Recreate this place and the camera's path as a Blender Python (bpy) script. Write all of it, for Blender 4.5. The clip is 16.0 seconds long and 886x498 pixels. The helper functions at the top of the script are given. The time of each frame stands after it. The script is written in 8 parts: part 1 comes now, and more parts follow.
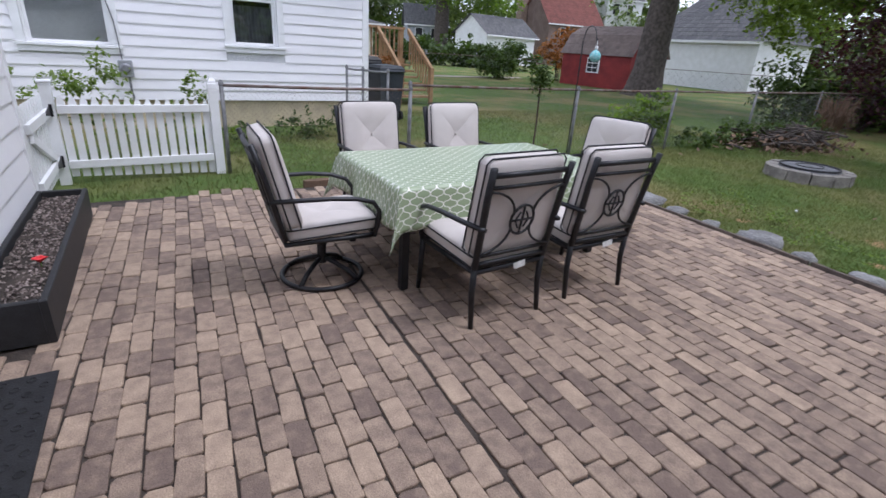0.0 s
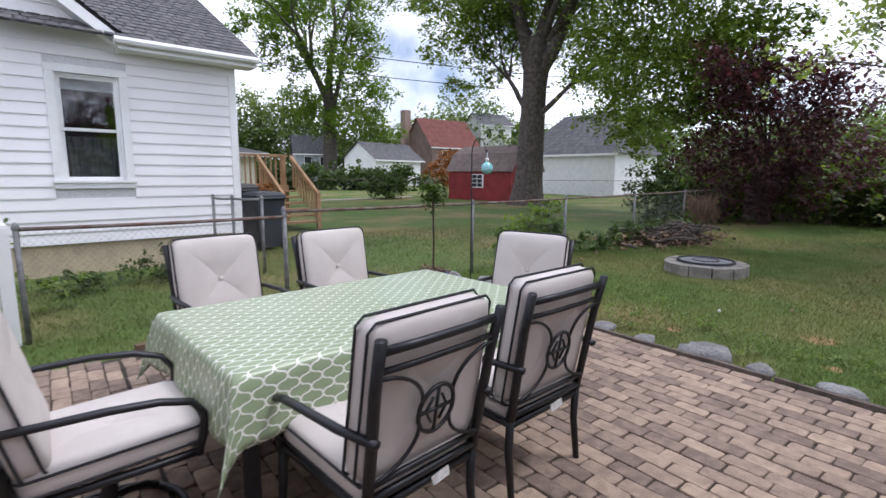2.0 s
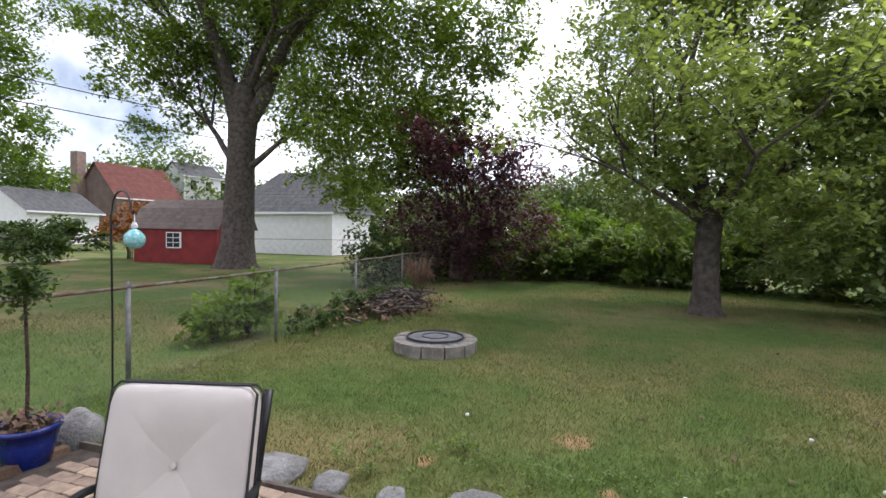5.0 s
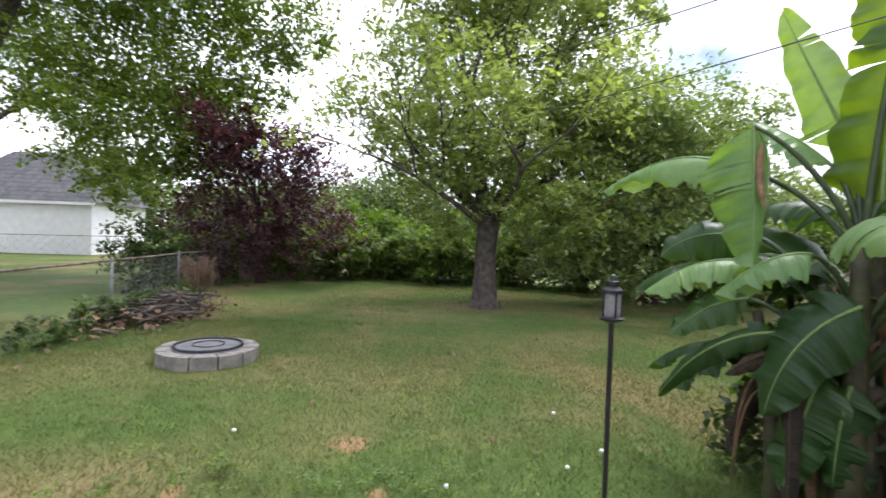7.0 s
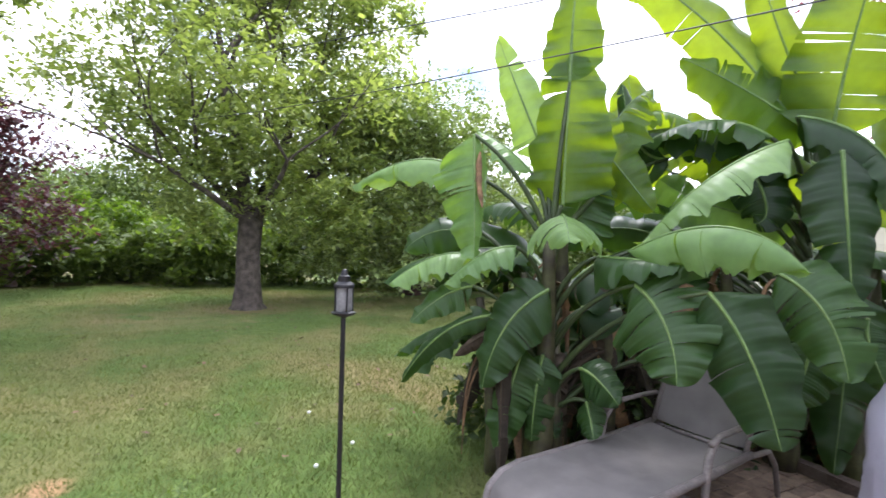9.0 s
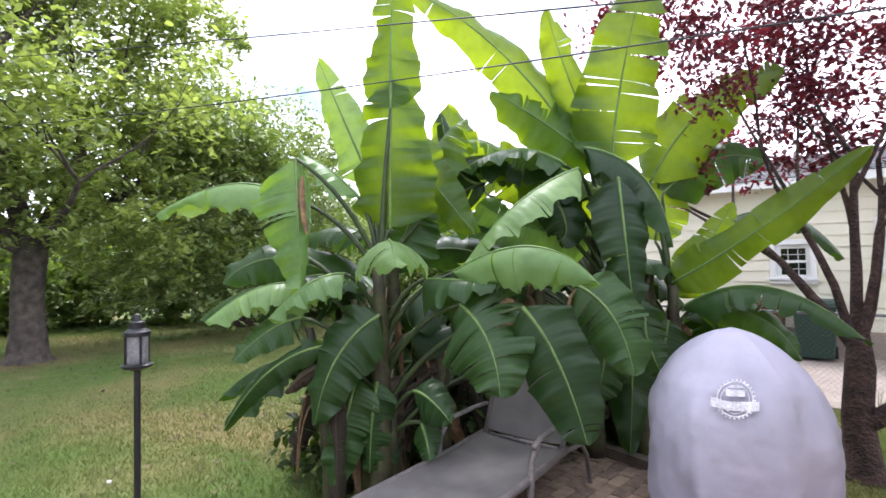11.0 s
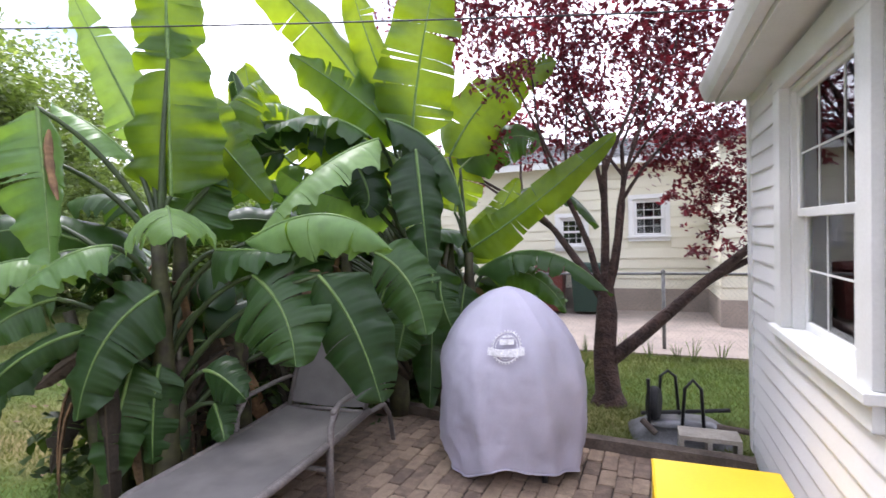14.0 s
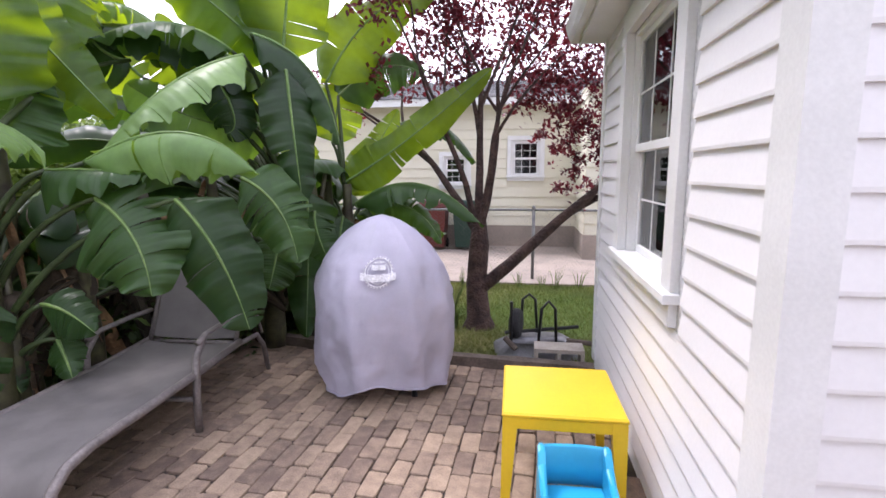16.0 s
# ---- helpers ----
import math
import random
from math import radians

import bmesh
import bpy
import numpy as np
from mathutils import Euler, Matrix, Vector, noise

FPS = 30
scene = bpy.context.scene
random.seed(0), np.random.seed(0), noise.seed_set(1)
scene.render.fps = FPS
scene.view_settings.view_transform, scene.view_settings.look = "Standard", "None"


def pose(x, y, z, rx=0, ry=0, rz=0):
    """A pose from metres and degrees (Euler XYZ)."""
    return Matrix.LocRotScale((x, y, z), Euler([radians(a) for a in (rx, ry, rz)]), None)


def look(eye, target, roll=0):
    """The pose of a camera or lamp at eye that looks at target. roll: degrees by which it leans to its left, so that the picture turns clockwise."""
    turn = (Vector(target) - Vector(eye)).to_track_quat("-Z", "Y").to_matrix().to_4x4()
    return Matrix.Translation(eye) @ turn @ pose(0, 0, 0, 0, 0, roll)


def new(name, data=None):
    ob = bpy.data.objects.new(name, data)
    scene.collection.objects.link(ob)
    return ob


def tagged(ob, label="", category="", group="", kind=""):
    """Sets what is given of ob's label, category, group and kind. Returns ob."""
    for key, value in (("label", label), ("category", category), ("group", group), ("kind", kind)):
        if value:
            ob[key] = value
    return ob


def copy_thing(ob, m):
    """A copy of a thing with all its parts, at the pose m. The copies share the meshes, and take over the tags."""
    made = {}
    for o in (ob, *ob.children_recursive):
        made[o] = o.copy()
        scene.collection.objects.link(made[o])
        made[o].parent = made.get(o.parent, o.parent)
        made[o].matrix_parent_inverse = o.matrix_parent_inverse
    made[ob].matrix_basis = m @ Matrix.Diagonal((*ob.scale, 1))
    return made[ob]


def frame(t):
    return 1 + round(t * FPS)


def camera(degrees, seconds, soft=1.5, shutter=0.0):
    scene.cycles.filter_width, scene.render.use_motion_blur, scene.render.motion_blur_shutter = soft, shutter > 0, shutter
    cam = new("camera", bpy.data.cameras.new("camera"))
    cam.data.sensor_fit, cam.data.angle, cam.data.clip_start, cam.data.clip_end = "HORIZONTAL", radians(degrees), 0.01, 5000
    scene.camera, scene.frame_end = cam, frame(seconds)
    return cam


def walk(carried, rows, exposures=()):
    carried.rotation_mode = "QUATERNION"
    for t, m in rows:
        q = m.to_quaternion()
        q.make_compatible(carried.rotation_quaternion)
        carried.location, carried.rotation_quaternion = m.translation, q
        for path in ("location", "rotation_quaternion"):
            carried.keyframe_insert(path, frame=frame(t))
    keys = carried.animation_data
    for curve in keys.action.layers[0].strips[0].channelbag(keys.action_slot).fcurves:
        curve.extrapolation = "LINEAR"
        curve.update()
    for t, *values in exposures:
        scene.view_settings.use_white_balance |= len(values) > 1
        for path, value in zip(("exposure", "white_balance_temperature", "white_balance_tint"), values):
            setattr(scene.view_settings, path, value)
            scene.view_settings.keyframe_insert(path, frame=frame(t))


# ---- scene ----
cam = camera(83.8, 16.0, soft=1.5, shutter=0.3)
PATH = [
    (0, (0.399, 0.062, 1.557), (1.333, 1.659, 0.799), 3.8),
    (0.5, (0.524, 0.275, 1.557), (1.364, 1.929, 0.811), 3.2),
    (1, (0.692, 0.471, 1.562), (1.699, 2.129, 1.076), 3.1),
    (1.5, (0.825, 0.72, 1.492), (2.014, 2.302, 1.2), 2.1),
    (2, (1.071, 0.915, 1.486), (2.373, 2.403, 1.185), 0.4),
    (2.5, (1.419, 1.122, 1.514), (2.837, 2.503, 1.226), 1.3),
    (3, (1.717, 1.326, 1.579), (3.42, 2.358, 1.395), 0.4),
    (5.5, (2.688, 1.853, 1.637), (4.618, 2.37, 1.565), 1.3),
    (6, (2.735, 1.784, 1.628), (4.699, 2.15, 1.551), 1.2),
    (6.5, (2.778, 1.689, 1.629), (4.774, 1.796, 1.568), 0.3),
    (7, (2.775, 1.613, 1.62), (4.766, 1.432, 1.577), 1.9),
    (7.5, (2.783, 1.545, 1.621), (4.729, 1.087, 1.56), 1.6),
    (8, (2.785, 1.491, 1.616), (4.68, 0.852, 1.556), 1.4),
    (8.5, (2.774, 1.443, 1.616), (4.599, 0.626, 1.579), 1.4),
    (9, (2.766, 1.387, 1.62), (4.488, 0.37, 1.591), 1.8),
    (9.5, (2.774, 1.31, 1.633), (4.383, 0.123, 1.677), 1.6),
    (10, (2.77, 1.305, 1.652), (4.285, 0.0, 1.699), 0.4),
    (12.5, (2.681, 1.224, 1.665), (3.732, -0.477, 1.718), -1.6),
    (13, (2.655, 1.214, 1.637), (3.637, -0.528, 1.642), -1.5),
    (13.5, (2.631, 1.2, 1.621), (3.509, -0.597, 1.598), -1.1),
    (14, (2.578, 1.196, 1.611), (3.318, -0.661, 1.549), -1.8),
    (14.5, (2.567, 1.175, 1.602), (3.158, -0.732, 1.491), -1.5),
    (15, (2.53, 1.172, 1.595), (3.017, -0.763, 1.453), -1.2),
    (15.5, (2.498, 1.189, 1.565), (2.895, -0.758, 1.341), -0.2),
    (16, (2.462, 1.219, 1.529), (2.774, -0.732, 1.221), -0.3),
]
EXPOSURES = [(0.0, 0.54, 5700, 17), (1.5, 0.62, 5800, 18), (2.5, 0.58, 5950, 17), (3.0, 0.44, 5980, 17), (5.5, 0.84, 6200, 16), (7.0, 1.2, 6120, 16), (9.0, 1.64, 6020, 17), (10.0, 1.76, 6080, 17), (12.5, 1.32, 6050, 18), (13.5, 1.45, 6020, 19), (14.5, 1.54, 6080, 20), (16.0, 1.48, 6150, 23)]
walk(cam, [(t, look(eye, target, roll)) for t, eye, target, roll in PATH], EXPOSURES)

# ---- world and light ----
SUN_EL, SUN_AZ = 62.0, 125.0   # degrees; azimuth clockwise from +y
world = bpy.data.worlds.new("sky")
scene.world = world
world.use_nodes = True
wn, wl = world.node_tree.nodes, world.node_tree.links
wn.clear()
w_out, w_bg = wn.new("ShaderNodeOutputWorld"), wn.new("ShaderNodeBackground")
w_sky, w_mix, w_noise, w_ramp, w_co = (wn.new("ShaderNodeTexSky"), wn.new("ShaderNodeMix"), wn.new("ShaderNodeTexNoise"),
                                       wn.new("ShaderNodeValToRGB"), wn.new("ShaderNodeTexCoord"))
w_sky.sky_type, w_sky.sun_disc = 'NISHITA', False
w_sky.sun_elevation, w_sky.sun_rotation = radians(SUN_EL), radians(SUN_AZ)
w_mix.data_type = 'RGBA'
w_noise.inputs["Scale"].default_value, w_noise.inputs["Detail"].default_value = 2.6, 6.0
w_ramp.color_ramp.elements[0].position, w_ramp.color_ramp.elements[1].position = 0.36, 0.52
wl.new(w_co.outputs["Generated"], w_noise.inputs["Vector"])
wl.new(w_noise.outputs["Fac"], w_ramp.inputs["Fac"])
wl.new(w_ramp.outputs["Color"], w_mix.inputs["Factor"])
wl.new(w_sky.outputs["Color"], w_mix.inputs["A"])
w_mix.inputs["B"].default_value = (15.5, 15.8, 16.6, 1)
wl.new(w_mix.outputs["Result"], w_bg.inputs["Color"])
w_bg.inputs["Strength"].default_value = 0.075
wl.new(w_bg.outputs["Background"], w_out.inputs["Surface"])
sun_data = bpy.data.lights.new("sun", 'SUN')
sun_data.energy, sun_data.angle, sun_data.color = 1.2, radians(14), (1.0, 0.96, 0.9)
sun = new("sun", sun_data)
az, el = radians(SUN_AZ), radians(SUN_EL)
sun.matrix_world = look(Vector((math.sin(az) * math.cos(el), math.cos(az) * math.cos(el), math.sin(el))) * 60, (0, 0, 0))


# ---- materials ----
GZ = -0.06                       # height of the lawn
def mat(name, c1, c2=None, rough=0.8, scale=8.0, fine=90.0, bump=0.15, metal=0.0, spec=0.4, rand=None, spread=0.25,
        transl=0.0, stain=0.25, dist=0.01, coat=0.0, tl=None):
    """A worn surface: two colours blotched by coarse noise, fine grain in value and relief; rand 'object' or 'island' varies the value piece by piece."""
    m = bpy.data.materials.new(name)
    m.use_nodes = True
    n, l = m.node_tree.nodes, m.node_tree.links
    n.clear()
    out, bs = n.new("ShaderNodeOutputMaterial"), n.new("ShaderNodeBsdfPrincipled")
    geo = n.new("ShaderNodeNewGeometry")
    big, small = n.new("ShaderNodeTexNoise"), n.new("ShaderNodeTexNoise")
    big.inputs["Scale"].default_value, big.inputs["Detail"].default_value = scale, 5.0
    small.inputs["Scale"].default_value, small.inputs["Detail"].default_value = fine, 3.0
    l.new(geo.outputs["Position"], big.inputs["Vector"])
    l.new(geo.outputs["Position"], small.inputs["Vector"])
    mix = n.new("ShaderNodeMix")
    mix.data_type = 'RGBA'
    c2 = c2 or tuple(v * 0.8 for v in c1)
    mix.inputs["A"].default_value, mix.inputs["B"].default_value = (*c1, 1), (*c2, 1)
    ramp = n.new("ShaderNodeMapRange")
    ramp.inputs["From Min"].default_value, ramp.inputs["From Max"].default_value = 0.35, 0.65
    l.new(big.outputs["Fac"], ramp.inputs["Value"])
    if rand:
        src = n.new("ShaderNodeObjectInfo").outputs["Random"] if rand == 'object' else geo.outputs["Random Per Island"]
        add = n.new("ShaderNodeMath")
        add.operation, add.use_clamp = 'MULTIPLY_ADD', True
        l.new(ramp.outputs["Result"], add.inputs[0])
        add.inputs[1].default_value = stain
        sc = n.new("ShaderNodeMath")
        sc.operation = 'MULTIPLY'
        sc.inputs[1].default_value = 1.0 - stain * 0.5
        l.new(src, sc.inputs[0])
        l.new(sc.outputs[0], add.inputs[2])
        l.new(add.outputs[0], mix.inputs["Factor"])
    else:
        l.new(ramp.outputs["Result"], mix.inputs["Factor"])
    hsv = n.new("ShaderNodeHueSaturation")
    vr = n.new("ShaderNodeMapRange")
    vr.inputs["To Min"].default_value, vr.inputs["To Max"].default_value = 1 - spread, 1 + spread
    vr.inputs["From Min"].default_value, vr.inputs["From Max"].default_value = 0.25, 0.75
    l.new(small.outputs["Fac"], vr.inputs["Value"])
    l.new(vr.outputs["Result"], hsv.inputs["Value"])
    l.new(mix.outputs["Result"], hsv.inputs["Color"])
    l.new(hsv.outputs["Color"], bs.inputs["Base Color"])
    bs.inputs["Roughness"].default_value, bs.inputs["Metallic"].default_value = rough, metal
    bs.inputs["Specular IOR Level"].default_value = spec
    bs.inputs["Coat Weight"].default_value = coat
    if bump:
        b = n.new("ShaderNodeBump")
        b.inputs["Strength"].default_value, b.inputs["Distance"].default_value = bump, dist
        l.new(small.outputs["Fac"], b.inputs["Height"])
        l.new(b.outputs["Normal"], bs.inputs["Normal"])
    if transl:
        tr, ms = n.new("ShaderNodeBsdfTranslucent"), n.new("ShaderNodeMixShader")
        tint = n.new("ShaderNodeMix")
        tint.data_type, tint.blend_type = 'RGBA', 'MULTIPLY'
        tint.inputs["Factor"].default_value = 1.0
        tint.inputs["B"].default_value = (*(tl or (1.6, 1.7, 0.6)), 1)
        l.new(hsv.outputs["Color"], tint.inputs["A"])
        l.new(tint.outputs["Result"], tr.inputs["Color"])
        ms.inputs["Fac"].default_value = transl
        l.new(bs.outputs[0], ms.inputs[1])
        l.new(tr.outputs[0], ms.inputs[2])
        l.new(ms.outputs[0], out.inputs["Surface"])
    else:
        l.new(bs.outputs[0], out.inputs["Surface"])
    return m


M = {}
M["brick"] = mat("brick_piece", (0.44, 0.328, 0.236), (0.172, 0.124, 0.099), 0.9, 14, 160, 0.5, rand='object', stain=0.4, spread=0.28)
M["brick_i"] = mat("brick_joined", (0.44, 0.328, 0.236), (0.172, 0.124, 0.099), 0.9, 14, 160, 0.5, rand='island', stain=0.4, spread=0.28)
M["soil"] = mat("soil", (0.07, 0.055, 0.045), (0.035, 0.028, 0.023), 1.0, 9, 70, 0.8)
M["mulch"] = mat("mulch", (0.12, 0.075, 0.06), (0.045, 0.032, 0.028), 1.0, 40, 120, 1.0, rand='island')
M["siding"] = mat("white_siding", (0.815, 0.80, 0.805), (0.765, 0.75, 0.76), 0.55, 1.2, 60, 0.05, spread=0.02)
M["siding_y"] = mat("cream_siding", (0.74, 0.71, 0.58), (0.70, 0.67, 0.54), 0.6, 1.0, 60, 0.05, spread=0.03)
M["white"] = mat("white_paint", (0.80, 0.80, 0.80), (0.72, 0.72, 0.71), 0.5, 3, 80, 0.06, spread=0.04)
M["sheath"] = mat("wall_sheathing", (0.62, 0.62, 0.63), (0.56, 0.56, 0.57), 0.8, 3, 60, 0.05)
M["found"] = mat("foundation_block", (0.50, 0.42, 0.28), (0.40, 0.34, 0.24), 0.9, 5, 60, 0.3)
M["shingle"] = mat("grey_shingle", (0.16, 0.155, 0.155), (0.095, 0.095, 0.1), 0.95, 6, 120, 0.4, rand='island', stain=0.4)
M["shingle_b"] = mat("brown_shingle", (0.23, 0.18, 0.16), (0.15, 0.12, 0.11), 0.95, 6, 60, 0.4, rand='island', stain=0.4)
M["shingle_r"] = mat("red_shingle", (0.20, 0.075, 0.06), (0.14, 0.055, 0.045), 0.95, 1.5, 30, 0.3)
M["black"] = mat("black_metal", (0.022, 0.022, 0.025), (0.014, 0.014, 0.016), 0.42, 20, 200, 0.05, metal=0.3, spec=0.5)
M["blackplastic"] = mat("black_plastic", (0.022, 0.022, 0.024), (0.015, 0.015, 0.016), 0.55, 20, 150, 0.05)
M["rubber"] = mat("black_rubber", (0.02, 0.02, 0.022), (0.012, 0.012, 0.013), 0.8, 14, 120, 0.5)
M["cushion"] = mat("cream_cushion", (0.60, 0.55, 0.515), (0.54, 0.49, 0.455), 0.95, 4, 380, 0.35, spread=0.06, dist=0.004)
M["piping"] = mat("dark_piping", (0.03, 0.03, 0.033), None, 0.8, 20, 200, 0.1)
M["galv"] = mat("galvanised_steel", (0.24, 0.24, 0.24), (0.15, 0.15, 0.155), 0.65, 12, 90, 0.1, metal=0.35)
M["rust"] = mat("rusty_rail", (0.13, 0.075, 0.055), (0.22, 0.19, 0.17), 0.8, 9, 90, 0.3, metal=0.3)
M["bark"] = mat("grey_bark", (0.13, 0.108, 0.092), (0.055, 0.045, 0.04), 0.95, 7, 28, 1.0, dist=0.05)
M["bark_d"] = mat("dark_bark", (0.085, 0.05, 0.042), (0.038, 0.024, 0.021), 0.9, 9, 40, 1.0, dist=0.03)
LEAF_T = (1.7, 1.9, 0.55)
M["leaf"] = mat("green_leaf", (0.19, 0.25, 0.075), (0.085, 0.125, 0.036), 0.55, 0.5, 5, 0, rand='island', transl=0.42, tl=LEAF_T)
M["leaf_y"] = mat("yellow_green_leaf", (0.17, 0.24, 0.04), (0.07, 0.12, 0.02), 0.55, 0.5, 5, 0, rand='island', transl=0.45, tl=LEAF_T)
M["leaf_d"] = mat("dark_green_leaf", (0.08, 0.12, 0.034), (0.03, 0.052, 0.015), 0.5, 0.5, 5, 0, rand='island', transl=0.35, tl=LEAF_T)
M["leaf_p"] = mat("plum_leaf", (0.165, 0.038, 0.05), (0.06, 0.02, 0.03), 0.4, 0.5, 5, 0, rand='island', transl=0.4, tl=(2.4, 0.7, 0.8))
M["leaf_u"] = mat("dull_purple_leaf", (0.12, 0.06, 0.062), (0.045, 0.026, 0.03), 0.45, 0.5, 5, 0, rand='island', transl=0.35, tl=(1.7, 0.8, 0.9))
M["leaf_s"] = mat("shade_tree_leaf", (0.35, 0.40, 0.18), (0.16, 0.205, 0.085), 0.5, 0.5, 5, 0, rand='island', transl=0.5, tl=(1.6, 1.7, 0.6))
M["leaf_w"] = mat("willow_leaf", (0.28, 0.34, 0.15), (0.12, 0.16, 0.07), 0.5, 0.5, 5, 0, rand='island', transl=0.35, tl=LEAF_T)
M["leaf_k"] = mat("maple_leaf", (0.23, 0.29, 0.075), (0.095, 0.135, 0.034), 0.55, 0.4, 5, 0, rand='island', transl=0.45, tl=LEAF_T)
# far trees' green, lightened to put distance haze into the colour
M["leaf_f"] = mat("hazy_distant_leaf", (0.20, 0.25, 0.10), (0.07, 0.105, 0.04), 0.7, 0.12, 2, 0, rand='island', transl=0.3, tl=LEAF_T)
M["leaf_o"] = mat("rust_leaf", (0.40, 0.16, 0.03), (0.2, 0.1, 0.03), 0.6, 0.5, 5, 0, rand='island', transl=0.3, tl=(1.3, 1, 0.6))
M["dry"] = mat("dry_stems", (0.21, 0.13, 0.08), (0.1, 0.065, 0.045), 0.9, 6, 50, 0.3, rand='island')
# shade, backlight and sky sheen are put into these three blade colours
M["banana_m"] = mat("shaded_banana_leaf", (0.048, 0.108, 0.028), (0.016, 0.042, 0.014), 0.4, 1.6, 14, 0.0, rand='object', stain=0.3, transl=0.32, spec=0.4, tl=(2.6, 2.3, 0.45), spread=0.12)
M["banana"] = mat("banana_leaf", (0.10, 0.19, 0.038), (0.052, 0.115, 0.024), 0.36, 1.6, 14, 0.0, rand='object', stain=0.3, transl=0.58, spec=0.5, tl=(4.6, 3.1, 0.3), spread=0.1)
M["banana_l"] = mat("skylit_banana_leaf", (0.20, 0.32, 0.115), (0.10, 0.20, 0.06), 0.42, 1.6, 14, 0.0, rand='object', stain=0.35, transl=0.35, spec=0.5, tl=(2.2, 2.0, 0.45), spread=0.12)
# withered brown, darkened to imitate the shade inside the thicket
M["deadleaf_shade"] = mat("shade_dark_withered_leaf", (0.06, 0.042, 0.025), (0.022, 0.018, 0.012), 0.9, 9, 50, 0.5, rand='object')
M["rib"] = mat("banana_midrib", (0.16, 0.25, 0.07), (0.10, 0.18, 0.045), 0.45, 6, 40, 0.1)
M["petiole"] = mat("banana_petiole", (0.045, 0.072, 0.022), (0.03, 0.045, 0.016), 0.5, 6, 40, 0.1)
M["stem"] = mat("banana_stem", (0.065, 0.066, 0.026), (0.032, 0.026, 0.016), 0.6, 9, 30, 0.3)
M["drybanana"] = mat("dry_banana_leaf", (0.25, 0.15, 0.075), (0.12, 0.075, 0.045), 0.9, 9, 50, 0.6)
M["stone"] = mat("grey_fieldstone", (0.27, 0.265, 0.26), (0.16, 0.155, 0.15), 0.9, 7, 45, 0.8, dist=0.02)
M["pitstone"] = mat("fire_pit_block", (0.26, 0.24, 0.21), (0.16, 0.145, 0.13), 0.95, 9, 70, 0.7)
M["concrete"] = mat("concrete", (0.36, 0.30, 0.255), (0.28, 0.24, 0.21), 0.95, 2.2, 60, 0.3)
M["timber"] = mat("weathered_timber", (0.14, 0.11, 0.09), (0.075, 0.058, 0.048), 0.9, 7, 60, 0.6)
M["wood"] = mat("tan_deck_wood", (0.40, 0.25, 0.13), (0.3, 0.18, 0.095), 0.75, 3, 40, 0.2)
M["red"] = mat("barn_red", (0.23, 0.028, 0.026), (0.16, 0.02, 0.02), 0.75, 2, 40, 0.2)
M["sling"] = mat("taupe_sling", (0.165, 0.152, 0.148), (0.125, 0.116, 0.112), 0.85, 5, 420, 0.3, spread=0.08, dist=0.003)
M["lframe"] = mat("taupe_frame", (0.21, 0.185, 0.18), (0.15, 0.135, 0.13), 0.5, 14, 80, 0.1, metal=0.2)
M["cover"] = mat("lavender_grey_cover", (0.46, 0.44, 0.545), (0.385, 0.37, 0.455), 0.62, 3.2, 170, 0.12, spread=0.05, dist=0.004)
M["print"] = mat("white_print", (0.75, 0.74, 0.78), None, 0.7, 20, 100, 0)
M["yellow"] = mat("yellow_plastic", (0.80, 0.53, 0.014), (0.76, 0.49, 0.012), 0.38, 3, 60, 0.03, spread=0.03, spec=0.5)
M["bluep"] = mat("blue_plastic", (0.02, 0.36, 0.60), (0.016, 0.32, 0.55), 0.38, 3, 60, 0.03, spread=0.03, spec=0.5)
M["bluepot"] = mat("cobalt_glaze", (0.012, 0.03, 0.23), (0.01, 0.02, 0.15), 0.22, 6, 60, 0.02, spec=0.6)
M["globe"] = mat("turquoise_glass", (0.10, 0.42, 0.44), (0.3, 0.5, 0.5), 0.12, 30, 60, 0.0, spec=0.7)
M["grey"] = mat("grey_metal_box", (0.36, 0.37, 0.38), (0.3, 0.31, 0.32), 0.5, 6, 80, 0.05, metal=0.3)
M["bin"] = mat("dark_bin", (0.035, 0.04, 0.05), (0.025, 0.03, 0.036), 0.6, 5, 80, 0.05)
M["bin_g"] = mat("green_bin", (0.02, 0.05, 0.035), (0.015, 0.04, 0.028), 0.6, 5, 80, 0.05)
M["bin_r"] = mat("maroon_bin", (0.13, 0.03, 0.025), (0.1, 0.025, 0.02), 0.6, 5, 80, 0.05)
M["flower"] = mat("red_flower", (0.75, 0.03, 0.035), None, 0.6, 20, 60, 0)
# near-black colour stands in for the shade of unlit rooms
M["dark"] = mat("room_shade", (0.03, 0.032, 0.035), (0.02, 0.02, 0.022), 0.9, 2, 20, 0)
M["blind"] = mat("window_blind", (0.62, 0.63, 0.63), (0.55, 0.56, 0.56), 0.7, 3, 40, 0)
M["curtain"] = mat("grey_curtain", (0.17, 0.18, 0.19), (0.1, 0.1, 0.11), 0.9, 12, 60, 0.2)
M["tin"] = mat("grey_tray_steel", (0.26, 0.26, 0.28), (0.17, 0.17, 0.18), 0.5, 8, 80, 0.1, metal=0.5)
M["cinder"] = mat("cinder_block", (0.42, 0.38, 0.33), (0.33, 0.3, 0.26), 0.95, 8, 120, 0.6)
M["wire"] = mat("black_cable", (0.03, 0.03, 0.032), None, 0.6, 10, 50, 0)
M["tag"] = mat("white_label", (0.75, 0.75, 0.73), None, 0.7, 20, 60, 0)


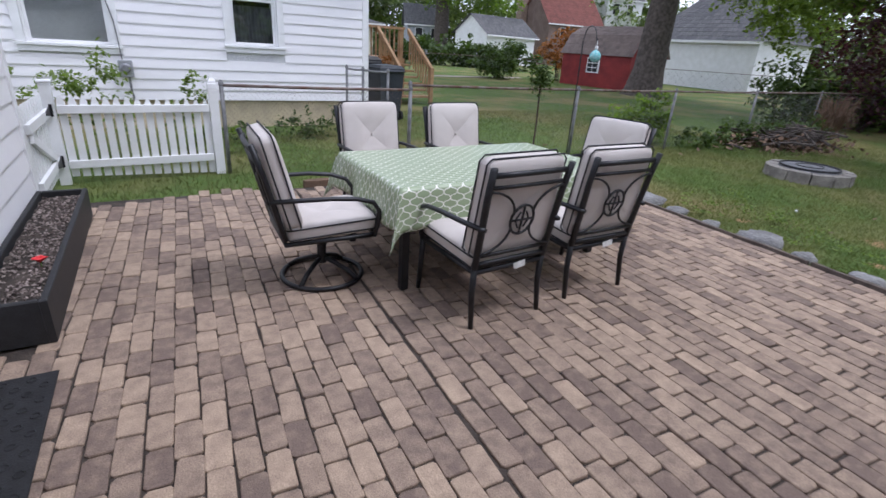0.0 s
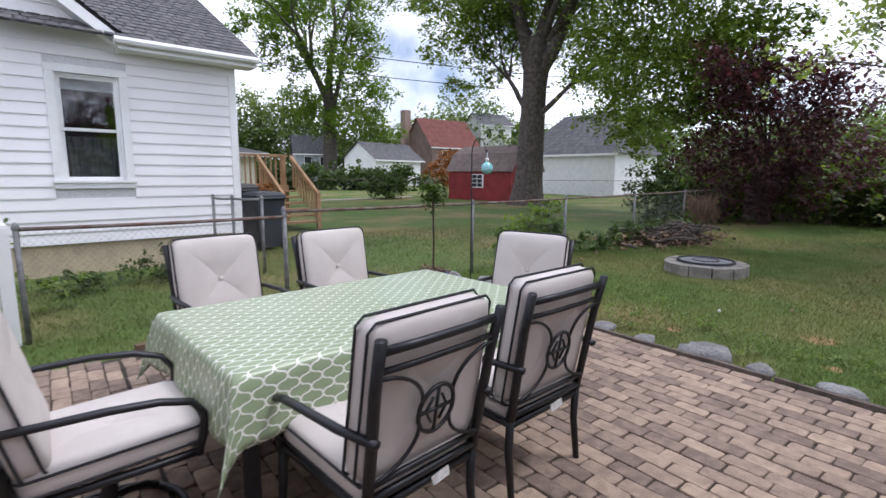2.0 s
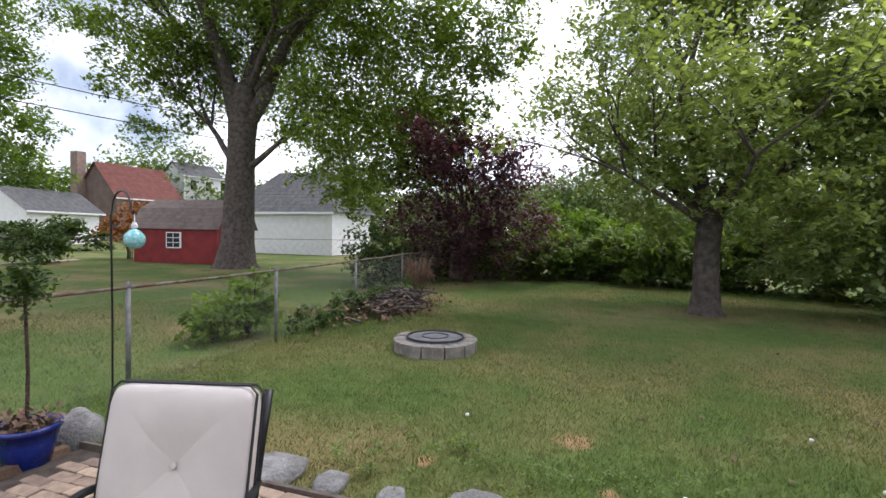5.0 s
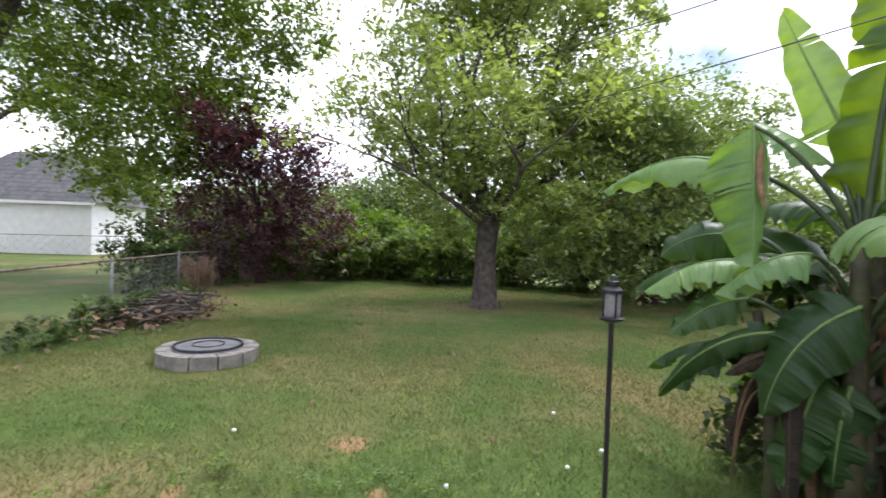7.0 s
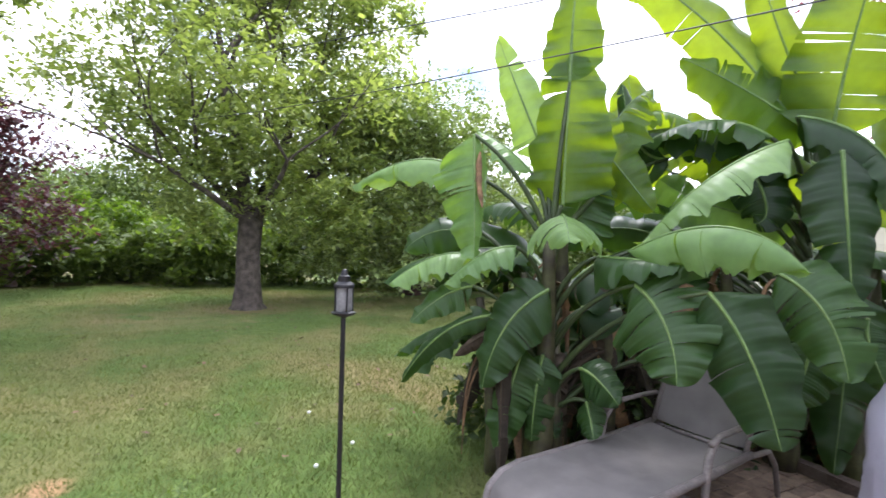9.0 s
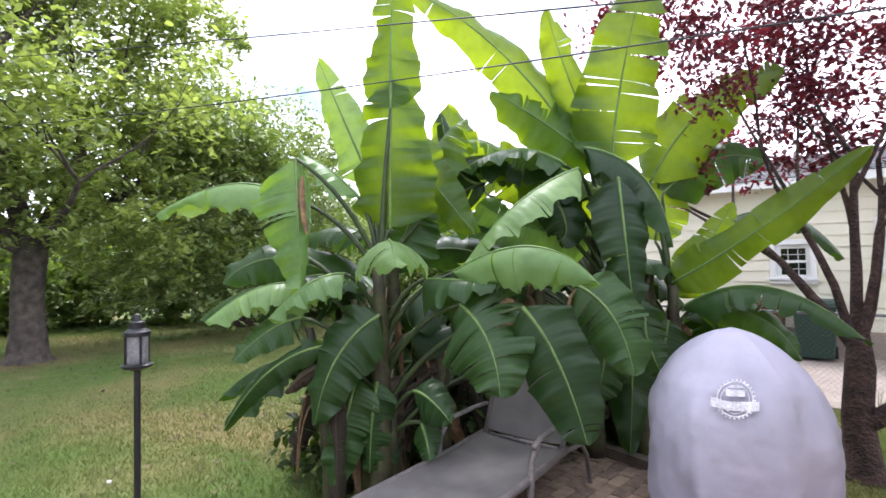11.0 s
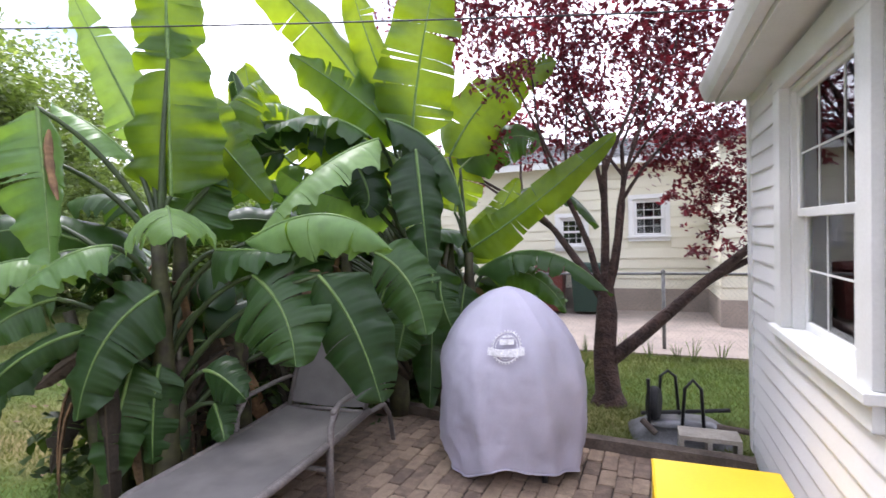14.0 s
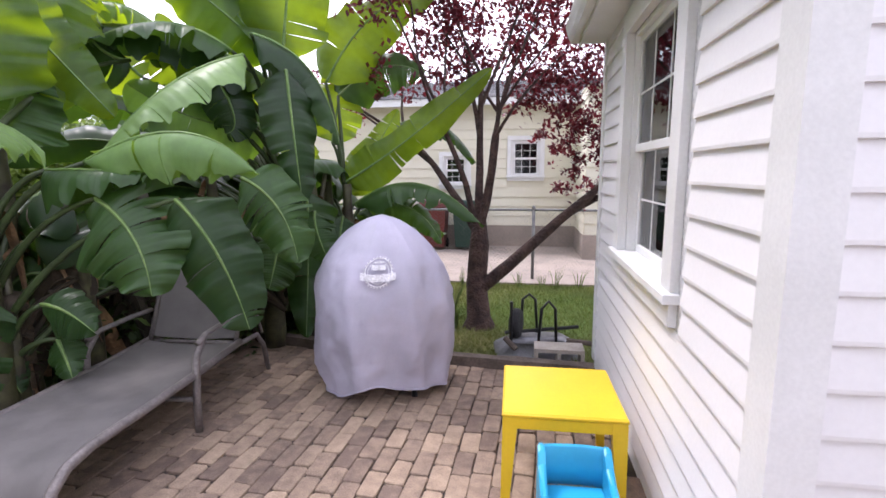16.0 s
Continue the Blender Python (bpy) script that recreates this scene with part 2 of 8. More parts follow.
def glass_mat(name, tint, rough=0.02):
    m = bpy.data.materials.new(name)
    m.use_nodes = True
    n, l = m.node_tree.nodes, m.node_tree.links
    n.clear()
    out, tr, gl, ms, fr = (n.new("ShaderNodeOutputMaterial"), n.new("ShaderNodeBsdfTransparent"), n.new("ShaderNodeBsdfGlossy"),
                           n.new("ShaderNodeMixShader"), n.new("ShaderNodeFresnel"))
    tr.inputs["Color"].default_value = (*tint, 1)
    gl.inputs["Roughness"].default_value = rough
    fr.inputs["IOR"].default_value = 1.75
    l.new(fr.outputs[0], ms.inputs["Fac"])
    l.new(tr.outputs[0], ms.inputs[1])
    l.new(gl.outputs[0], ms.inputs[2])
    l.new(ms.outputs[0], out.inputs["Surface"])
    return m


M["glass"] = glass_mat("window_glass", (0.93, 0.95, 0.95))


def grass_mat():
    """Lawn: mown green with straw-coloured dry areas, in metres."""
    m = bpy.data.materials.new("lawn")
    m.use_nodes = True
    n, l = m.node_tree.nodes, m.node_tree.links
    bs = n["Principled BSDF"]
    geo = n.new("ShaderNodeNewGeometry")

    def noise_of(s, d=4.0):
        t = n.new("ShaderNodeTexNoise")
        t.inputs["Scale"].default_value, t.inputs["Detail"].default_value = s, d
        l.new(geo.outputs["Position"], t.inputs["Vector"])
        return t.outputs["Fac"]

    def mixed(a, b, fac):
        x = n.new("ShaderNodeMix")
        x.data_type = 'RGBA'
        for key, v in (("A", a), ("B", b)):
            if isinstance(v, tuple):
                x.inputs[key].default_value = (*v, 1)
            else:
                l.new(v, x.inputs[key])
        l.new(fac, x.inputs["Factor"])
        return x.outputs["Result"]

    def steps(fac, lo, hi):
        r = n.new("ShaderNodeMapRange")
        r.inputs["From Min"].default_value, r.inputs["From Max"].default_value = lo, hi
        l.new(fac, r.inputs["Value"])
        return r.outputs["Result"]
    def spot(x, y, radius):
        d, r = n.new("ShaderNodeVectorMath"), n.new("ShaderNodeMath")
        d.operation, r.operation = 'DISTANCE', 'MULTIPLY_ADD'
        d.inputs[1].default_value = (x, y, GZ)
        l.new(geo.outputs["Position"], d.inputs[0])
        l.new(ragged, r.inputs[0])
        r.inputs[1].default_value = radius * 1.4
        l.new(d.outputs["Value"], r.inputs[2])
        return steps(r.outputs[0], radius * 1.85, radius * 1.15)

    ragged = noise_of(5.0, 4.0)
    green = mixed((0.070, 0.118, 0.026), (0.125, 0.182, 0.044), steps(noise_of(7.0, 5.0), 0.3, 0.7))
    col = mixed(green, (0.245, 0.20, 0.088), steps(noise_of(0.38, 6.0), 0.44, 0.66))
    col = mixed(col, (0.095, 0.155, 0.036), steps(noise_of(0.9, 4.0), 0.55, 0.68))
    col = mixed(col, (0.25, 0.19, 0.10), steps(noise_of(1.6, 5.0), 0.66, 0.80))
    col = mixed(col, (0.040, 0.062, 0.020), steps(noise_of(60.0, 2.0), 0.58, 0.80))
    for x, y, radius in ((6.78, 1.96, 0.17), (6.04, 3.0, 0.10), (6.0, 1.7, 0.09), (14.8, -0.5, 1.0), (12.6, 5.4, 0.8)):
        col = mixed(col, (0.40, 0.25, 0.13) if radius < 0.5 else (0.21, 0.145, 0.085), spot(x, y, radius))
    l.new(col, bs.inputs["Base Color"])
    bs.inputs["Roughness"].default_value = 0.9
    bs.inputs["Specular IOR Level"].default_value = 0.2
    b = n.new("ShaderNodeBump")
    b.inputs["Strength"].default_value, b.inputs["Distance"].default_value = 0.9, 0.03
    l.new(noise_of(70.0, 3.0), b.inputs["Height"])
    l.new(b.outputs["Normal"], bs.inputs["Normal"])
    return m


M["lawn"] = grass_mat()
M["blade"] = mat("grass_blade", (0.10, 0.160, 0.042), (0.165, 0.175, 0.066), 0.7, 0.38, 3, 0, rand='island', stain=1.0, transl=0.3, tl=(1.3, 1.4, 0.6))


# ---- mesh helpers ----
class Build:
    """Collects vertices and faces for one mesh."""

    def __init__(self):
        self.v, self.f = [], []

    def add(self, verts, faces, m=None):
        k = len(self.v)
        self.v += [tuple(m @ Vector(p)) for p in verts] if m else [tuple(p) for p in verts]
        self.f += [tuple(i + k for i in f) for f in faces]
        return self

    def box(self, x0, x1, y0, y1, z0, z1, m=None, bev=0.0):
        if bev:
            b = bev
            vs, fs = [], []
            for z, i in ((z0, b), (z0 + b, 0), (z1 - b, 0), (z1, b)):
                vs += [(x0 + i, y0 + i, z), (x1 - i, y0 + i, z), (x1 - i, y1 - i, z), (x0 + i, y1 - i, z)]
            fs.append((3, 2, 1, 0))
            for r in range(3):
                for c in range(4):
                    d = (c + 1) % 4
                    fs.append((r * 4 + c, r * 4 + d, r * 4 + 4 + d, r * 4 + 4 + c))
            fs.append((12, 13, 14, 15))
            return self.add(vs, fs, m)
        vs = [(x, y, z) for z in (z0, z1) for x, y in ((x0, y0), (x1, y0), (x1, y1), (x0, y1))]
        return self.add(vs, [(3, 2, 1, 0), (4, 5, 6, 7), (0, 1, 5, 4), (1, 2, 6, 5), (2, 3, 7, 6), (3, 0, 4, 7)], m)

    def tube(self, pts, r, seg=8, cap=True, m=None, flat=1.0):
        pts = [Vector(p) for p in pts]
        rs = list(r) if hasattr(r, "__len__") else [r] * len(pts)
        n, vs, fs = len(pts), [], []
        t0 = (pts[1] - pts[0]).normalized()
        up = Vector((0, 0, 1)) if abs(t0.z) < 0.9 else Vector((1, 0, 0))
        a = t0.cross(up).normalized()
        for i, p in enumerate(pts):
            t = (pts[min(i + 1, n - 1)] - pts[max(i - 1, 0)]).normalized()
            a = (a - t * a.dot(t)).normalized()
            b = t.cross(a)
            for k in range(seg):
                w = 2 * math.pi * k / seg
                vs.append(p + (a * math.cos(w) + b * math.sin(w) * flat) * rs[i])
        for i in range(n - 1):
            for k in range(seg):
                j = (k + 1) % seg
                fs.append((i * seg + k, i * seg + j, i * seg + seg + j, i * seg + seg + k))
        if cap:
            fs += [tuple(range(seg - 1, -1, -1)), tuple(range((n - 1) * seg, n * seg))]
        return self.add(vs, fs, m)

    def lathe(self, prof, seg=24, m=None, sx=1.0, sy=1.0, wob=None):
        vs, fs = [], []
        for i, (r, z) in enumerate(prof):
            for k in range(seg):
                w = 2 * math.pi * k / seg
                q = r * (wob(w, i, z) if wob else 1.0)
                vs.append((q * math.cos(w) * sx, q * math.sin(w) * sy, z))
        for i in range(len(prof) - 1):
            for k in range(seg):
                j = (k + 1) % seg
                fs.append((i * seg + k, i * seg + j, i * seg + seg + j, i * seg + seg + k))
        fs += [tuple(range(seg - 1, -1, -1)), tuple(range((len(prof) - 1) * seg, len(prof) * seg))]
        return self.add(vs, fs, m)

    def ring(self, c, r, tube_r, seg=24, s2=6, m=None, axis='z'):
        vs, fs = [], []
        for i in range(seg):
            w = 2 * math.pi * i / seg
            for k in range(s2):
                u = 2 * math.pi * k / s2
                q, h = r + tube_r * math.cos(u), tube_r * math.sin(u)
                p = {'z': (q * math.cos(w), q * math.sin(w), h), 'y': (q * math.cos(w), h, q * math.sin(w)), 'x': (h, q * math.cos(w), q * math.sin(w))}[axis]
                vs.append(Vector(p) + Vector(c))
        for i in range(seg):
            for k in range(s2):
                a, b = (i + 1) % seg, (k + 1) % s2
                fs.append((i * s2 + k, a * s2 + k, a * s2 + b, i * s2 + b))
        return self.add(vs, fs, m)

    def mesh(self, name, material, smooth=False):
        me = bpy.data.meshes.new(name)
        me.from_pydata(self.v, [], self.f)
        if material:
            me.materials.append(material)
        if smooth:
            me.polygons.foreach_set("use_smooth", [True] * len(me.polygons))
        me.update()
        return me


def part(name, b, material, parent=None, label="", smooth=False):
    """Links a Build (or a mesh) as one object under its thing."""
    ob = new(name, b.mesh(name, material, smooth) if isinstance(b, Build) else b)
    if parent is not None:
        ob.parent = parent
    if label:
        ob["label"] = label
    return ob


def thing(name, label, category, group="", kind="", m=None):
    ob = new(name)
    ob.empty_display_size = 0.1
    if m is not None:
        ob.matrix_basis = m
    return tagged(ob, label, category, group, kind)


def single(name, b, material, label, category, group="", kind="", smooth=False):
    return tagged(part(name, b, material, None, "", smooth), label, category, group, kind)


def bez(p0, p1, p2, n=10):
    p0, p1, p2 = Vector(p0), Vector(p1), Vector(p2)
    return [p0 * (1 - t) ** 2 + p1 * 2 * t * (1 - t) + p2 * t * t for t in (i / (n - 1) for i in range(n))]


def leaf_mesh(name, centres, sizes, material, rng, length=1.6, updown=0.35, tilt=0.45):
    """Many small folded leaves, one island each: two triangles pairs bent along the midrib."""
    n = len(centres)
    c = np.asarray(centres, dtype=float)
    s = np.asarray(sizes, dtype=float)[:, None]
    w = rng.uniform(0, 2 * np.pi, n)
    pitch = rng.normal(-0.25, updown * 1.6, n)
    d = np.stack([np.cos(w) * np.cos(pitch), np.sin(w) * np.cos(pitch), np.sin(pitch)], 1)
    side = np.stack([-np.sin(w), np.cos(w), rng.normal(0, tilt, n)], 1)
    side /= np.linalg.norm(side, axis=1)[:, None]
    nrm = np.cross(d, side)
    a, b = c - d * s * length * 0.5, c + d * s * length * 0.5
    q = c + side * s * 0.5 + nrm * s * 0.12
    r = c - side * s * 0.5 + nrm * s * 0.12
    v = np.stack([a, q, b, r], 1).reshape(-1, 3)
    me = bpy.data.meshes.new(name)
    me.vertices.add(4 * n)
    me.vertices.foreach_set("co", v.ravel())
    me.loops.add(6 * n)
    k = np.arange(n)[:, None] * 4
    me.loops.foreach_set("vertex_index", (k + np.array([0, 1, 2, 0, 2, 3])).ravel().astype(np.int32))
    me.polygons.add(2 * n)
    me.polygons.foreach_set("loop_start", (np.arange(2 * n) * 3).astype(np.int32))
    me.materials.append(material)
    me.update(calc_edges=True)
    return me


# ---- ground ----
def lawn_height(x, y):
    return GZ + 0.025 * math.sin(x * 0.55 + 1.3) * math.cos(y * 0.48) * min(1.0, max(0.0, (math.hypot(x - 2.5, y - 1.5) - 4.5) / 6))


g = Build()
xs = [-400, -150, -60, -25] + [-12 + i * 1.0 for i in range(50)] + [45, 60, 90, 150, 400]
for i, x in enumerate(xs):
    for y in xs:
        g.v.append((x, y, lawn_height(x, y)))
for i in range(len(xs) - 1):
    for j in range(len(xs) - 1):
        k = len(xs)
        g.f.append((i * k + j, (i + 1) * k + j, (i + 1) * k + j + 1, i * k + j + 1))
single("ground", g, M["lawn"], "mown green lawn with dry straw-coloured patches", "lawn", kind="structure", smooth=True)

# ---- own house: three clapboard walls round the patio ----
WX, WY, WCX = 1.84, -0.02, -0.60      # window wall's plane, back wall's plane, planter wall's plane
W_END, C_END, WALL_H = -2.85, 5.25, 2.50
LAP, LAP_C = 0.1175, 0.187


def clapboards(parent, along, outward, z0, z1, lap, material, holes=(), proud=0.016, mname="plank"):
    """Lapped boards on a wall from point a to b (both at ground), cut round the holes (u0, u1, z0, z1)."""
    a, b = Vector(along[0]), Vector(along[1])
    length = (b - a).length
    m = Matrix.Translation(a) @ Matrix((((b - a).normalized()), Vector(outward), Vector((0, 0, 1)))).transposed().to_4x4()
    z = z0
    while z < z1 - 0.01:
        zt = min(z + lap, z1)
        cuts = [(0.0, length)]
        for u0, u1, h0, h1 in holes:
            if h0 < zt - 0.02 and h1 > z + 0.02:
                nxt = []
                for c0, c1 in cuts:
                    nxt += [(p, q) for p, q in ((c0, min(c1, u0)), (max(c0, u1), c1)) if q - p > 0.03]
                cuts = nxt
        for c0, c1 in cuts:
            pb = Build()
            pb.add([(c0, 0.0, z), (c1, 0.0, z), (c1, proud, z), (c0, proud, z), (c0, 0.0, zt), (c1, 0.0, zt), (c1, 0.004, zt), (c0, 0.004, zt),
                    (c0, proud + 0.001, z + 0.012), (c1, proud + 0.001, z + 0.012)],
                   [(0, 3, 2, 1), (3, 8, 9, 2), (8, 7, 6, 9), (4, 5, 6, 7), (0, 4, 7, 8, 3), (1, 2, 9, 6, 5)], m)
            part(mname, pb, material, parent)
        z += lap


wall_a = single("wall_east", Build().box(WX - 0.14, WX, W_END, -1.97, 0, WALL_H).box(WX - 0.14, WX, -0.93, WY, 0, WALL_H)
                .box(WX - 0.14, WX, -1.97, -0.93, 0, 1.0).box(WX - 0.14, WX, -1.97, -0.93, 2.33, WALL_H), M["sheath"],
                "white lapped siding wall of the house", "wall", kind="structure")
clapboards(wall_a, ((WX, W_END + 0.08, 0), (WX, WY - 0.11, 0)), (1, 0, 0), -0.0475, WALL_H, LAP, M["siding"], holes=((0.68, 2.03, 0.90, 2.46),))
part("corner_board", Build().box(WX - 0.09, WX + 0.024, WY - 0.11, WY + 0.024, 0.0, WALL_H, bev=0.003), M["white"], wall_a)
part("corner_board", Build().box(WX - 0.02, WX + 0.024, W_END - 0.02, W_END + 0.08, 0.0, WALL_H, bev=0.003), M["white"], wall_a)
wall_b = single("wall_north", Build().box(WCX - 0.14, WX - 0.145, WY - 0.14, WY, 0, WALL_H), M["sheath"], "white lapped siding wall of the house", "wall", kind="structure")
clapboards(wall_b, ((WCX + 0.02, WY, 0), (WX - 0.09, WY, 0)), (0, 1, 0), -0.0475, WALL_H, LAP, M["siding"])
wall_c = single("wall_west", Build().box(WCX - 0.14, WCX, WY, C_END, 0, WALL_H), M["sheath"], "white lapped siding wall beside the planter", "wall", kind="structure")
clapboards(wall_c, ((WCX, C_END - 0.06, 0), (WCX, WY + 0.02, 0)), (1, 0, 0), 0.02, WALL_H, LAP_C, M["siding"])
part("corner_board", Build().box(WCX - 0.08, WCX + 0.024, C_END - 0.07, C_END + 0.022, 0.0, WALL_H, bev=0.003), M["white"], wall_c)
# far side and inner closing walls
single("wall_south", Build().box(-6, WX - 0.145, W_END, W_END + 0.14, 0, WALL_H), M["siding"], "plain white end wall of the house", "wall", kind="structure")
single("wall_end", Build().box(-6, WCX - 0.145, C_END - 0.14, C_END, 0, WALL_H), M["siding"], "plain white end wall of the house", "wall", kind="structure")

# roof with soffit, fascia and gutter
roof = thing("roof", "white eaves with gutter and grey shingle roof", "roof", kind="structure")
part("soffit", Build().box(-6, WX + 0.19, W_END - 0.07, WY + 0.19, WALL_H, WALL_H + 0.03).box(-6, WCX + 0.19, WY + 0.195, C_END + 0.2, WALL_H, WALL_H + 0.03), M["white"], roof)
part("fascia", Build().box(WX + 0.19, WX + 0.21, W_END - 0.07, WY + 0.19, WALL_H - 0.02, WALL_H + 0.15), M["white"], roof)
gut = Build()
gp = [(0.0, 0.0), (0.055, 0.0), (0.075, 0.04), (0.095, 0.10), (0.10, 0.125), (0.09, 0.125), (0.0, 0.125)]
gv = [(WX + 0.212 + px, y, WALL_H + 0.01 + pz) for y in (W_END - 0.09, WY + 0.2) for px, pz in gp]
k = len(gp)
gut.add(gv, [tuple(range(k))[::-1], tuple(range(k, 2 * k))] + [(i, (i + 1) % k, k + (i + 1) % k, k + i) for i in range(k)])
part("gutter", gut, M["white"], roof)
part("shingles", Build().add([(WX + 0.25, W_END - 0.08, WALL_H + 0.16), (WX + 0.25, WY + 0.2, WALL_H + 0.16), (-2.2, WY + 0.2, WALL_H + 1.9), (-2.2, W_END - 0.08, WALL_H + 1.9)],
                             [(0, 1, 2, 3)]), M["shingle"], roof)
part("shingles", Build().add([(WCX + 0.25, WY + 0.2, WALL_H + 0.14), (WCX + 0.25, C_END + 0.3, WALL_H + 0.14), (-2.4, C_END + 0.3, WALL_H + 1.1), (-2.4, WY + 0.3, WALL_H + 1.1)],
                             [(0, 1, 2, 3)]), M["shingle"], roof)


def sash_window(name, label, m, w, h, trim=0.11, sill=True, lites=True, inside=None, depth=0.10, glass=None):
    """A double-hung window in local x (width), y (outward), z (height); origin at the lower middle of the opening."""
    win = thing(name, label, "window", kind="structure", m=m)
    t, p = trim, 0.028
    for nm, bx in (("casing", (-w / 2 - t, -w / 2, 0, h)), ("casing", (w / 2, w / 2 + t, 0, h)), ("head_casing", (-w / 2 - t, w / 2 + t, h, h + t))):
        part(nm, Build().box(bx[0], bx[1], -0.02, p, bx[2], bx[3], bev=0.004), M["white"], win)
    part("window_sill", Build().box(-w / 2 - t - 0.02, w / 2 + t + 0.02, -depth, p + 0.03, -0.045, 0.0, bev=0.005), M["white"], win)
    part("apron", Build().box(-w / 2 - t, w / 2 + t, -0.02, p, -0.045 - t * 0.75, -0.046, bev=0.004), M["white"], win)
    f = Build()
    for x0, x1, z0, z1 in ((-w / 2 + 0.003, -w / 2 + 0.03, 0.001, h - 0.003), (w / 2 - 0.03, w / 2 - 0.003, 0.001, h - 0.003), (-w / 2 + 0.03, w / 2 - 0.03, h - 0.03, h - 0.003)):
        f.box(x0, x1, -depth, -0.02, z0, z1)
    part("window_frame", f, M["white"], win)
    mid = h * 0.48
    for nm, z0, z1, y in (("lower_sash", 0.0, mid + 0.02, -0.075), ("upper_sash", mid - 0.02, h - 0.03, -0.045)):
        s, x0, x1 = Build(), -w / 2 + 0.03, w / 2 - 0.03
        for q in ((x0, x0 + 0.04, z0, z1), (x1 - 0.04, x1, z0, z1), (x0 + 0.04, x1 - 0.04, z0, z0 + 0.045), (x0 + 0.04, x1 - 0.04, z1 - 0.04, z1)):
            s.box(q[0], q[1], y - 0.025, y, q[2], q[3], bev=0.003)
        if lites:
            for i in (1, 2):
                xm = x0 + (x1 - x0) * i / 3
                s.box(xm - 0.005, xm + 0.005, y - 0.0105, y - 0.007, z0 + 0.04, z1 - 0.04)
            zm = (z0 + z1) / 2
            s.box(x0 + 0.04, x1 - 0.04, y - 0.0103, y - 0.0075, zm - 0.005, zm + 0.005)
        so = part(nm, s, M["white"], win)
        pane = part("pane", Build().box(x0 + 0.035, x1 - 0.035, y - 0.014, y - 0.011, z0 + 0.04, z1 - 0.035), glass or M["glass"], so)
        pane.visible_shadow = False
    # shallow box behind the sashes; its default colour paints an unlit interior
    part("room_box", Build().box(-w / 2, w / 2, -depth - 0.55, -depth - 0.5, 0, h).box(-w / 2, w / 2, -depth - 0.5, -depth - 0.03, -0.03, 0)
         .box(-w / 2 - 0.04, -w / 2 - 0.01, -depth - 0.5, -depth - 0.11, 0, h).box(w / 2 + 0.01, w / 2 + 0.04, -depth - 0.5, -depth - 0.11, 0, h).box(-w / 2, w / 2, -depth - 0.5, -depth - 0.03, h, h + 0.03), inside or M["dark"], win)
    return win


sash_window("window_1", "white double-hung window in the clapboard wall", pose(WX + 0.006, -1.45, 1.045, 0, 0, -90), 1.0, 1.28, trim=0.13)

# ---- patio bed ----
def patio_right(y):
    return 5.08 + 0.035 * y


PY0, PY1 = -2.42, 5.46
single("patio_bed", Build().add([(WX, PY0 - 0.02, -0.014), (patio_right(PY0), PY0 - 0.42, -0.014), (patio_right(PY1), PY1, -0.014), (WCX, PY1 + 0.1, -0.014), (WCX, WY, -0.014), (WX, WY, -0.014)],
                                [(0, 1, 2, 3, 4, 5)]), M["soil"], "dark soil bed between the pavers", "patio", kind="structure")

# ---- neighbour's white house ----
NY = 10.02
nb = thing("neighbour_house", "white clapboard house with grey shingle roof", "house")
NX0, NX1, NZ = -9.0, 4.18, 3.27
NW = ((-0.625, 1.10, 1.25, 1.45), (2.08, 0.78, 1.36, 1.52))     # x centre, width, sill height, height
wb = Build().box(NX1 - 0.2, NX1, NY + 0.2, NY + 8, 0.42, NZ)
edge = NX0
for x, w, z, h in NW:
    wb.box(edge, x - w / 2, NY, NY + 0.2, 0.42, NZ).box(x - w / 2, x + w / 2, NY, NY + 0.2, 0.42, z - 0.05).box(x - w / 2, x + w / 2, NY, NY + 0.2, z + h, NZ)
    edge = x + w / 2
wb.box(edge, NX1, NY, NY + 0.2, 0.42, NZ)
part("wall", wb, M["sheath"], nb)
part("foundation", Build().box(NX0, NX1 - 0.03, NY + 0.03, NY + 0.2, -0.3, 0.42).box(NX1 - 0.22, NX1 - 0.03, NY + 0.2, NY + 8, -0.3, 0.42), M["found"], nb)
GPX, GPZ = -0.15, 5.32          # peak of the cross gable
gab = Build().add([(2.62, NY, NZ), (2 * GPX - 2.62, NY, NZ), (GPX, NY, GPZ), (2.62, NY + 0.1, NZ), (2 * GPX - 2.62, NY + 0.1, NZ), (GPX, NY + 0.1, GPZ)],
                  [(0, 1, 2), (3, 5, 4), (0, 2, 5, 3), (1, 4, 5, 2)])
part("gable", gab, M["sheath"], nb)
holes = [(NX1 - 0.1 - (x + w / 2 + 0.11), NX1 - 0.1 - (x - w / 2 - 0.11), z - 0.13, z + h + 0.11) for x, w, z, h in NW]
clapboards(nb, ((NX1 - 0.1, NY - 0.004, 0), (-3.2, NY - 0.004, 0)), (0, -1, 0), 0.42, NZ, 0.168, M["siding"], holes=holes, proud=0.02)
z = NZ
while z < GPZ - 0.1:
    half = (GPZ - z) / (GPZ - NZ) * (2.62 - GPX)
    pb = Build().add([(GPX - half, NY - 0.025, z), (GPX + half, NY - 0.025, z), (GPX + half * 0.93, NY - 0.006, z + 0.168), (GPX - half * 0.93, NY - 0.006, z + 0.168),
                      (GPX - half, NY, z), (GPX + half, NY, z)], [(0, 1, 2, 3), (0, 4, 5, 1)])
    part("plank", pb, M["siding"], nb)
    z += 0.168
part("corner_board", Build().box(NX1 - 0.1, NX1 + 0.02, NY - 0.03, NY + 0.1, 0.38, NZ, bev=0.004), M["white"], nb)
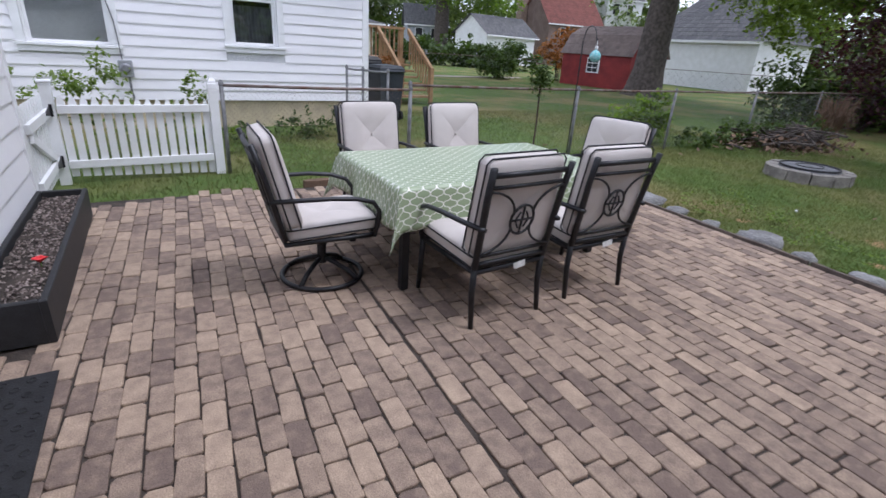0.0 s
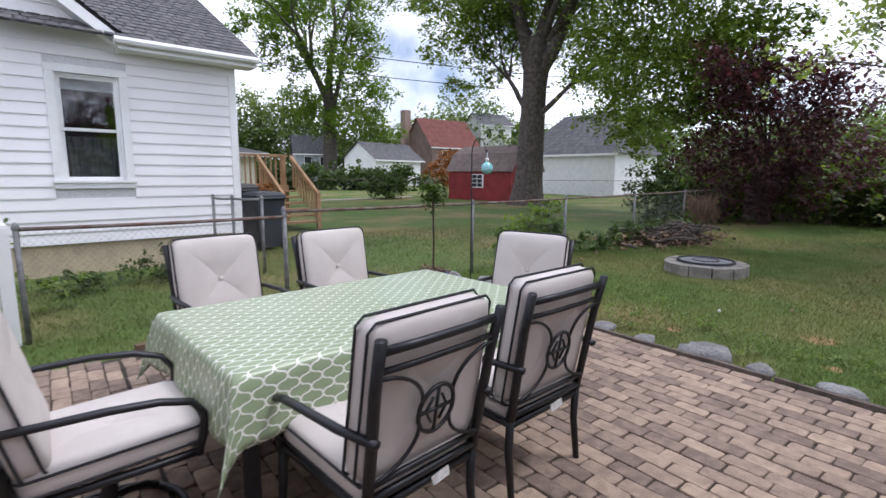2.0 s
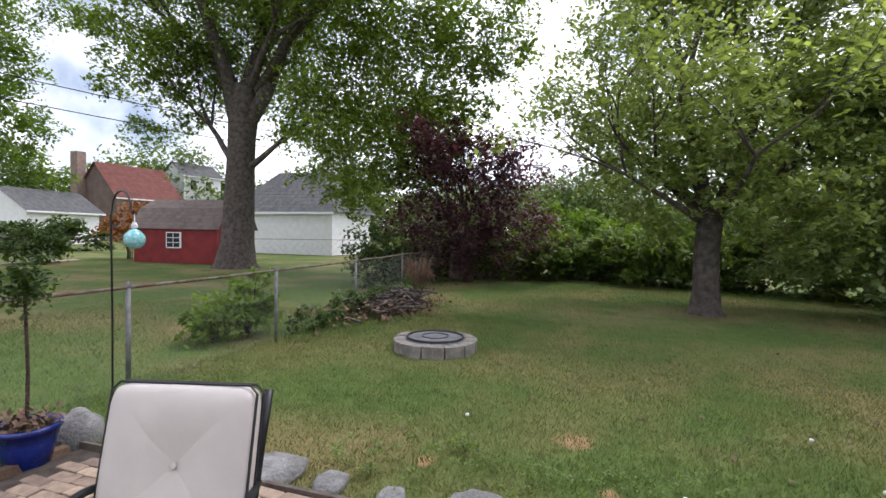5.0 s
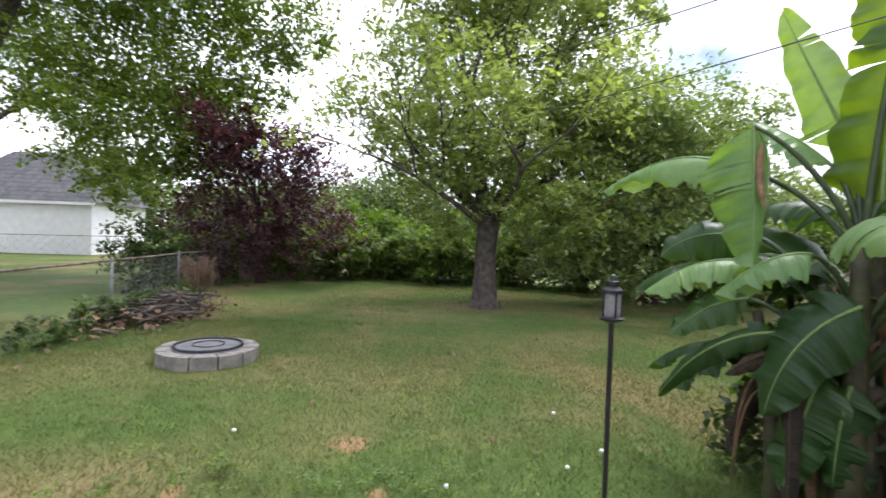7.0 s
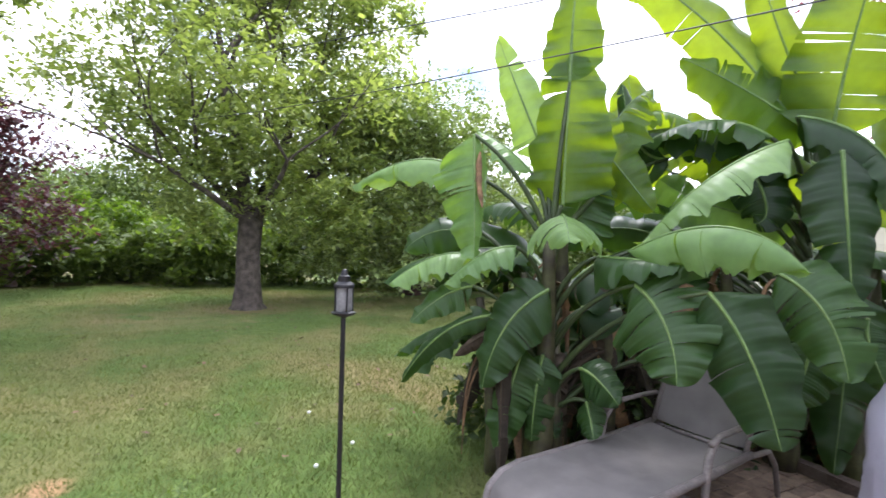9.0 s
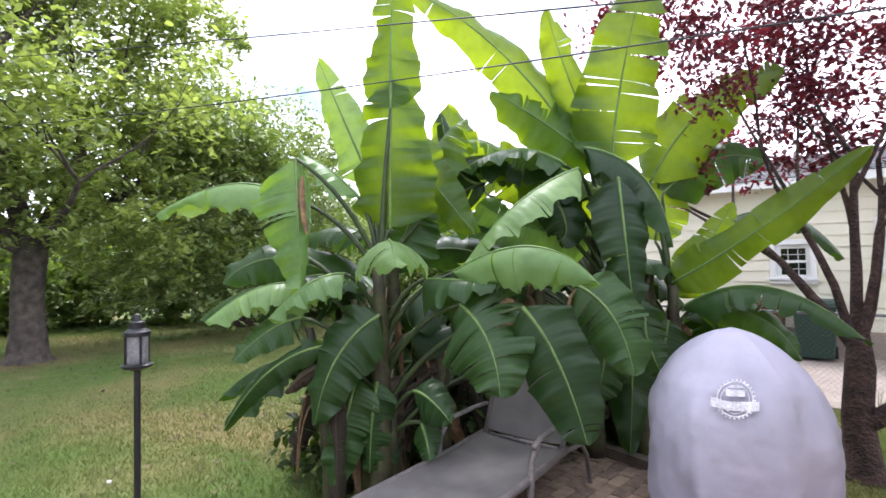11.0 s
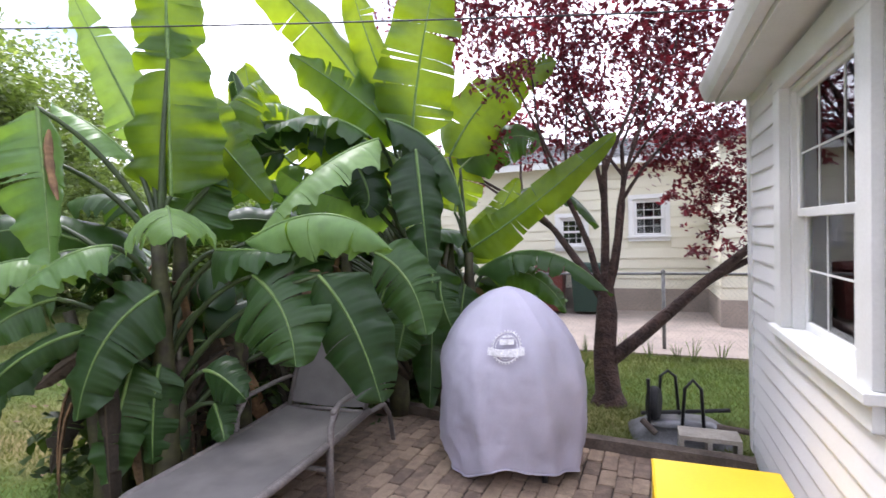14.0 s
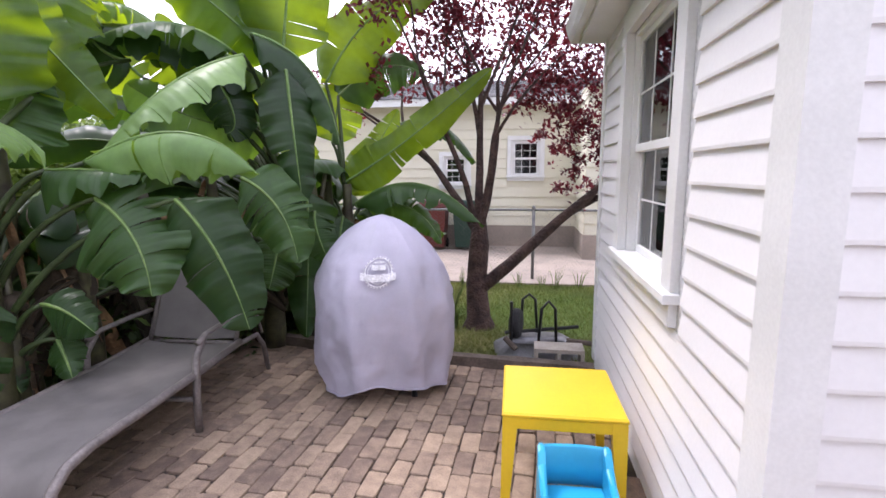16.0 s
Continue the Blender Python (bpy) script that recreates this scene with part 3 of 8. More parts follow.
# roofs: eaves towards the patio, ridge behind; cross gable on top
part("fascia", Build().box(2.45, NX1 + 0.28, NY - 0.36, NY - 0.33, NZ - 0.02, NZ + 0.14), M["white"], nb)
part("soffit", Build().box(2.45, NX1 + 0.28, NY - 0.33, NY, NZ - 0.02, NZ + 0.01), M["white"], nb)
part("gutter", Build().tube([(2.4, NY - 0.41, NZ + 0.09), (NX1 + 0.3, NY - 0.41, NZ + 0.09)], 0.055, 8), M["white"], nb)
rake = Build()
dx, dz = 2.62 - GPX, GPZ - NZ
for s in (1, -1):
    rake.add([(GPX + s * (dx + 0.02), NY - 0.30, NZ + 0.06), (GPX, NY - 0.30, GPZ + 0.08), (GPX, NY - 0.30, GPZ - 0.10), (GPX + s * (dx - 0.08), NY - 0.30, NZ - 0.04),
              (GPX + s * (dx + 0.02), NY, NZ + 0.06), (GPX, NY, GPZ + 0.08), (GPX, NY, GPZ - 0.10), (GPX + s * (dx - 0.08), NY, NZ - 0.04)],
             [(0, 1, 2, 3), (3, 2, 6, 7), (0, 4, 5, 1)])
part("rake_board", rake, M["white"], nb)


def shingle_roof(parent, p0, p1, p2, p3, material, rows=14, per=16, rng=random.Random(3)):
    """Shingle courses over the quad p0-p1 (eave) to p3-p2 (ridge), tabs staggered and slightly lifted."""
    p0, p1, p2, p3 = (Vector(p) for p in (p0, p1, p2, p3))
    nrm = (p1 - p0).cross(p3 - p0).normalized()
    if nrm.z < 0:
        nrm = -nrm
    b = Build()
    at = lambda u, v: (p0 * (1 - u) + p1 * u) * (1 - v) + (p3 * (1 - u) + p2 * u) * v
    for r in range(rows):
        v0, v1 = r / rows, (r + 1.15) / rows
        edges = [0.0] + [min(1, max(0, (i + (0.5 if r % 2 else 0) + rng.uniform(-0.15, 0.15)) / per)) for i in range(1, per)] + [1.0]
        for u0, u1 in zip(edges, edges[1:]):
            if u1 - u0 < 0.002:
                continue
            g = 0.06 / per
            lift = nrm * rng.uniform(0.012, 0.02)
            v1c = min(v1, 1.0)
            b.add([at(u0 + g, v0) + lift, at(u1 - g, v0) + lift, at(u1 - g, v1c) + nrm * 0.004, at(u0 + g, v1c) + nrm * 0.004, at(u0 + g, v0), at(u1 - g, v0)],
                  [(0, 1, 2, 3), (0, 4, 5, 1)])
    b.add([p0 - nrm * 0.02, p1 - nrm * 0.02, p2 - nrm * 0.02, p3 - nrm * 0.02], [(0, 1, 2, 3)])
    return part("roof", b, material, parent)


shingle_roof(nb, (1.0, NY - 0.40, NZ + 0.14), (NX1 + 0.32, NY - 0.40, NZ + 0.14), (NX1 + 0.32, NY + 3.4, NZ + 2.15), (1.0, NY + 3.4, NZ + 2.15), M["shingle"], 22, 22)
shingle_roof(nb, (GPX + dx + 0.05, NY - 0.31, NZ + 0.10), (GPX + dx + 0.05, NY + 3.6, NZ + 0.10), (GPX, NY + 3.6, GPZ + 0.12), (GPX, NY - 0.31, GPZ + 0.12), M["shingle"], 20, 20)
part("roof_vent", Build().tube([(3.1, NY + 1.9, NZ + 1.2), (3.1, NY + 1.9, NZ + 2.35)], 0.05, 10), M["tin"], nb)
for i, (x, w, z, h) in enumerate(NW):
    m = pose(x, NY - 0.022, z, 0, 0, 180)
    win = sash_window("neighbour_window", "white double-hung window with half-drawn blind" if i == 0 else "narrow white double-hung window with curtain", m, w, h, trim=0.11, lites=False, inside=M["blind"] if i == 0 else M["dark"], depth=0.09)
    win.parent = nb
    win.matrix_basis = m
    for key in ("label", "category", "kind"):
        if key in win:
            del win[key]
    win.name = "window"
    if i == 1:
        cb = Build()
        for j in range(12):
            cb.tube([(-w / 2 + 0.05 + j * (w - 0.1) / 11, -0.16, 0.03), (-w / 2 + 0.05 + j * (w - 0.1) / 11 + 0.006 * (-1) ** j, -0.16, h * 0.42)], 0.034, 6)
        part("curtain", cb, M["curtain"], win)
        part("blind_slats", Build().box(-w / 2 + 0.03, w / 2 - 0.03, -0.15, -0.14, h * 0.86, h), M["blind"], win)
    else:
        sl = Build()
        for j in range(40):
            zz = 0.02 + j * h / 40
            sl.add([(-w / 2 + 0.03, -0.125, zz), (w / 2 - 0.03, -0.125, zz), (w / 2 - 0.03, -0.14, zz + h / 40), (-w / 2 + 0.03, -0.14, zz + h / 40)], [(0, 1, 2, 3)])
        part("blind_slats", sl, M["blind"], win)
meter = thing("electric_meter", "grey electric meter box on the siding", "meter", m=pose(0.04, NY - 0.03, 0.90))
part("box", Build().box(-0.10, 0.10, -0.10, 0.0, -0.12, 0.14, bev=0.012), M["grey"], meter)
part("meter_face", Build().lathe([(0.075, 0), (0.075, 0.03), (0.05, 0.045)], 16, pose(0, -0.10, 0.02, 90)), M["tin"], meter)
part("conduit", Build().tube([(0.03, -0.05, -0.12), (0.03, -0.05, -0.32), (0.06, -0.04, -0.52)], 0.018, 6).tube([(-0.03, -0.05, 0.14), (-0.06, -0.03, 0.7), (-0.25, -0.03, 1.6)], 0.010, 6), M["galv"], meter)

# ---- white picket fence and gate ----
PF = thing("picket_fence", "white painted picket fence with pointed pickets", "fence")
fa, fb = Vector((-0.56, 6.50, 0)), Vector((0.98, 6.60, 0))
def picket(h, w=0.07, t=0.018):
    b = Build()
    o = [(-w / 2, 0), (w / 2, 0), (w / 2, h - 0.07), (0.012, h), (-0.012, h), (-w / 2, h - 0.07)]
    b.add([(x, y, z) for y in (-t / 2, t / 2) for x, z in o], [tuple(range(6)), tuple(range(11, 5, -1))] + [(i, i + 6, (i + 1) % 6 + 6, (i + 1) % 6) for i in range(6)])
    return b
pk_me = picket(0.84).mesh("picket", M["white"])
d = (fb - fa).normalized()
ang = math.degrees(math.atan2(d.y, d.x))
for i in range(15):
    o = part("picket", pk_me, None, PF)
    p = fa + d * (0.10 + i * 0.0965)
    o.matrix_basis = pose(p.x, p.y + 0.0, 0.02 - 0.004 * i, 0, 0, ang)
for zz in (0.11, 0.68):
    part("rail", Build().box(0.06, (fb - fa).length - 0.06, -0.045, -0.012, zz, zz + 0.085, pose(fa.x, fa.y, 0, 0, 0, ang), bev=0.004), M["white"], PF)
for p, hh, cap in ((fa, 0.98, False), (fb, 1.0, True)):
    bb = Build().box(-0.05, 0.05, -0.05, 0.05, GZ, hh, pose(p.x, p.y, 0, 0, 0, ang), bev=0.005)
    po = part("post", bb, M["white"], PF)
    if cap:
        part("cap", Build().lathe([(0.06, 0), (0.06, 0.02), (0.028, 0.06), (0.02, 0.09), (0.0, 0.12)], 4, pose(p.x, p.y, hh, 0, 0, ang + 45)), M["white"], po)
    else:
        part("cap", Build().box(-0.06, 0.06, -0.06, 0.06, hh, hh + 0.03, pose(p.x, p.y, 0, 0, 0, ang), bev=0.008), M["white"], po)
gate = thing("picket_gate", "closed white picket gate with black strap hinges", "gate")
gm = pose(-0.60, 5.32, 0, 0, 0, 90)
for i in range(9):
    o = part("picket", pk_me, None, gate)
    o.matrix_basis = gm @ pose(0.09 + i * 0.115, 0, 0.05)
for zz in (0.16, 0.66):
    part("rail", Build().box(0.04, 1.10, -0.05, -0.012, zz, zz + 0.085, gm, bev=0.004), M["white"], gate)
part("brace", Build().box(0, 0.98, -0.046, -0.014, 0, 0.07, gm @ pose(0.10, 0.0, 0.58, 0, 22, 0)), M["white"], gate)
for zz in (0.20, 0.72):
    part("hinge", Build().add([(0.86, -0.056, zz - 0.02), (1.10, -0.056, zz - 0.05), (1.10, -0.056, zz + 0.05), (0.86, -0.056, zz + 0.02), (0.86, -0.05, zz - 0.02), (1.10, -0.05, zz - 0.05), (1.10, -0.05, zz + 0.05), (0.86, -0.05, zz + 0.02)],
                              [(0, 1, 2, 3), (4, 7, 6, 5), (0, 4, 5, 1), (1, 5, 6, 2), (2, 6, 7, 3), (3, 7, 4, 0)], gm).tube([(1.11, -0.06, zz - 0.06), (1.11, -0.06, zz + 0.06)], 0.014, 8, m=gm), M["black"], gate)


# ---- chain-link fences ----
def chain_link(name, label, posts, h, rail, group="", mesh_step=0.062, post_r=0.024, wire_mat=None, wr=0.0008, z0=GZ):
    f = thing(name, label, "fence", group)
    for p in posts:
        po = part("post", Build().tube([(p[0], p[1], z0), (p[0], p[1], h)], post_r, 8), M["galv"], f, smooth=True)
        part("cap", Build().lathe([(post_r * 1.25, -0.02), (post_r * 1.25, 0.0), (post_r, 0.025), (0.004, 0.045)], 8, pose(p[0], p[1], h)), M["galv"], po)
    wires = Build()
    for a, b in zip(posts, posts[1:]):
        part("top_rail", Build().tube([(a[0], a[1], h - 0.02), ((a[0] + b[0]) / 2, (a[1] + b[1]) / 2, h - 0.028), (b[0], b[1], h - 0.02)], 0.018, 8), rail, f, smooth=True)
        va, vb = Vector((a[0], a[1], 0)), Vector((b[0], b[1], 0))
        L, dd = (vb - va).length, (vb - va).normalized()
        H = h - 0.04 - (z0 + 0.05)
        n = int(L / mesh_step)
        for i in range(-int(H / mesh_step), n):
            for s in (0, 1):
                u0, u1, w0, w1 = i * mesh_step, i * mesh_step + H, 0.0, H
                if u0 < 0:
                    w0, u0 = -u0, 0.0
                if u1 > L:
                    w1, u1 = w1 - (u1 - L), L
                if u1 - u0 < 0.02:
                    continue
                if s:
                    w0, w1 = H - w0, H - w1
                q0, q1 = va + dd * u0 + Vector((0, 0, z0 + 0.05 + w0)), va + dd * u1 + Vector((0, 0, z0 + 0.05 + w1))
                wires.tube([q0, q1], wr, 3, cap=False)
    part("wire_mesh", wires, wire_mat or M["galv"], f)["kind"] = "stuff"
    return f


chain_link("chain_link_fence", "rusty-railed chain-link fence behind the patio chairs", [(1.08, 6.58), (3.45, 6.43)], 1.0, M["rust"], wire_mat=M["rust"])
chain_link("chain_link_fence", "chain-link fence along the lawn with rusty top rail", [(3.45, 6.45), (6.40, 6.32), (9.0, 6.45), (12.0, 6.65), (15.5, 7.0), (19, 7.2)], 1.06, M["rust"])
chain_link("chain_link_gate", "galvanised chain-link gate beside the white house", [(3.5, 9.25), (3.68, 8.9), (3.95, 8.4)], 1.1, M["galv"])
chain_link("chain_link_fence", "far chain-link fence behind the neighbour's lawn", [(10, 34), (16, 33), (22, 31), (28, 28), (34, 19), (40, 17)], 1.1, M["rust"], mesh_step=0.5, wr=0.004)


# ---- trees and shrubs ----
def limb(b, p, d, length, r, rng, depth, tips, bend=0.25, split=3, min_r=0.012, spread=0.7, twigs=None):
    """A branch that curves and forks; its forks go into twigs; collects the places where leaves grow."""
    pts, rs = [Vector(p)], [r]
    q, dd, n = Vector(p), Vector(d).normalized(), 5
    for i in range(n):
        dd = (dd + Vector((rng.uniform(-1, 1), rng.uniform(-1, 1), rng.uniform(-0.5, 0.8))) * bend * 0.5).normalized()
        q = q + dd * length / n
        pts.append(q.copy())
        rs.append(r * (1 - 0.55 * (i + 1) / n))
        if depth <= 1:
            tips.append((q.copy(), r))
    b.tube(pts, rs, 8 if r > 0.06 else 5, cap=False)
    if depth <= 0 or rs[-1] < min_r:
        tips.append((q.copy(), r))
        return
    for i in range(split):
        j = rng.choice((3, 4, 5)) if i else 5
        nd = (dd + Vector((rng.uniform(-1, 1), rng.uniform(-1, 1), rng.uniform(-0.35, 0.6))) * spread).normalized()
        limb(twigs or b, pts[j], nd, length * rng.uniform(0.62, 0.85), rs[j] * 0.78, rng, depth - 1, tips, bend, split, min_r, spread)


def sprays(centres, out, size, n, nr, flat=0.22, droop=0.25):
    """Leaf places in flat drooping sprays: each fans outwards from its centre and hangs at its end."""
    m = len(centres)
    w = out * np.array([1, 1, 0.35]) + nr.normal(0, 0.35, (m, 3))
    w /= np.linalg.norm(w, axis=1)[:, None]
    side = np.stack([-w[:, 1], w[:, 0], nr.normal(0, 0.25, m)], 1)
    side /= np.linalg.norm(side, axis=1)[:, None]
    k = nr.integers(0, m, n)
    a, c = nr.uniform(-0.5, 1.0, n), nr.normal(0, 0.42, n)
    u = size[k]
    q = centres[k] + w[k] * (a * u)[:, None] + side[k] * (c * u * (1.1 - 0.5 * np.abs(a)))[:, None] + nr.normal(0, flat, (n, 3)) * u[:, None] * np.array([0.5, 0.5, 1])
    q[:, 2] -= droop * u * (np.maximum(a, 0) ** 2 + 0.6 * np.abs(c))
    q[:, 2] = np.maximum(q[:, 2], 0.05)
    return q


def shell(blobs, n, nr, per=34, spray=0.42):
    """Sprays of leaves on uneven shells about the blobs (x, y, z, rx, ry, rz), with gaps between."""
    bl = np.array(blobs)
    vol = (bl[:, 3] * bl[:, 4] * bl[:, 5]) ** 0.7
    m = max(20, n // per)
    pick = nr.choice(len(bl), m, p=vol / vol.sum())
    d = nr.normal(0, 1, (m, 3))
    d /= np.linalg.norm(d, axis=1)[:, None]
    lump = 1 + 0.2 * np.sin(d[:, 0] * 5 + pick) * np.cos(d[:, 2] * 6 + pick * 2)
    centre = bl[pick, :3] + d * bl[pick, 3:] * ((0.35 + 0.65 * nr.random(m) ** 0.6) * lump)[:, None]
    return sprays(centre, d, spray * bl[pick, 3:].mean(axis=1) * nr.uniform(0.6, 1.3, m), n, nr)


def ball(*rows, flat=0.75):
    """Crown blobs from (x, y, z, radius)."""
    return [(x, y, z, r, r, r * flat) for x, y, z, r in rows]


def tree(name, label, base, trunk, stems, bark, leaf, n_leaves, leaf_size, clump, seed, depth=3, split=3, group="", spread=0.7, bend=0.25, category="tree", blobs=(), n_blob=0, updown=0.3, tilt=0.35, per=34, spray=0.42):
    """trunk: points and radii; stems: (start, direction, length, radius). Leaves hang in sprays about the branch ends and the blobs."""
    rng, nr = random.Random(seed), np.random.default_rng(seed)
    t = thing(name, label, category, group, m=pose(*base))
    part("trunk", Build().tube([p for p, _ in trunk], [r for _, r in trunk], 14, cap=False), bark, t, smooth=True)
    tips, twigs = [], Build()
    for p, d, length, r in stems:
        b = Build()
        limb(b, p, d, length, r, rng, depth, tips, split=split, spread=spread, bend=bend, twigs=twigs)
        part("limb", b, bark, t, smooth=True)
    part("twig_growth", twigs, bark, t, smooth=True)["kind"] = "stuff"
    tp = np.array([tuple(q) for q, _ in tips])
    mid = tp.mean(axis=0)
    idx = nr.integers(0, len(tp), max(12, n_leaves // per))
    out = tp[idx] - mid
    out /= np.linalg.norm(out, axis=1)[:, None]
    c = sprays(tp[idx] + nr.normal(0, 0.35 * clump, (len(idx), 3)), out, clump * nr.uniform(0.7, 1.4, len(idx)), n_leaves, nr)
    if blobs:
        c = np.concatenate([c, shell(blobs, n_blob, nr, per, spray)])
        n_leaves += n_blob
    part("crown", leaf_mesh("crown", c, leaf_size * nr.uniform(0.6, 1.3, n_leaves), leaf, nr, updown=updown, tilt=tilt), None, t)["kind"] = "stuff"
    return t


def shrub(name, label, base, blobs, leaf, n, size, seed, group="", kind="", stems=True, category="shrub", spray=0.38):
    """blobs: (x, y, z, rx, ry, rz) relative to base; leaves hang in sprays on uneven shells, thin twigs hold them."""
    nr = np.random.default_rng(seed)
    t = thing(name, label, category, group, kind, m=pose(*base))
    c = shell(blobs, n, nr, 26, spray)
    part("leaves", leaf_mesh("leaves", c, size * nr.uniform(0.6, 1.3, n), leaf, nr), None, t)["kind"] = "stuff"
    if stems:
        for i in range(min(40, 8 + 3 * len(blobs))):
            q = blobs[i % len(blobs)]
            w = nr.uniform(0, 6.28)
            b = Build().tube(bez((q[0] * 0.7 + math.cos(w) * 0.1 * q[3], q[1] * 0.7 + math.sin(w) * 0.1 * q[4], 0), (q[0], q[1], q[2] * 0.6),
                             (q[0] + math.cos(w) * q[3] * 0.8, q[1] + math.sin(w) * q[4] * 0.8, max(0.1, q[2] + q[5] * nr.uniform(-0.4, 0.7))), 6), [0.02, 0.018, 0.015, 0.012, 0.008, 0.004], 5, cap=False)
            part("twig", b, M["bark_d"], t)
    return t


# broad-leaved tree on the lawn
tree("shade_tree", "leafy green shade tree standing on the lawn", (14.8, -0.55, GZ),
     [((0, 0, -0.05), 0.46), ((0, 0.01, 0.12), 0.34), ((0.02, 0, 0.6), 0.28), ((0, 0.02, 1.3), 0.26), ((-0.02, -0.02, 2.0), 0.27), ((-0.02, -0.02, 2.5), 0.2)],
     [((0, 0.05, 2.1), (-0.1, 0.1, 1), 3.4, 0.19), ((0, -0.1, 2.1), (0.1, -0.4, 1), 3.0, 0.18), ((0, 0, 2.0), (-0.75, -0.45, 0.5), 2.2, 0.09), ((0, 0, 2.0), (-0.6, 0.75, 0.4), 2.3, 0.09),
      ((0, 0, 2.2), (0.8, 0.3, 0.5), 2.4, 0.1), ((0, 0, 2.2), (0.1, -0.9, 0.45), 2.4, 0.1), ((0, 0, 2.2), (0, 0.9, 0.55), 2.3, 0.09)],
     M["bark"], M["leaf_s"], 16000, 0.09, 0.6, 5, depth=3, split=3, n_blob=56000,
     blobs=ball(*[(-0.42, 1.61, 3.20, 1.00), (-0.65, 0.60, 3.81, 1.00), (-0.59, -0.55, 3.81, 1.10), (-0.76, -1.51, 3.15, 1.10), (-0.34, 1.33, 2.15, 0.70), (0.09, 2.00, 4.22, 0.90), (-0.62, -0.69, 2.40, 0.80), (-0.78, -1.77, 2.02, 0.90), (-0.29, -2.95, 2.69, 1.00), (-0.85, 0.12, 2.76, 0.80), (0.35, -2.80, 4.11, 1.20), (0.32, -1.70, 5.07, 1.20)]) + ball(*[(0.23, -0.06, 5.06, 1.20), (0.76, 1.27, 5.22, 1.00), (1.15, 2.29, 6.66, 1.00), (0.84, 0.85, 7.10, 1.10), (0.93, -1.02, 6.82, 1.20), (1.02, -2.75, 6.68, 1.10), (0.84, -0.13, 8.49, 1.50), (0.94, -1.98, 8.64, 1.50), (1.23, 2.01, 8.75, 1.20), (1.71, -0.51, 3.47, 1.60), (2.12, -2.30, 4.15, 1.60), (1.74, 1.03, 4.10, 1.40), (-0.02, -3.36, 7.44, 0.90), (0.91, -0.11, 10.78, 1.60)]))
tree("willow_tree", "full leafy tree with branches hanging to the ground", (16.4, -5.6, GZ),
     [((0, 0, 0), 0.3), ((0, 0, 1.4), 0.2), ((0.1, 0, 3.0), 0.16)],
     [((0.1, 0, 2.8), (0.3, 0.2, 1), 2.2, 0.1), ((0, 0, 2.2), (-0.6, 0.4, 0.8), 2.0, 0.09), ((0, 0, 2.4), (0.1, -0.8, 0.8), 2.0, 0.09)],
     M["bark_d"], M["leaf_w"], 8000, 0.10, 0.6, 6, depth=2, split=3, n_blob=46000,
     blobs=ball(*[(-0.83, 2.02, 1.35, 0.90), (-0.45, 0.72, 1.64, 1.10), (0.05, -0.38, 2.70, 1.30), (0.23, 0.58, 3.79, 1.40), (0.95, -1.48, 4.05, 1.40), (0.48, -1.55, 1.65, 1.20), (-0.22, -0.13, 0.90, 0.90), (-0.25, 1.37, 2.53, 1.00), (0.91, -0.19, 5.16, 1.20), (2.05, -2.79, 4.91, 1.30), (1.53, -3.46, 3.15, 1.40), (0.03, 2.86, 1.32, 0.80)]) + ball(*[(-1.12, 2.54, 4.40, 1.20), (-1.60, 1.75, 3.54, 1.20), (-1.25, 1.31, 5.16, 1.30), (-2.01, 1.09, 2.37, 1.20), (-1.71, 2.38, 2.02, 1.00), (-1.39, 2.90, 3.01, 1.00), (-2.33, 1.37, 1.05, 0.90), (-1.65, -0.31, 3.74, 1.50), (-2.11, -1.04, 1.85, 1.30), (-1.15, 3.36, 1.27, 0.70)]) + ball((0, 0, 5.2, 2.2), (-0.8, -1.6, 3.0, 1.8), (0.4, -3.6, 2.8, 1.8), (-0.5, -4.6, 1.4, 1.6), (-1.5, 0, 1.4, 1.5)))
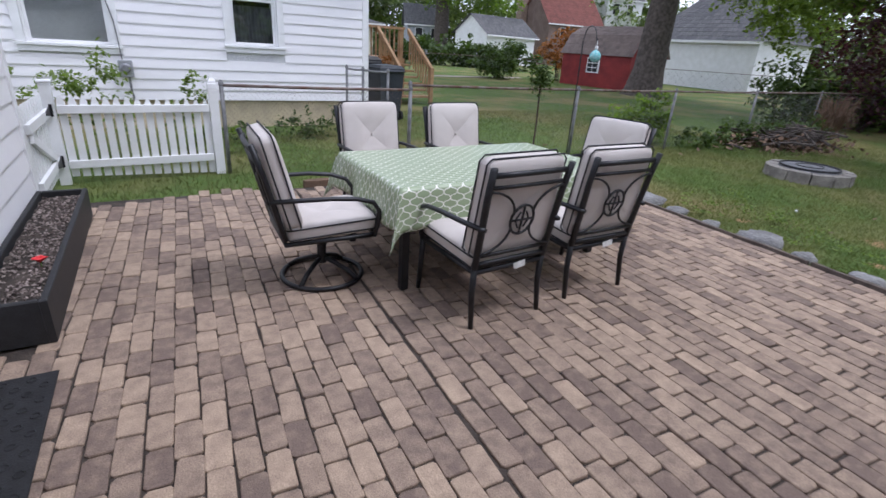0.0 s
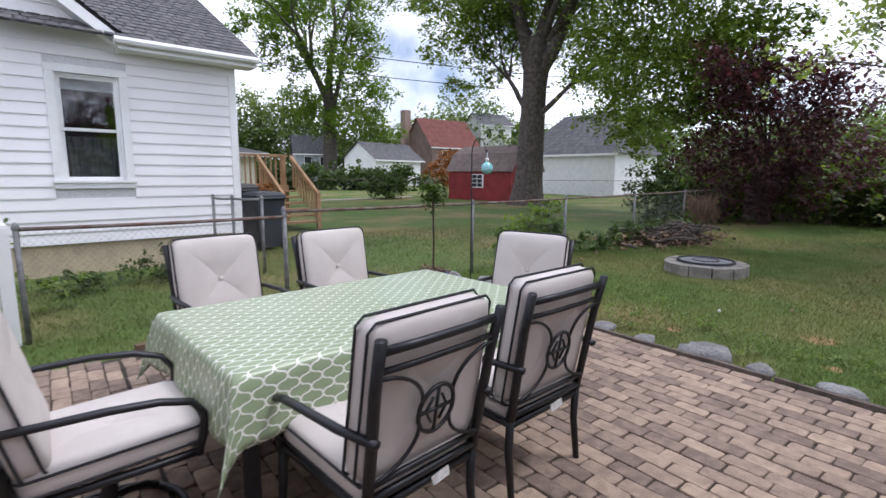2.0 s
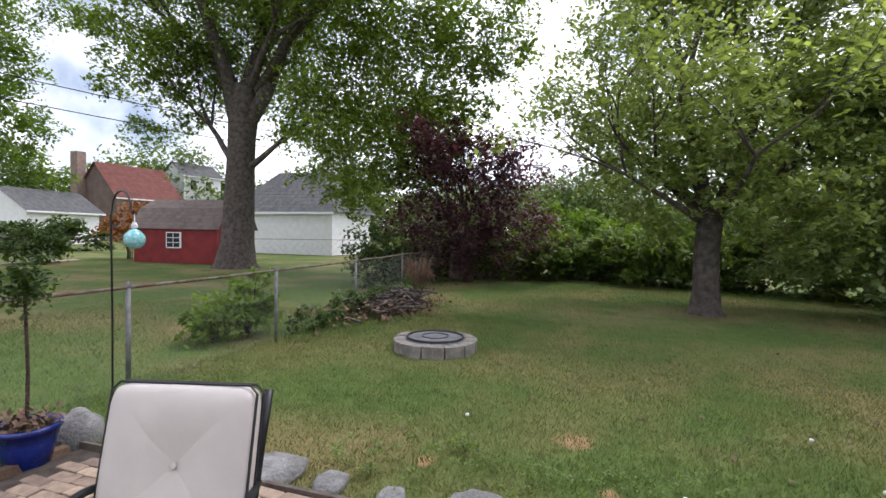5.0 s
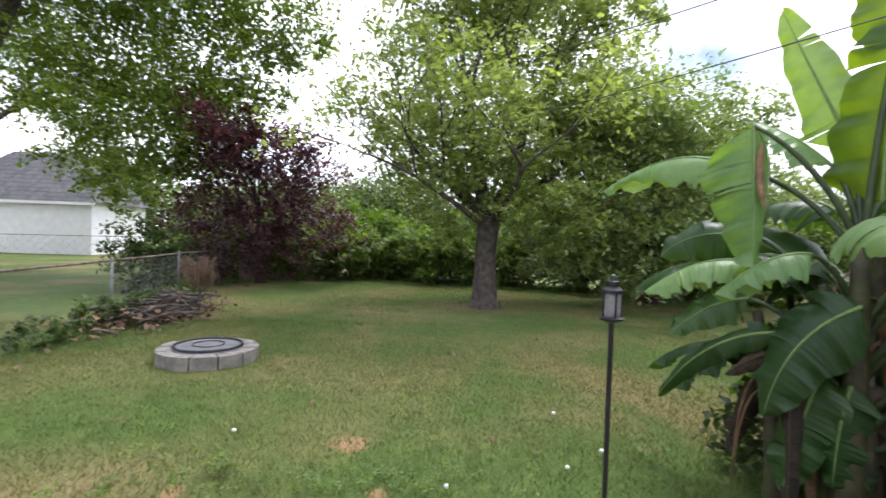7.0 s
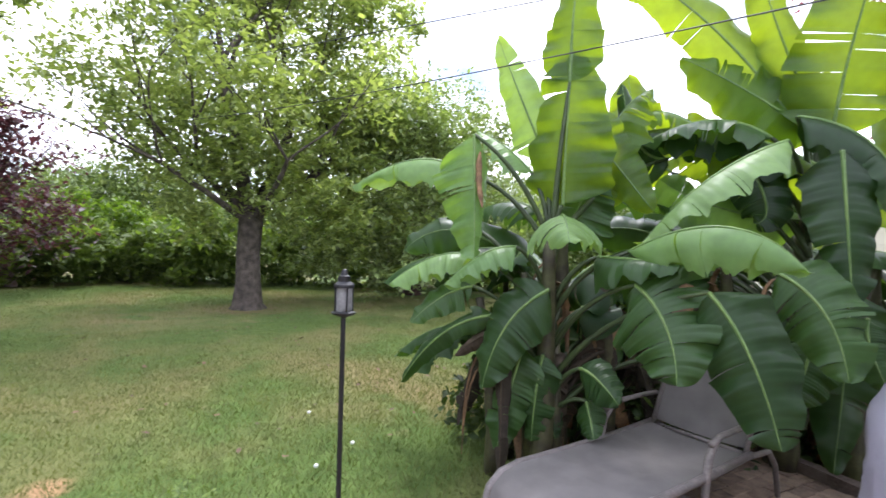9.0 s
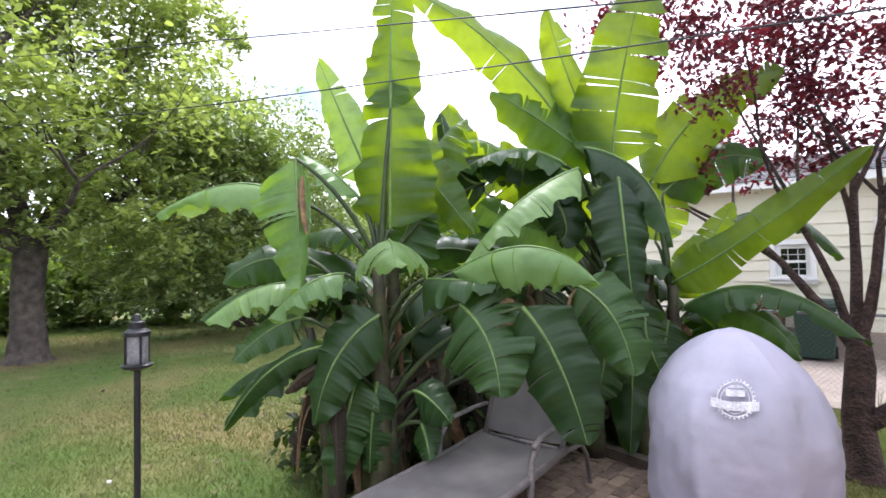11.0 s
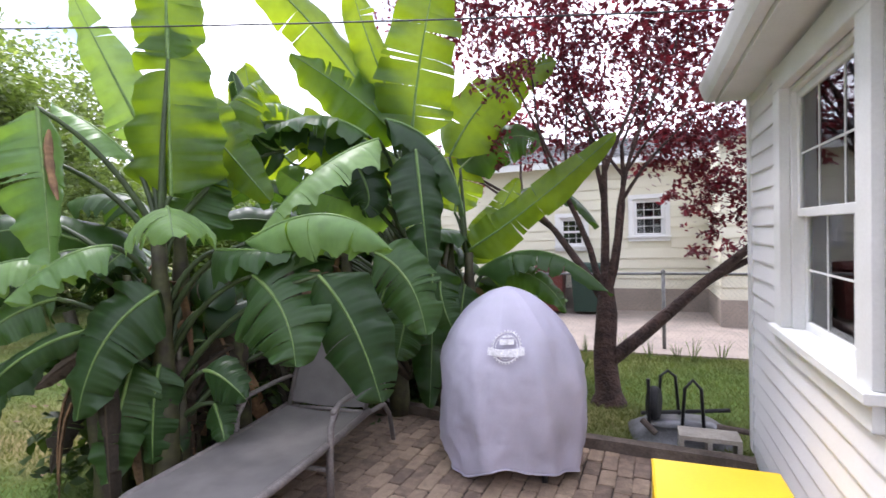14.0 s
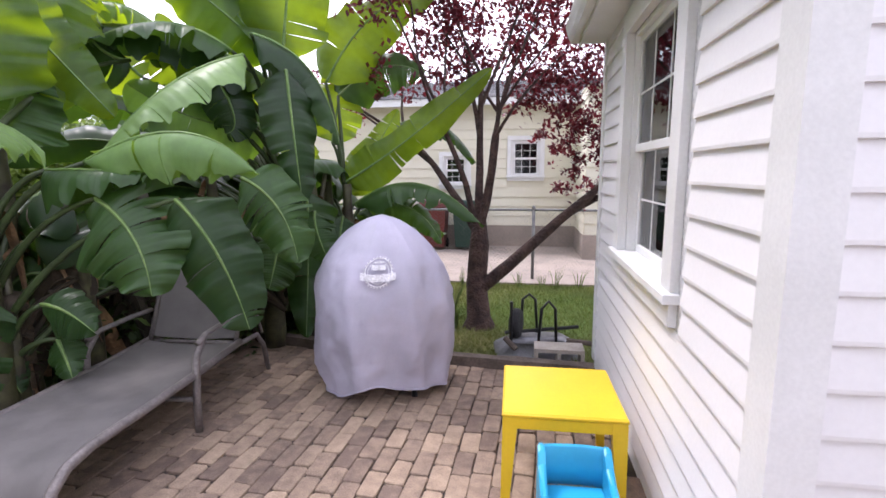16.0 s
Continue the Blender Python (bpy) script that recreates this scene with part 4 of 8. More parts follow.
# big old maple beyond the fence
tree("old_maple", "large old maple with thick grey trunk", (21.1, 17.3, GZ),
     [((0, 0, -0.1), 1.15), ((0, 0, 0.25), 0.9), ((0.05, -0.05, 1.2), 0.72), ((0.1, -0.1, 3.5), 0.64), ((0.15, -0.15, 5.6), 0.60), ((0.2, -0.2, 7.0), 0.66), ((0.2, -0.2, 8.2), 0.45)],
     [((0.1, 0.1, 6.8), (-0.1, 0.25, 1), 5.6, 0.40), ((0.2, -0.2, 7.4), (0.05, -0.1, 1), 5.4, 0.36), ((0.2, -0.5, 6.6), (0.25, -0.55, 1), 5.6, 0.38), ((0.1, -0.4, 4.4), (0.0, -1.0, 0.45), 2.6, 0.17), ((0.0, 0.4, 5.0), (-0.2, 0.6, 0.9), 2.6, 0.15),
      ((0.2, -0.9, 8.0), (-0.5, -0.9, 0.55), 4.6, 0.2), ((0.2, 0.3, 8.4), (-0.3, 0.8, 0.55), 4.4, 0.2), ((0.2, -0.6, 8.0), (-0.6, -0.7, 0.5), 4.6, 0.2)],
     M["bark"], M["leaf_k"], 26000, 0.125, 0.9, 7, depth=3, split=3, n_blob=104000, per=22, spray=0.5,
     blobs=ball(*[(-0.83, 5.24, 10.65, 1.60), (-1.15, 2.42, 9.56, 1.50), (-1.08, 5.91, 8.62, 1.20), (-1.27, 2.59, 7.64, 1.30), (0.98, 2.35, 10.62, 1.40), (-0.76, 4.37, 6.14, 1.00), (0.32, 2.35, 6.81, 1.00), (1.96, 2.25, 8.55, 1.20), (1.89, -3.34, 7.97, 1.50), (2.85, -0.90, 9.73, 1.40), (1.65, -4.63, 6.10, 1.50), (2.32, -1.29, 6.60, 1.20), (1.28, -3.46, 4.56, 1.10), (1.40, -5.26, 8.96, 1.50), (1.14, -6.48, 7.13, 1.40), (0.94, -1.32, 11.05, 1.60), (1.65, -4.00, 10.86, 1.80), (0.41, -7.26, 9.63, 1.60), (-1.27, 6.96, 11.11, 1.00), (0.16, 1.92, 13.24, 2.00), (1.03, -1.22, 14.07, 2.40), (2.00, -4.88, 13.91, 2.40)]) + ball(*[(-0.41, -8.35, 7.72, 1.30), (-1.38, -9.01, 4.73, 1.20), (-1.20, -7.83, 3.95, 1.10), (-1.13, -9.76, 5.99, 1.10), (-0.03, -6.59, 2.74, 0.90), (-0.44, -9.91, 9.50, 1.50), (-0.59, -11.49, 7.88, 0.90), (-0.39, -12.04, 9.54, 1.20), (-1.54, -10.34, 4.68, 0.80), (-0.74, -11.14, 6.43, 0.80), (-0.21, -12.87, 8.33, 0.50), (-1.72, -9.79, 3.86, 0.70), (-0.63, 4.83, 13.17, 1.80), (1.04, -9.15, 12.87, 2.20), (0.84, -12.42, 11.95, 1.60), (0.60, -4.97, 3.49, 0.80)]) + ball((-2.77, -5.94, 5.38, 1.20), (-1.77, -7.52, 4.08, 1.10), (-0.97, -8.25, 5.33, 1.30), (-0.70, -9.43, 3.90, 1.10), (-1.58, -6.69, 3.21, 0.80), (-0.83, -9.49, 5.51, 1.30)) + ball((-0.78, -8.69, 9.05, 1.50), (-0.32, -6.92, 6.29, 1.50), (-0.80, -10.69, 8.07, 1.30), (-0.92, -8.58, 6.08, 1.30), (0.05, -5.94, 9.59, 1.60), (-1.10, -9.74, 6.81, 1.20), (0.59, -4.68, 5.16, 1.20)) + ball((0, 1, 13.5, 4), (-2.5, -4, 12.5, 3.5), (3, 1, 10, 3), (-4.5, -9, 11.5, 3)))
tree("far_tree", "tall thin-crowned tree by the far lawn", (33, 60, GZ),
     [((0, 0, 0), 1.2), ((0, 0, 1.5), 0.95), ((0.1, 0, 6), 0.85), ((0.2, 0, 11), 0.8)],
     [((0.2, 0, 10), (-0.7, -0.3, 1), 9, 0.5), ((0.2, 0, 11), (0.1, 0.1, 1), 9, 0.55), ((0.2, 0, 9), (0.6, 0.2, 1), 9, 0.4), ((0.2, 0, 11), (-0.3, 0.5, 1), 9, 0.4)],
     M["bark"], M["leaf_y"], 24000, 0.27, 1.9, 11, depth=3, split=3, n_blob=16000,
     blobs=ball((3, -2, 9, 3.2), (-4, 0, 10, 3.0), (5, -3, 12, 3.0), (0, -3, 14, 3.5), (-6, -1, 15, 3.0), (6, -4, 7, 2.5), (-1, -2, 7.5, 2.4), (-9, 0, 18, 3), (4, 0, 18, 4)))
# purple-leaved tree at the lawn's corner
tree("purple_tree", "purple-leaved tree at the back of the lawn", (19.5, 6.1, GZ),
     [((0, 0, -0.05), 0.2), ((0, 0, 0.8), 0.14)],
     [((0, 0, 0.6), (a, c, 1.3), 2.4, 0.09) for a, c in ((0.3, 0.2), (-0.3, 0.3), (0.2, -0.4), (-0.2, -0.2), (0.0, 0.8), (0.5, -0.9))],
     M["bark_d"], M["leaf_u"], 4500, 0.11, 0.5, 13, depth=2, split=3, n_blob=9500, spray=0.5,
     blobs=[(0, 0, 3.2, 2.0, 2.0, 1.9), (0.3, 1.7, 2.5, 1.4, 1.3, 1.7), (-0.2, -1.6, 2.4, 1.5, 1.3, 1.6), (0, 0, 4.7, 1.1, 1.1, 0.9), (-0.6, 0.6, 1.2, 1.2, 1.6, 1.0)])
# plum tree behind the covered grill
tree("plum_tree", "purple-leaf plum tree with dark forked trunk", (2.88, -3.73, GZ),
     [((0, 0, -0.05), 0.20), ((0, 0, 0.1), 0.125), ((0.03, -0.02, 0.45), 0.105), ((0.0, 0, 0.85), 0.10), ((0, 0, 1.1), 0.07)],
     [((0, 0, 1.0), (0.02, -0.1, 1), 1.5, 0.05), ((0, 0, 0.95), (0.75, -0.3, 0.9), 1.6, 0.05), ((0.0, 0, 0.9), (0.25, 0.2, 1), 1.5, 0.04), ((0, 0, 1.0), (-0.3, -0.15, 1), 1.5, 0.04),
      ((-0.03, 0, 0.42), (-0.95, -0.1, 0.98), 1.8, 0.07), ((0, 0, 1.0), (-0.1, 0.3, 1), 1.5, 0.035)],
     M["bark_d"], M["leaf_p"], 8000, 0.040, 0.26, 17, depth=3, split=3, spread=0.6, bend=0.28, n_blob=24000, updown=0.4, tilt=0.6, per=22, spray=0.5,
     blobs=ball(*[(1.59, 0.37, 4.14, 0.42), (1.22, 0.14, 3.79, 0.42), (0.95, 0.09, 4.12, 0.45), (0.53, -0.06, 3.68, 0.45), (0.10, -0.20, 3.89, 0.50), (-0.33, -0.37, 3.47, 0.50), (-0.77, -0.51, 3.72, 0.50), (-1.12, -0.62, 3.27, 0.50), (0.32, -0.21, 3.14, 0.42), (-0.13, -0.38, 2.93, 0.42), (-0.65, -0.46, 2.76, 0.42), (-1.09, -0.63, 2.58, 0.42), (0.58, -0.18, 2.62, 0.30), (0.98, -0.05, 2.54, 0.30)], flat=0.9) + ball(*[(-0.73, -0.65, 2.37, 0.33), (-0.73, -0.77, 2.02, 0.22), (-1.03, -0.61, 2.04, 0.33), (-1.14, -0.69, 1.64, 0.30), (-0.86, -0.63, 1.50, 0.18), (-0.51, -0.51, 2.48, 0.30), (0.16, -0.33, 2.59, 0.25), (1.20, 0.27, 4.90, 0.70), (0.25, -0.20, 4.91, 0.70), (-0.64, -0.52, 4.75, 0.70), (-1.42, -0.66, 4.13, 0.70), (-1.46, -0.61, 2.85, 0.50), (-1.51, -0.67, 2.01, 0.40)], flat=0.9))

# hedge along the back of the lawn
rng = random.Random(21)


def hedge_row(i0, i1, low, high):
    rows = []
    for i in range(i0, i1):
        y = 9 - i * 0.95
        hz = rng.uniform(low, high)
        rows.append((22.5 - 0.035 * (y - 4) ** 2 + rng.uniform(-0.6, 0.6), y, hz, rng.uniform(1.0, 1.5), rng.uniform(0.9, 1.3), hz * 1.05))
    return rows


shrub("hedge", "loose green hedge along the back of the lawn", (0, 0, GZ), hedge_row(0, 11, 0.7, 1.3), M["leaf"], 26000, 0.14, 22, kind="stuff", category="hedge", stems=False)
shrub("hedge", "dense dark green hedge beyond the shade tree", (0, 0, GZ), hedge_row(11, 26, 0.9, 1.7), M["leaf"], 30000, 0.14, 23, kind="stuff", category="hedge", stems=False)
for k, (x, y, h) in enumerate(((24.5, 3.2, 2.3), (25.5, 1.6, 2.0), (24.0, 0.4, 1.7))):
    shrub("tall_shrub", "loose yellow-green shrub behind the hedge", (x, y, GZ), ball((0, 0, h * 0.75, 1.3), (0.3, 0.7, h * 1.15, 0.9), (-0.2, -0.6, h, 0.9)), M["leaf_y"], 2600, 0.12, 70 + k)
sh = lambda *a, **k: shrub(*a, **k)
ar = Build()
for x in (0.0, 2.2):
    ar.v += [(x, 1.25 * math.cos(k * math.pi / 12), 0.9 + 1.2 * math.sin(k * math.pi / 12)) for k in range(13)] + [(x, -1.25, 0), (x, 1.25, 0)]
ar.f += [tuple(range(15)), tuple(range(29, 14, -1))] + [(k, k + 1, k + 16, k + 15) for k in range(14)] + [(14, 0, 15, 29)]
o = single("arched_shed", ar, M["rust"], "small rust-red arched shed under the purple tree", "shed")
o.matrix_basis = pose(20.9, 5.9, GZ, 0, 0, 15)
sh("garden_bush", "bright green leafy bush against the chain-link fence", (8.9, 7.2, GZ), [(0, 0, 0.4, 0.65, 0.45, 0.4), (0.4, -0.1, 0.6, 0.4, 0.35, 0.5), (-0.4, 0.1, 0.3, 0.4, 0.35, 0.3)], M["leaf_y"], 3400, 0.065, 31)
sh("garden_bush", "dark conifer-like bush at the lawn's edge", (16.3, 8.3, GZ), [(0, 0, 0.9, 0.8, 0.8, 0.95), (0.9, -0.4, 0.7, 0.7, 0.6, 0.7), (2.2, -0.3, 0.7, 0.9, 0.7, 0.7)], M["leaf_d"], 4500, 0.09, 32)
sh("lawn_shrub", "round dark green shrub by the neighbour's path", (18.8, 26.5, GZ), [(0, 0, 1.0, 1.2, 1.2, 1.0)], M["leaf_d"], 2500, 0.13, 33)
sh("rusty_shrub", "orange autumn shrub behind the red shed", (23.2, 26.0, GZ), [(0, 0, 1.9, 1.2, 1.2, 1.2)], M["leaf_o"], 1800, 0.14, 34)
far = []
for i in range(62):
    a = radians(2 + i * 2.6)
    R = 100 + rng.uniform(-6, 10)
    h = rng.uniform(3.5, 8.0) if 18 < i else rng.uniform(4.5, 9.0)
    far.append((math.sin(a) * R, math.cos(a) * R, h * 0.9, rng.uniform(6, 9), rng.uniform(6, 9), h))
shrub("far_woods", "distant line of green trees", (0, 0, GZ), far, M["leaf_f"], 250000, 0.48, 41, kind="stuff", stems=False, category="trees")
mid = [(x, y, h * 0.8, 2.2, 2.2, h) for x, y, h in ((17, 48, 1.5), (20, 46, 1.3), (23, 44, 1.4), (26, 41, 1.2), (28.5, 38, 1.2), (13, 50, 2.4), (8, 52, 4.5), (5, 50, 5.5))]
shrub("far_hedge", "row of dark green shrubs behind the neighbour's lawn", (0, 0, GZ), mid, M["leaf_d"], 22000, 0.28, 42, kind="stuff", stems=False, category="hedge")


# ---- patio furniture ----
def tufted(w, d, h, m=None):
    """A box cushion with rolled edges, and a button dimple with soft creases on either face: one closed skin."""
    b, nu, nv = Build(), 52, 20
    sp = lambda a, p: math.copysign(abs(a) ** p, a)
    for j in range(nv + 1):
        v = -math.pi / 2 + math.pi * j / nv
        cv, sv = max(0.012, sp(math.cos(v), 0.55)), sp(math.sin(v), 0.40)
        for i in range(nu):
            u = 2 * math.pi * i / nu
            x, y = sp(math.cos(u), 0.2) * cv, sp(math.sin(u), 0.2) * cv
            r2 = x * x + y * y
            crease = 0.17 * math.exp(-abs(abs(x) - abs(y)) * 8) * math.exp(-r2 * 2.2) + 0.10 * noise.noise((x * 3, y * 3, w * 9 + h))
            b.v.append((x * w / 2 * (1 + 0.012 * noise.noise((y * 4, j * 0.2, 1))), y * d / 2, sv * h / 2 * (1 - 0.42 * math.exp(-r2 * 26) - crease)))
    for j in range(nv):
        for i in range(nu):
            k = (i + 1) % nu
            b.f.append((j * nu + i, j * nu + k, (j + 1) * nu + k, (j + 1) * nu + i))
    b.f += [tuple(range(nu - 1, -1, -1)), tuple(range(nv * nu, (nv + 1) * nu))]
    if m:
        b.v = [tuple(m @ Vector(p)) for p in b.v]
    return b


def rim(w, d, z, r=0.006, m=None):
    c = 0.03
    pts = [(-w / 2 + c, -d / 2, z), (w / 2 - c, -d / 2, z), (w / 2, -d / 2 + c, z), (w / 2, d / 2 - c, z), (w / 2 - c, d / 2, z), (-w / 2 + c, d / 2, z), (-w / 2, d / 2 - c, z), (-w / 2, -d / 2 + c, z), (-w / 2 + c, -d / 2, z)]
    return Build().tube(pts, r, 5, m=m)


def chair(name, label, swivel, group):
    ch = thing(name, label, "chair", group)
    iron, tilt = M["black"], 14.0 if swivel else 9.5
    back_dir = lambda u: Vector((0, -0.285 - math.sin(radians(tilt)) * u, 0.405 + math.cos(radians(tilt)) * u))
    for s in (-1, 1):
        up = [(s * 0.262, *back_dir(-0.02)[1:]), (s * 0.268, *back_dir(0.2)[1:]), (s * 0.277, *back_dir(0.42)[1:]), (s * 0.283, *(back_dir(0.6) + Vector((0, -0.012, 0)))[1:])]
        part("back_upright", Build().tube(up, 0.018, 8, flat=1.25), iron, ch, smooth=True)
        part("armrest", Build().tube([(s * 0.275, -0.36, 0.645), (s * 0.315, -0.2, 0.655), (s * 0.325, 0.0, 0.655), (s * 0.32, 0.16, 0.64), (s * 0.305, 0.27, 0.605), (s * 0.29, 0.315, 0.54), (s * 0.275, 0.31, 0.44), (s * 0.265, 0.29, 0.36)], 0.019, 8, flat=0.8), iron, ch, smooth=True)
        if not swivel:
            part("front_leg", Build().tube([(s * 0.265, 0.29, 0.38), (s * 0.268, 0.30, 0.2), (s * 0.272, 0.315, 0.0)], [0.02, 0.019, 0.016], 8), iron, ch, smooth=True)
            part("rear_leg", Build().tube([(s * 0.262, -0.28, 0.42), (s * 0.262, -0.275, 0.22), (s * 0.265, -0.30, 0.0)], [0.02, 0.019, 0.016], 8), iron, ch, smooth=True)
    part("seat_frame", Build().tube([(-0.262, -0.28, 0.36), (0.262, -0.28, 0.36), (0.265, 0.29, 0.37), (-0.265, 0.29, 0.37), (-0.262, -0.28, 0.36)], 0.017, 8), iron, ch, smooth=True)
    for u, r in ((0.555, 0.017), (0.485, 0.012), (0.06, 0.012), (0.005, 0.015)):
        p = back_dir(u)
        bow = -0.018 if u > 0.4 else -0.006
        part("back_rail", Build().tube([(-0.275, p.y, p.z), (-0.12, p.y + bow, p.z + 0.004), (0.12, p.y + bow, p.z + 0.004), (0.275, p.y, p.z)], r, 8), iron, ch, smooth=True)
    bm = lambda x, u: (x, back_dir(u).y - 0.012, back_dir(u).z)
    emb = Build()
    cu = 0.27
    emb.tube([bm(0.085 * math.cos(a), cu + 0.092 * math.sin(a)) for a in (i * 2 * math.pi / 20 for i in range(21))], 0.0085, 6)
    emb.tube([bm(0, cu - 0.09), bm(0, cu + 0.09)], 0.007, 6).tube([bm(-0.083, cu), bm(0.083, cu)], 0.007, 6)
    for s in (-1, 1):
        emb.tube([bm(s * 0.02, cu - 0.05), bm(s * 0.05, cu), bm(s * 0.02, cu + 0.05)], 0.006, 5)
    part("back_emblem", emb, iron, ch, smooth=True)
    for s in (-1, 1):
        for e in (-1, 1):
            part("back_scroll", Build().tube([bm(s * (0.262 - 0.19 * math.sin(q * math.pi / 2)), cu + e * (0.195 - 0.17 * q ** 1.6 * 0.9)) for q in (i / 7 for i in range(8))], 0.0075, 6), iron, ch, smooth=True)
    seat_m = pose(0, 0.02, 0.435, 3, 0, 0)
    seat = part("seat_cushion", tufted(0.545, 0.60, 0.14, seat_m), M["cushion"], ch, smooth=True)
    for z in (0.032, -0.032):
        part("piping", rim(0.55, 0.605, z, 0.0055, seat_m), M["piping"], seat, "dark piping")
    back_m = Matrix.Translation(back_dir(0.315) + Vector((0, 0.075, 0.03))) @ pose(0, 0, 0, 90 + tilt, 0, 0)
    bc = part("back_cushion", tufted(0.575, 0.59, 0.14, back_m), M["cushion"], ch, smooth=True)
    for z in (0.032, -0.032):
        part("piping", rim(0.58, 0.595, z, 0.0055, back_m), M["piping"], bc, "dark piping")
    part("button", Build().lathe([(0.016, 0), (0.014, 0.008), (0.004, 0.012)], 10, back_m @ pose(0, 0, -0.04, 180)), M["cushion"], bc)
    if swivel:
        base = part("base_ring", Build().ring((0, 0, 0.018), 0.275, 0.017, 32, 8), iron, ch, smooth=True)
        for i in range(4):
            a = i * math.pi / 2 + math.pi / 4
            part("spoke", Build().tube([(0.275 * math.cos(a), 0.275 * math.sin(a), 0.02), (0.2 * math.cos(a), 0.2 * math.sin(a), 0.075), (0.09 * math.cos(a), 0.09 * math.sin(a), 0.12), (0, 0, 0.14)], 0.017, 8), iron, base, smooth=True)
        part("swivel_post", Build().lathe([(0.03, 0.1), (0.032, 0.24), (0.06, 0.26), (0.06, 0.29), (0.035, 0.30), (0.035, 0.335), (0.12, 0.34), (0.12, 0.355)], 16), iron, ch)
        part("rocker_spring", Build().box(-0.14, 0.14, -0.05, 0.05, 0.30, 0.345, bev=0.01), iron, ch)
    else:
        part("maker_tag", Build().add([(0.02, -0.298, 0.372), (0.11, -0.298, 0.385), (0.115, -0.30, 0.345), (0.03, -0.30, 0.335), (0.02, -0.294, 0.372), (0.11, -0.294, 0.385), (0.115, -0.296, 0.345), (0.03, -0.296, 0.335)],
                                      [(0, 1, 2, 3), (7, 6, 5, 4), (0, 4, 5, 1), (2, 6, 7, 3)]), M["tag"], ch, "white fabric tag")
    return ch


GC = "chairs round the patio table"
c1 = chair("patio_chair", "black metal patio chair with cream tufted cushions", False, GC)
c1.matrix_basis = pose(2.11, 2.50, 0, 0, 0, 4)
copy_thing(c1, pose(2.94, 2.57, 0, 0, 0, 1))
copy_thing(c1, pose(2.16, 4.27, 0, 0, 0, 180 + 7))
copy_thing(c1, pose(3.02, 4.18, 0, 0, 0, 180 + 5))
s1 = chair("swivel_chair", "black metal swivel rocker with cream cushions", True, GC)
s1.matrix_basis = pose(1.27, 3.23, 0, 0, 0, -92)
copy_thing(s1, pose(3.80, 3.26, 0, 0, 0, 104))

TBL = pose(2.575, 3.32, 0, 0, 0, 1.5)
table = thing("patio_table", "dark metal rectangular patio table under a cloth", "table", m=TBL)
part("tabletop", Build().box(-0.93, 0.93, -0.535, 0.535, 0.695, 0.728, bev=0.006), M["black"], table)
for x in (-0.88, 0.88):
    for y in (-0.485, 0.485):
        part("leg", Build().box(x - 0.026, x + 0.026, y - 0.026, y + 0.026, 0.0, 0.69, bev=0.004), M["black"], table)
part("apron", Build().box(-0.85, 0.85, -0.50, -0.475, 0.63, 0.69).box(-0.85, 0.85, 0.475, 0.50, 0.63, 0.69).box(-0.895, -0.87, -0.455, 0.455, 0.63, 0.69).box(0.87, 0.895, -0.455, 0.455, 0.63, 0.69), M["black"], table)


def cloth_material():
    """Sage cloth with a cream quatrefoil trellis, about nine centimetres a cell."""
    m = bpy.data.materials.new("trellis_cloth")
    m.use_nodes = True
    n, l = m.node_tree.nodes, m.node_tree.links
    bs = n["Principled BSDF"]
    uv, sep = n.new("ShaderNodeUVMap"), n.new("ShaderNodeSeparateXYZ")
    l.new(uv.outputs[0], sep.inputs[0])

    def op(kind, a, b=None):
        x = n.new("ShaderNodeMath")
        x.operation = kind
        for i, v in enumerate((a, b)):
            if v is None:
                continue
            if isinstance(v, (int, float)):
                x.inputs[i].default_value = v
            else:
                l.new(v, x.inputs[i])
        return x.outputs[0]
    k = 2 * math.pi / 0.1
    a, b = op('MULTIPLY', sep.outputs[0], k), op('MULTIPLY', sep.outputs[1], k * 1.25)
    p, q = op('MULTIPLY', op('ADD', a, b), 0.5), op('MULTIPLY', op('SUBTRACT', a, b), 0.5)
    g1 = op('SINE', op('ADD', p, op('MULTIPLY', op('SINE', op('MULTIPLY', q, 2.0)), 0.3)))
    g2 = op('SINE', op('ADD', q, op('MULTIPLY', op('SINE', op('MULTIPLY', p, 2.0)), 0.3)))
    f = op('MINIMUM', op('MULTIPLY', g1, g1), op('MULTIPLY', g2, g2))
    edge = n.new("ShaderNodeMapRange")
    edge.inputs["From Min"].default_value, edge.inputs["From Max"].default_value = 0.02, 0.05
    l.new(f, edge.inputs["Value"])
    mx = n.new("ShaderNodeMix")
    mx.data_type = 'RGBA'
    mx.inputs["A"].default_value, mx.inputs["B"].default_value = (0.74, 0.74, 0.66, 1), (0.27, 0.335, 0.195, 1)
    l.new(edge.outputs["Result"], mx.inputs["Factor"])
    l.new(mx.outputs["Result"], bs.inputs["Base Color"])
    bs.inputs["Roughness"].default_value, bs.inputs["Specular IOR Level"].default_value = 0.33, 0.55
    t, bp = n.new("ShaderNodeTexNoise"), n.new("ShaderNodeBump")
    t.inputs["Scale"].default_value = 9.0
    bp.inputs["Strength"].default_value, bp.inputs["Distance"].default_value = 0.25, 0.02
    l.new(t.outputs["Fac"], bp.inputs["Height"])
    l.new(bp.outputs["Normal"], bs.inputs["Normal"])
    return m


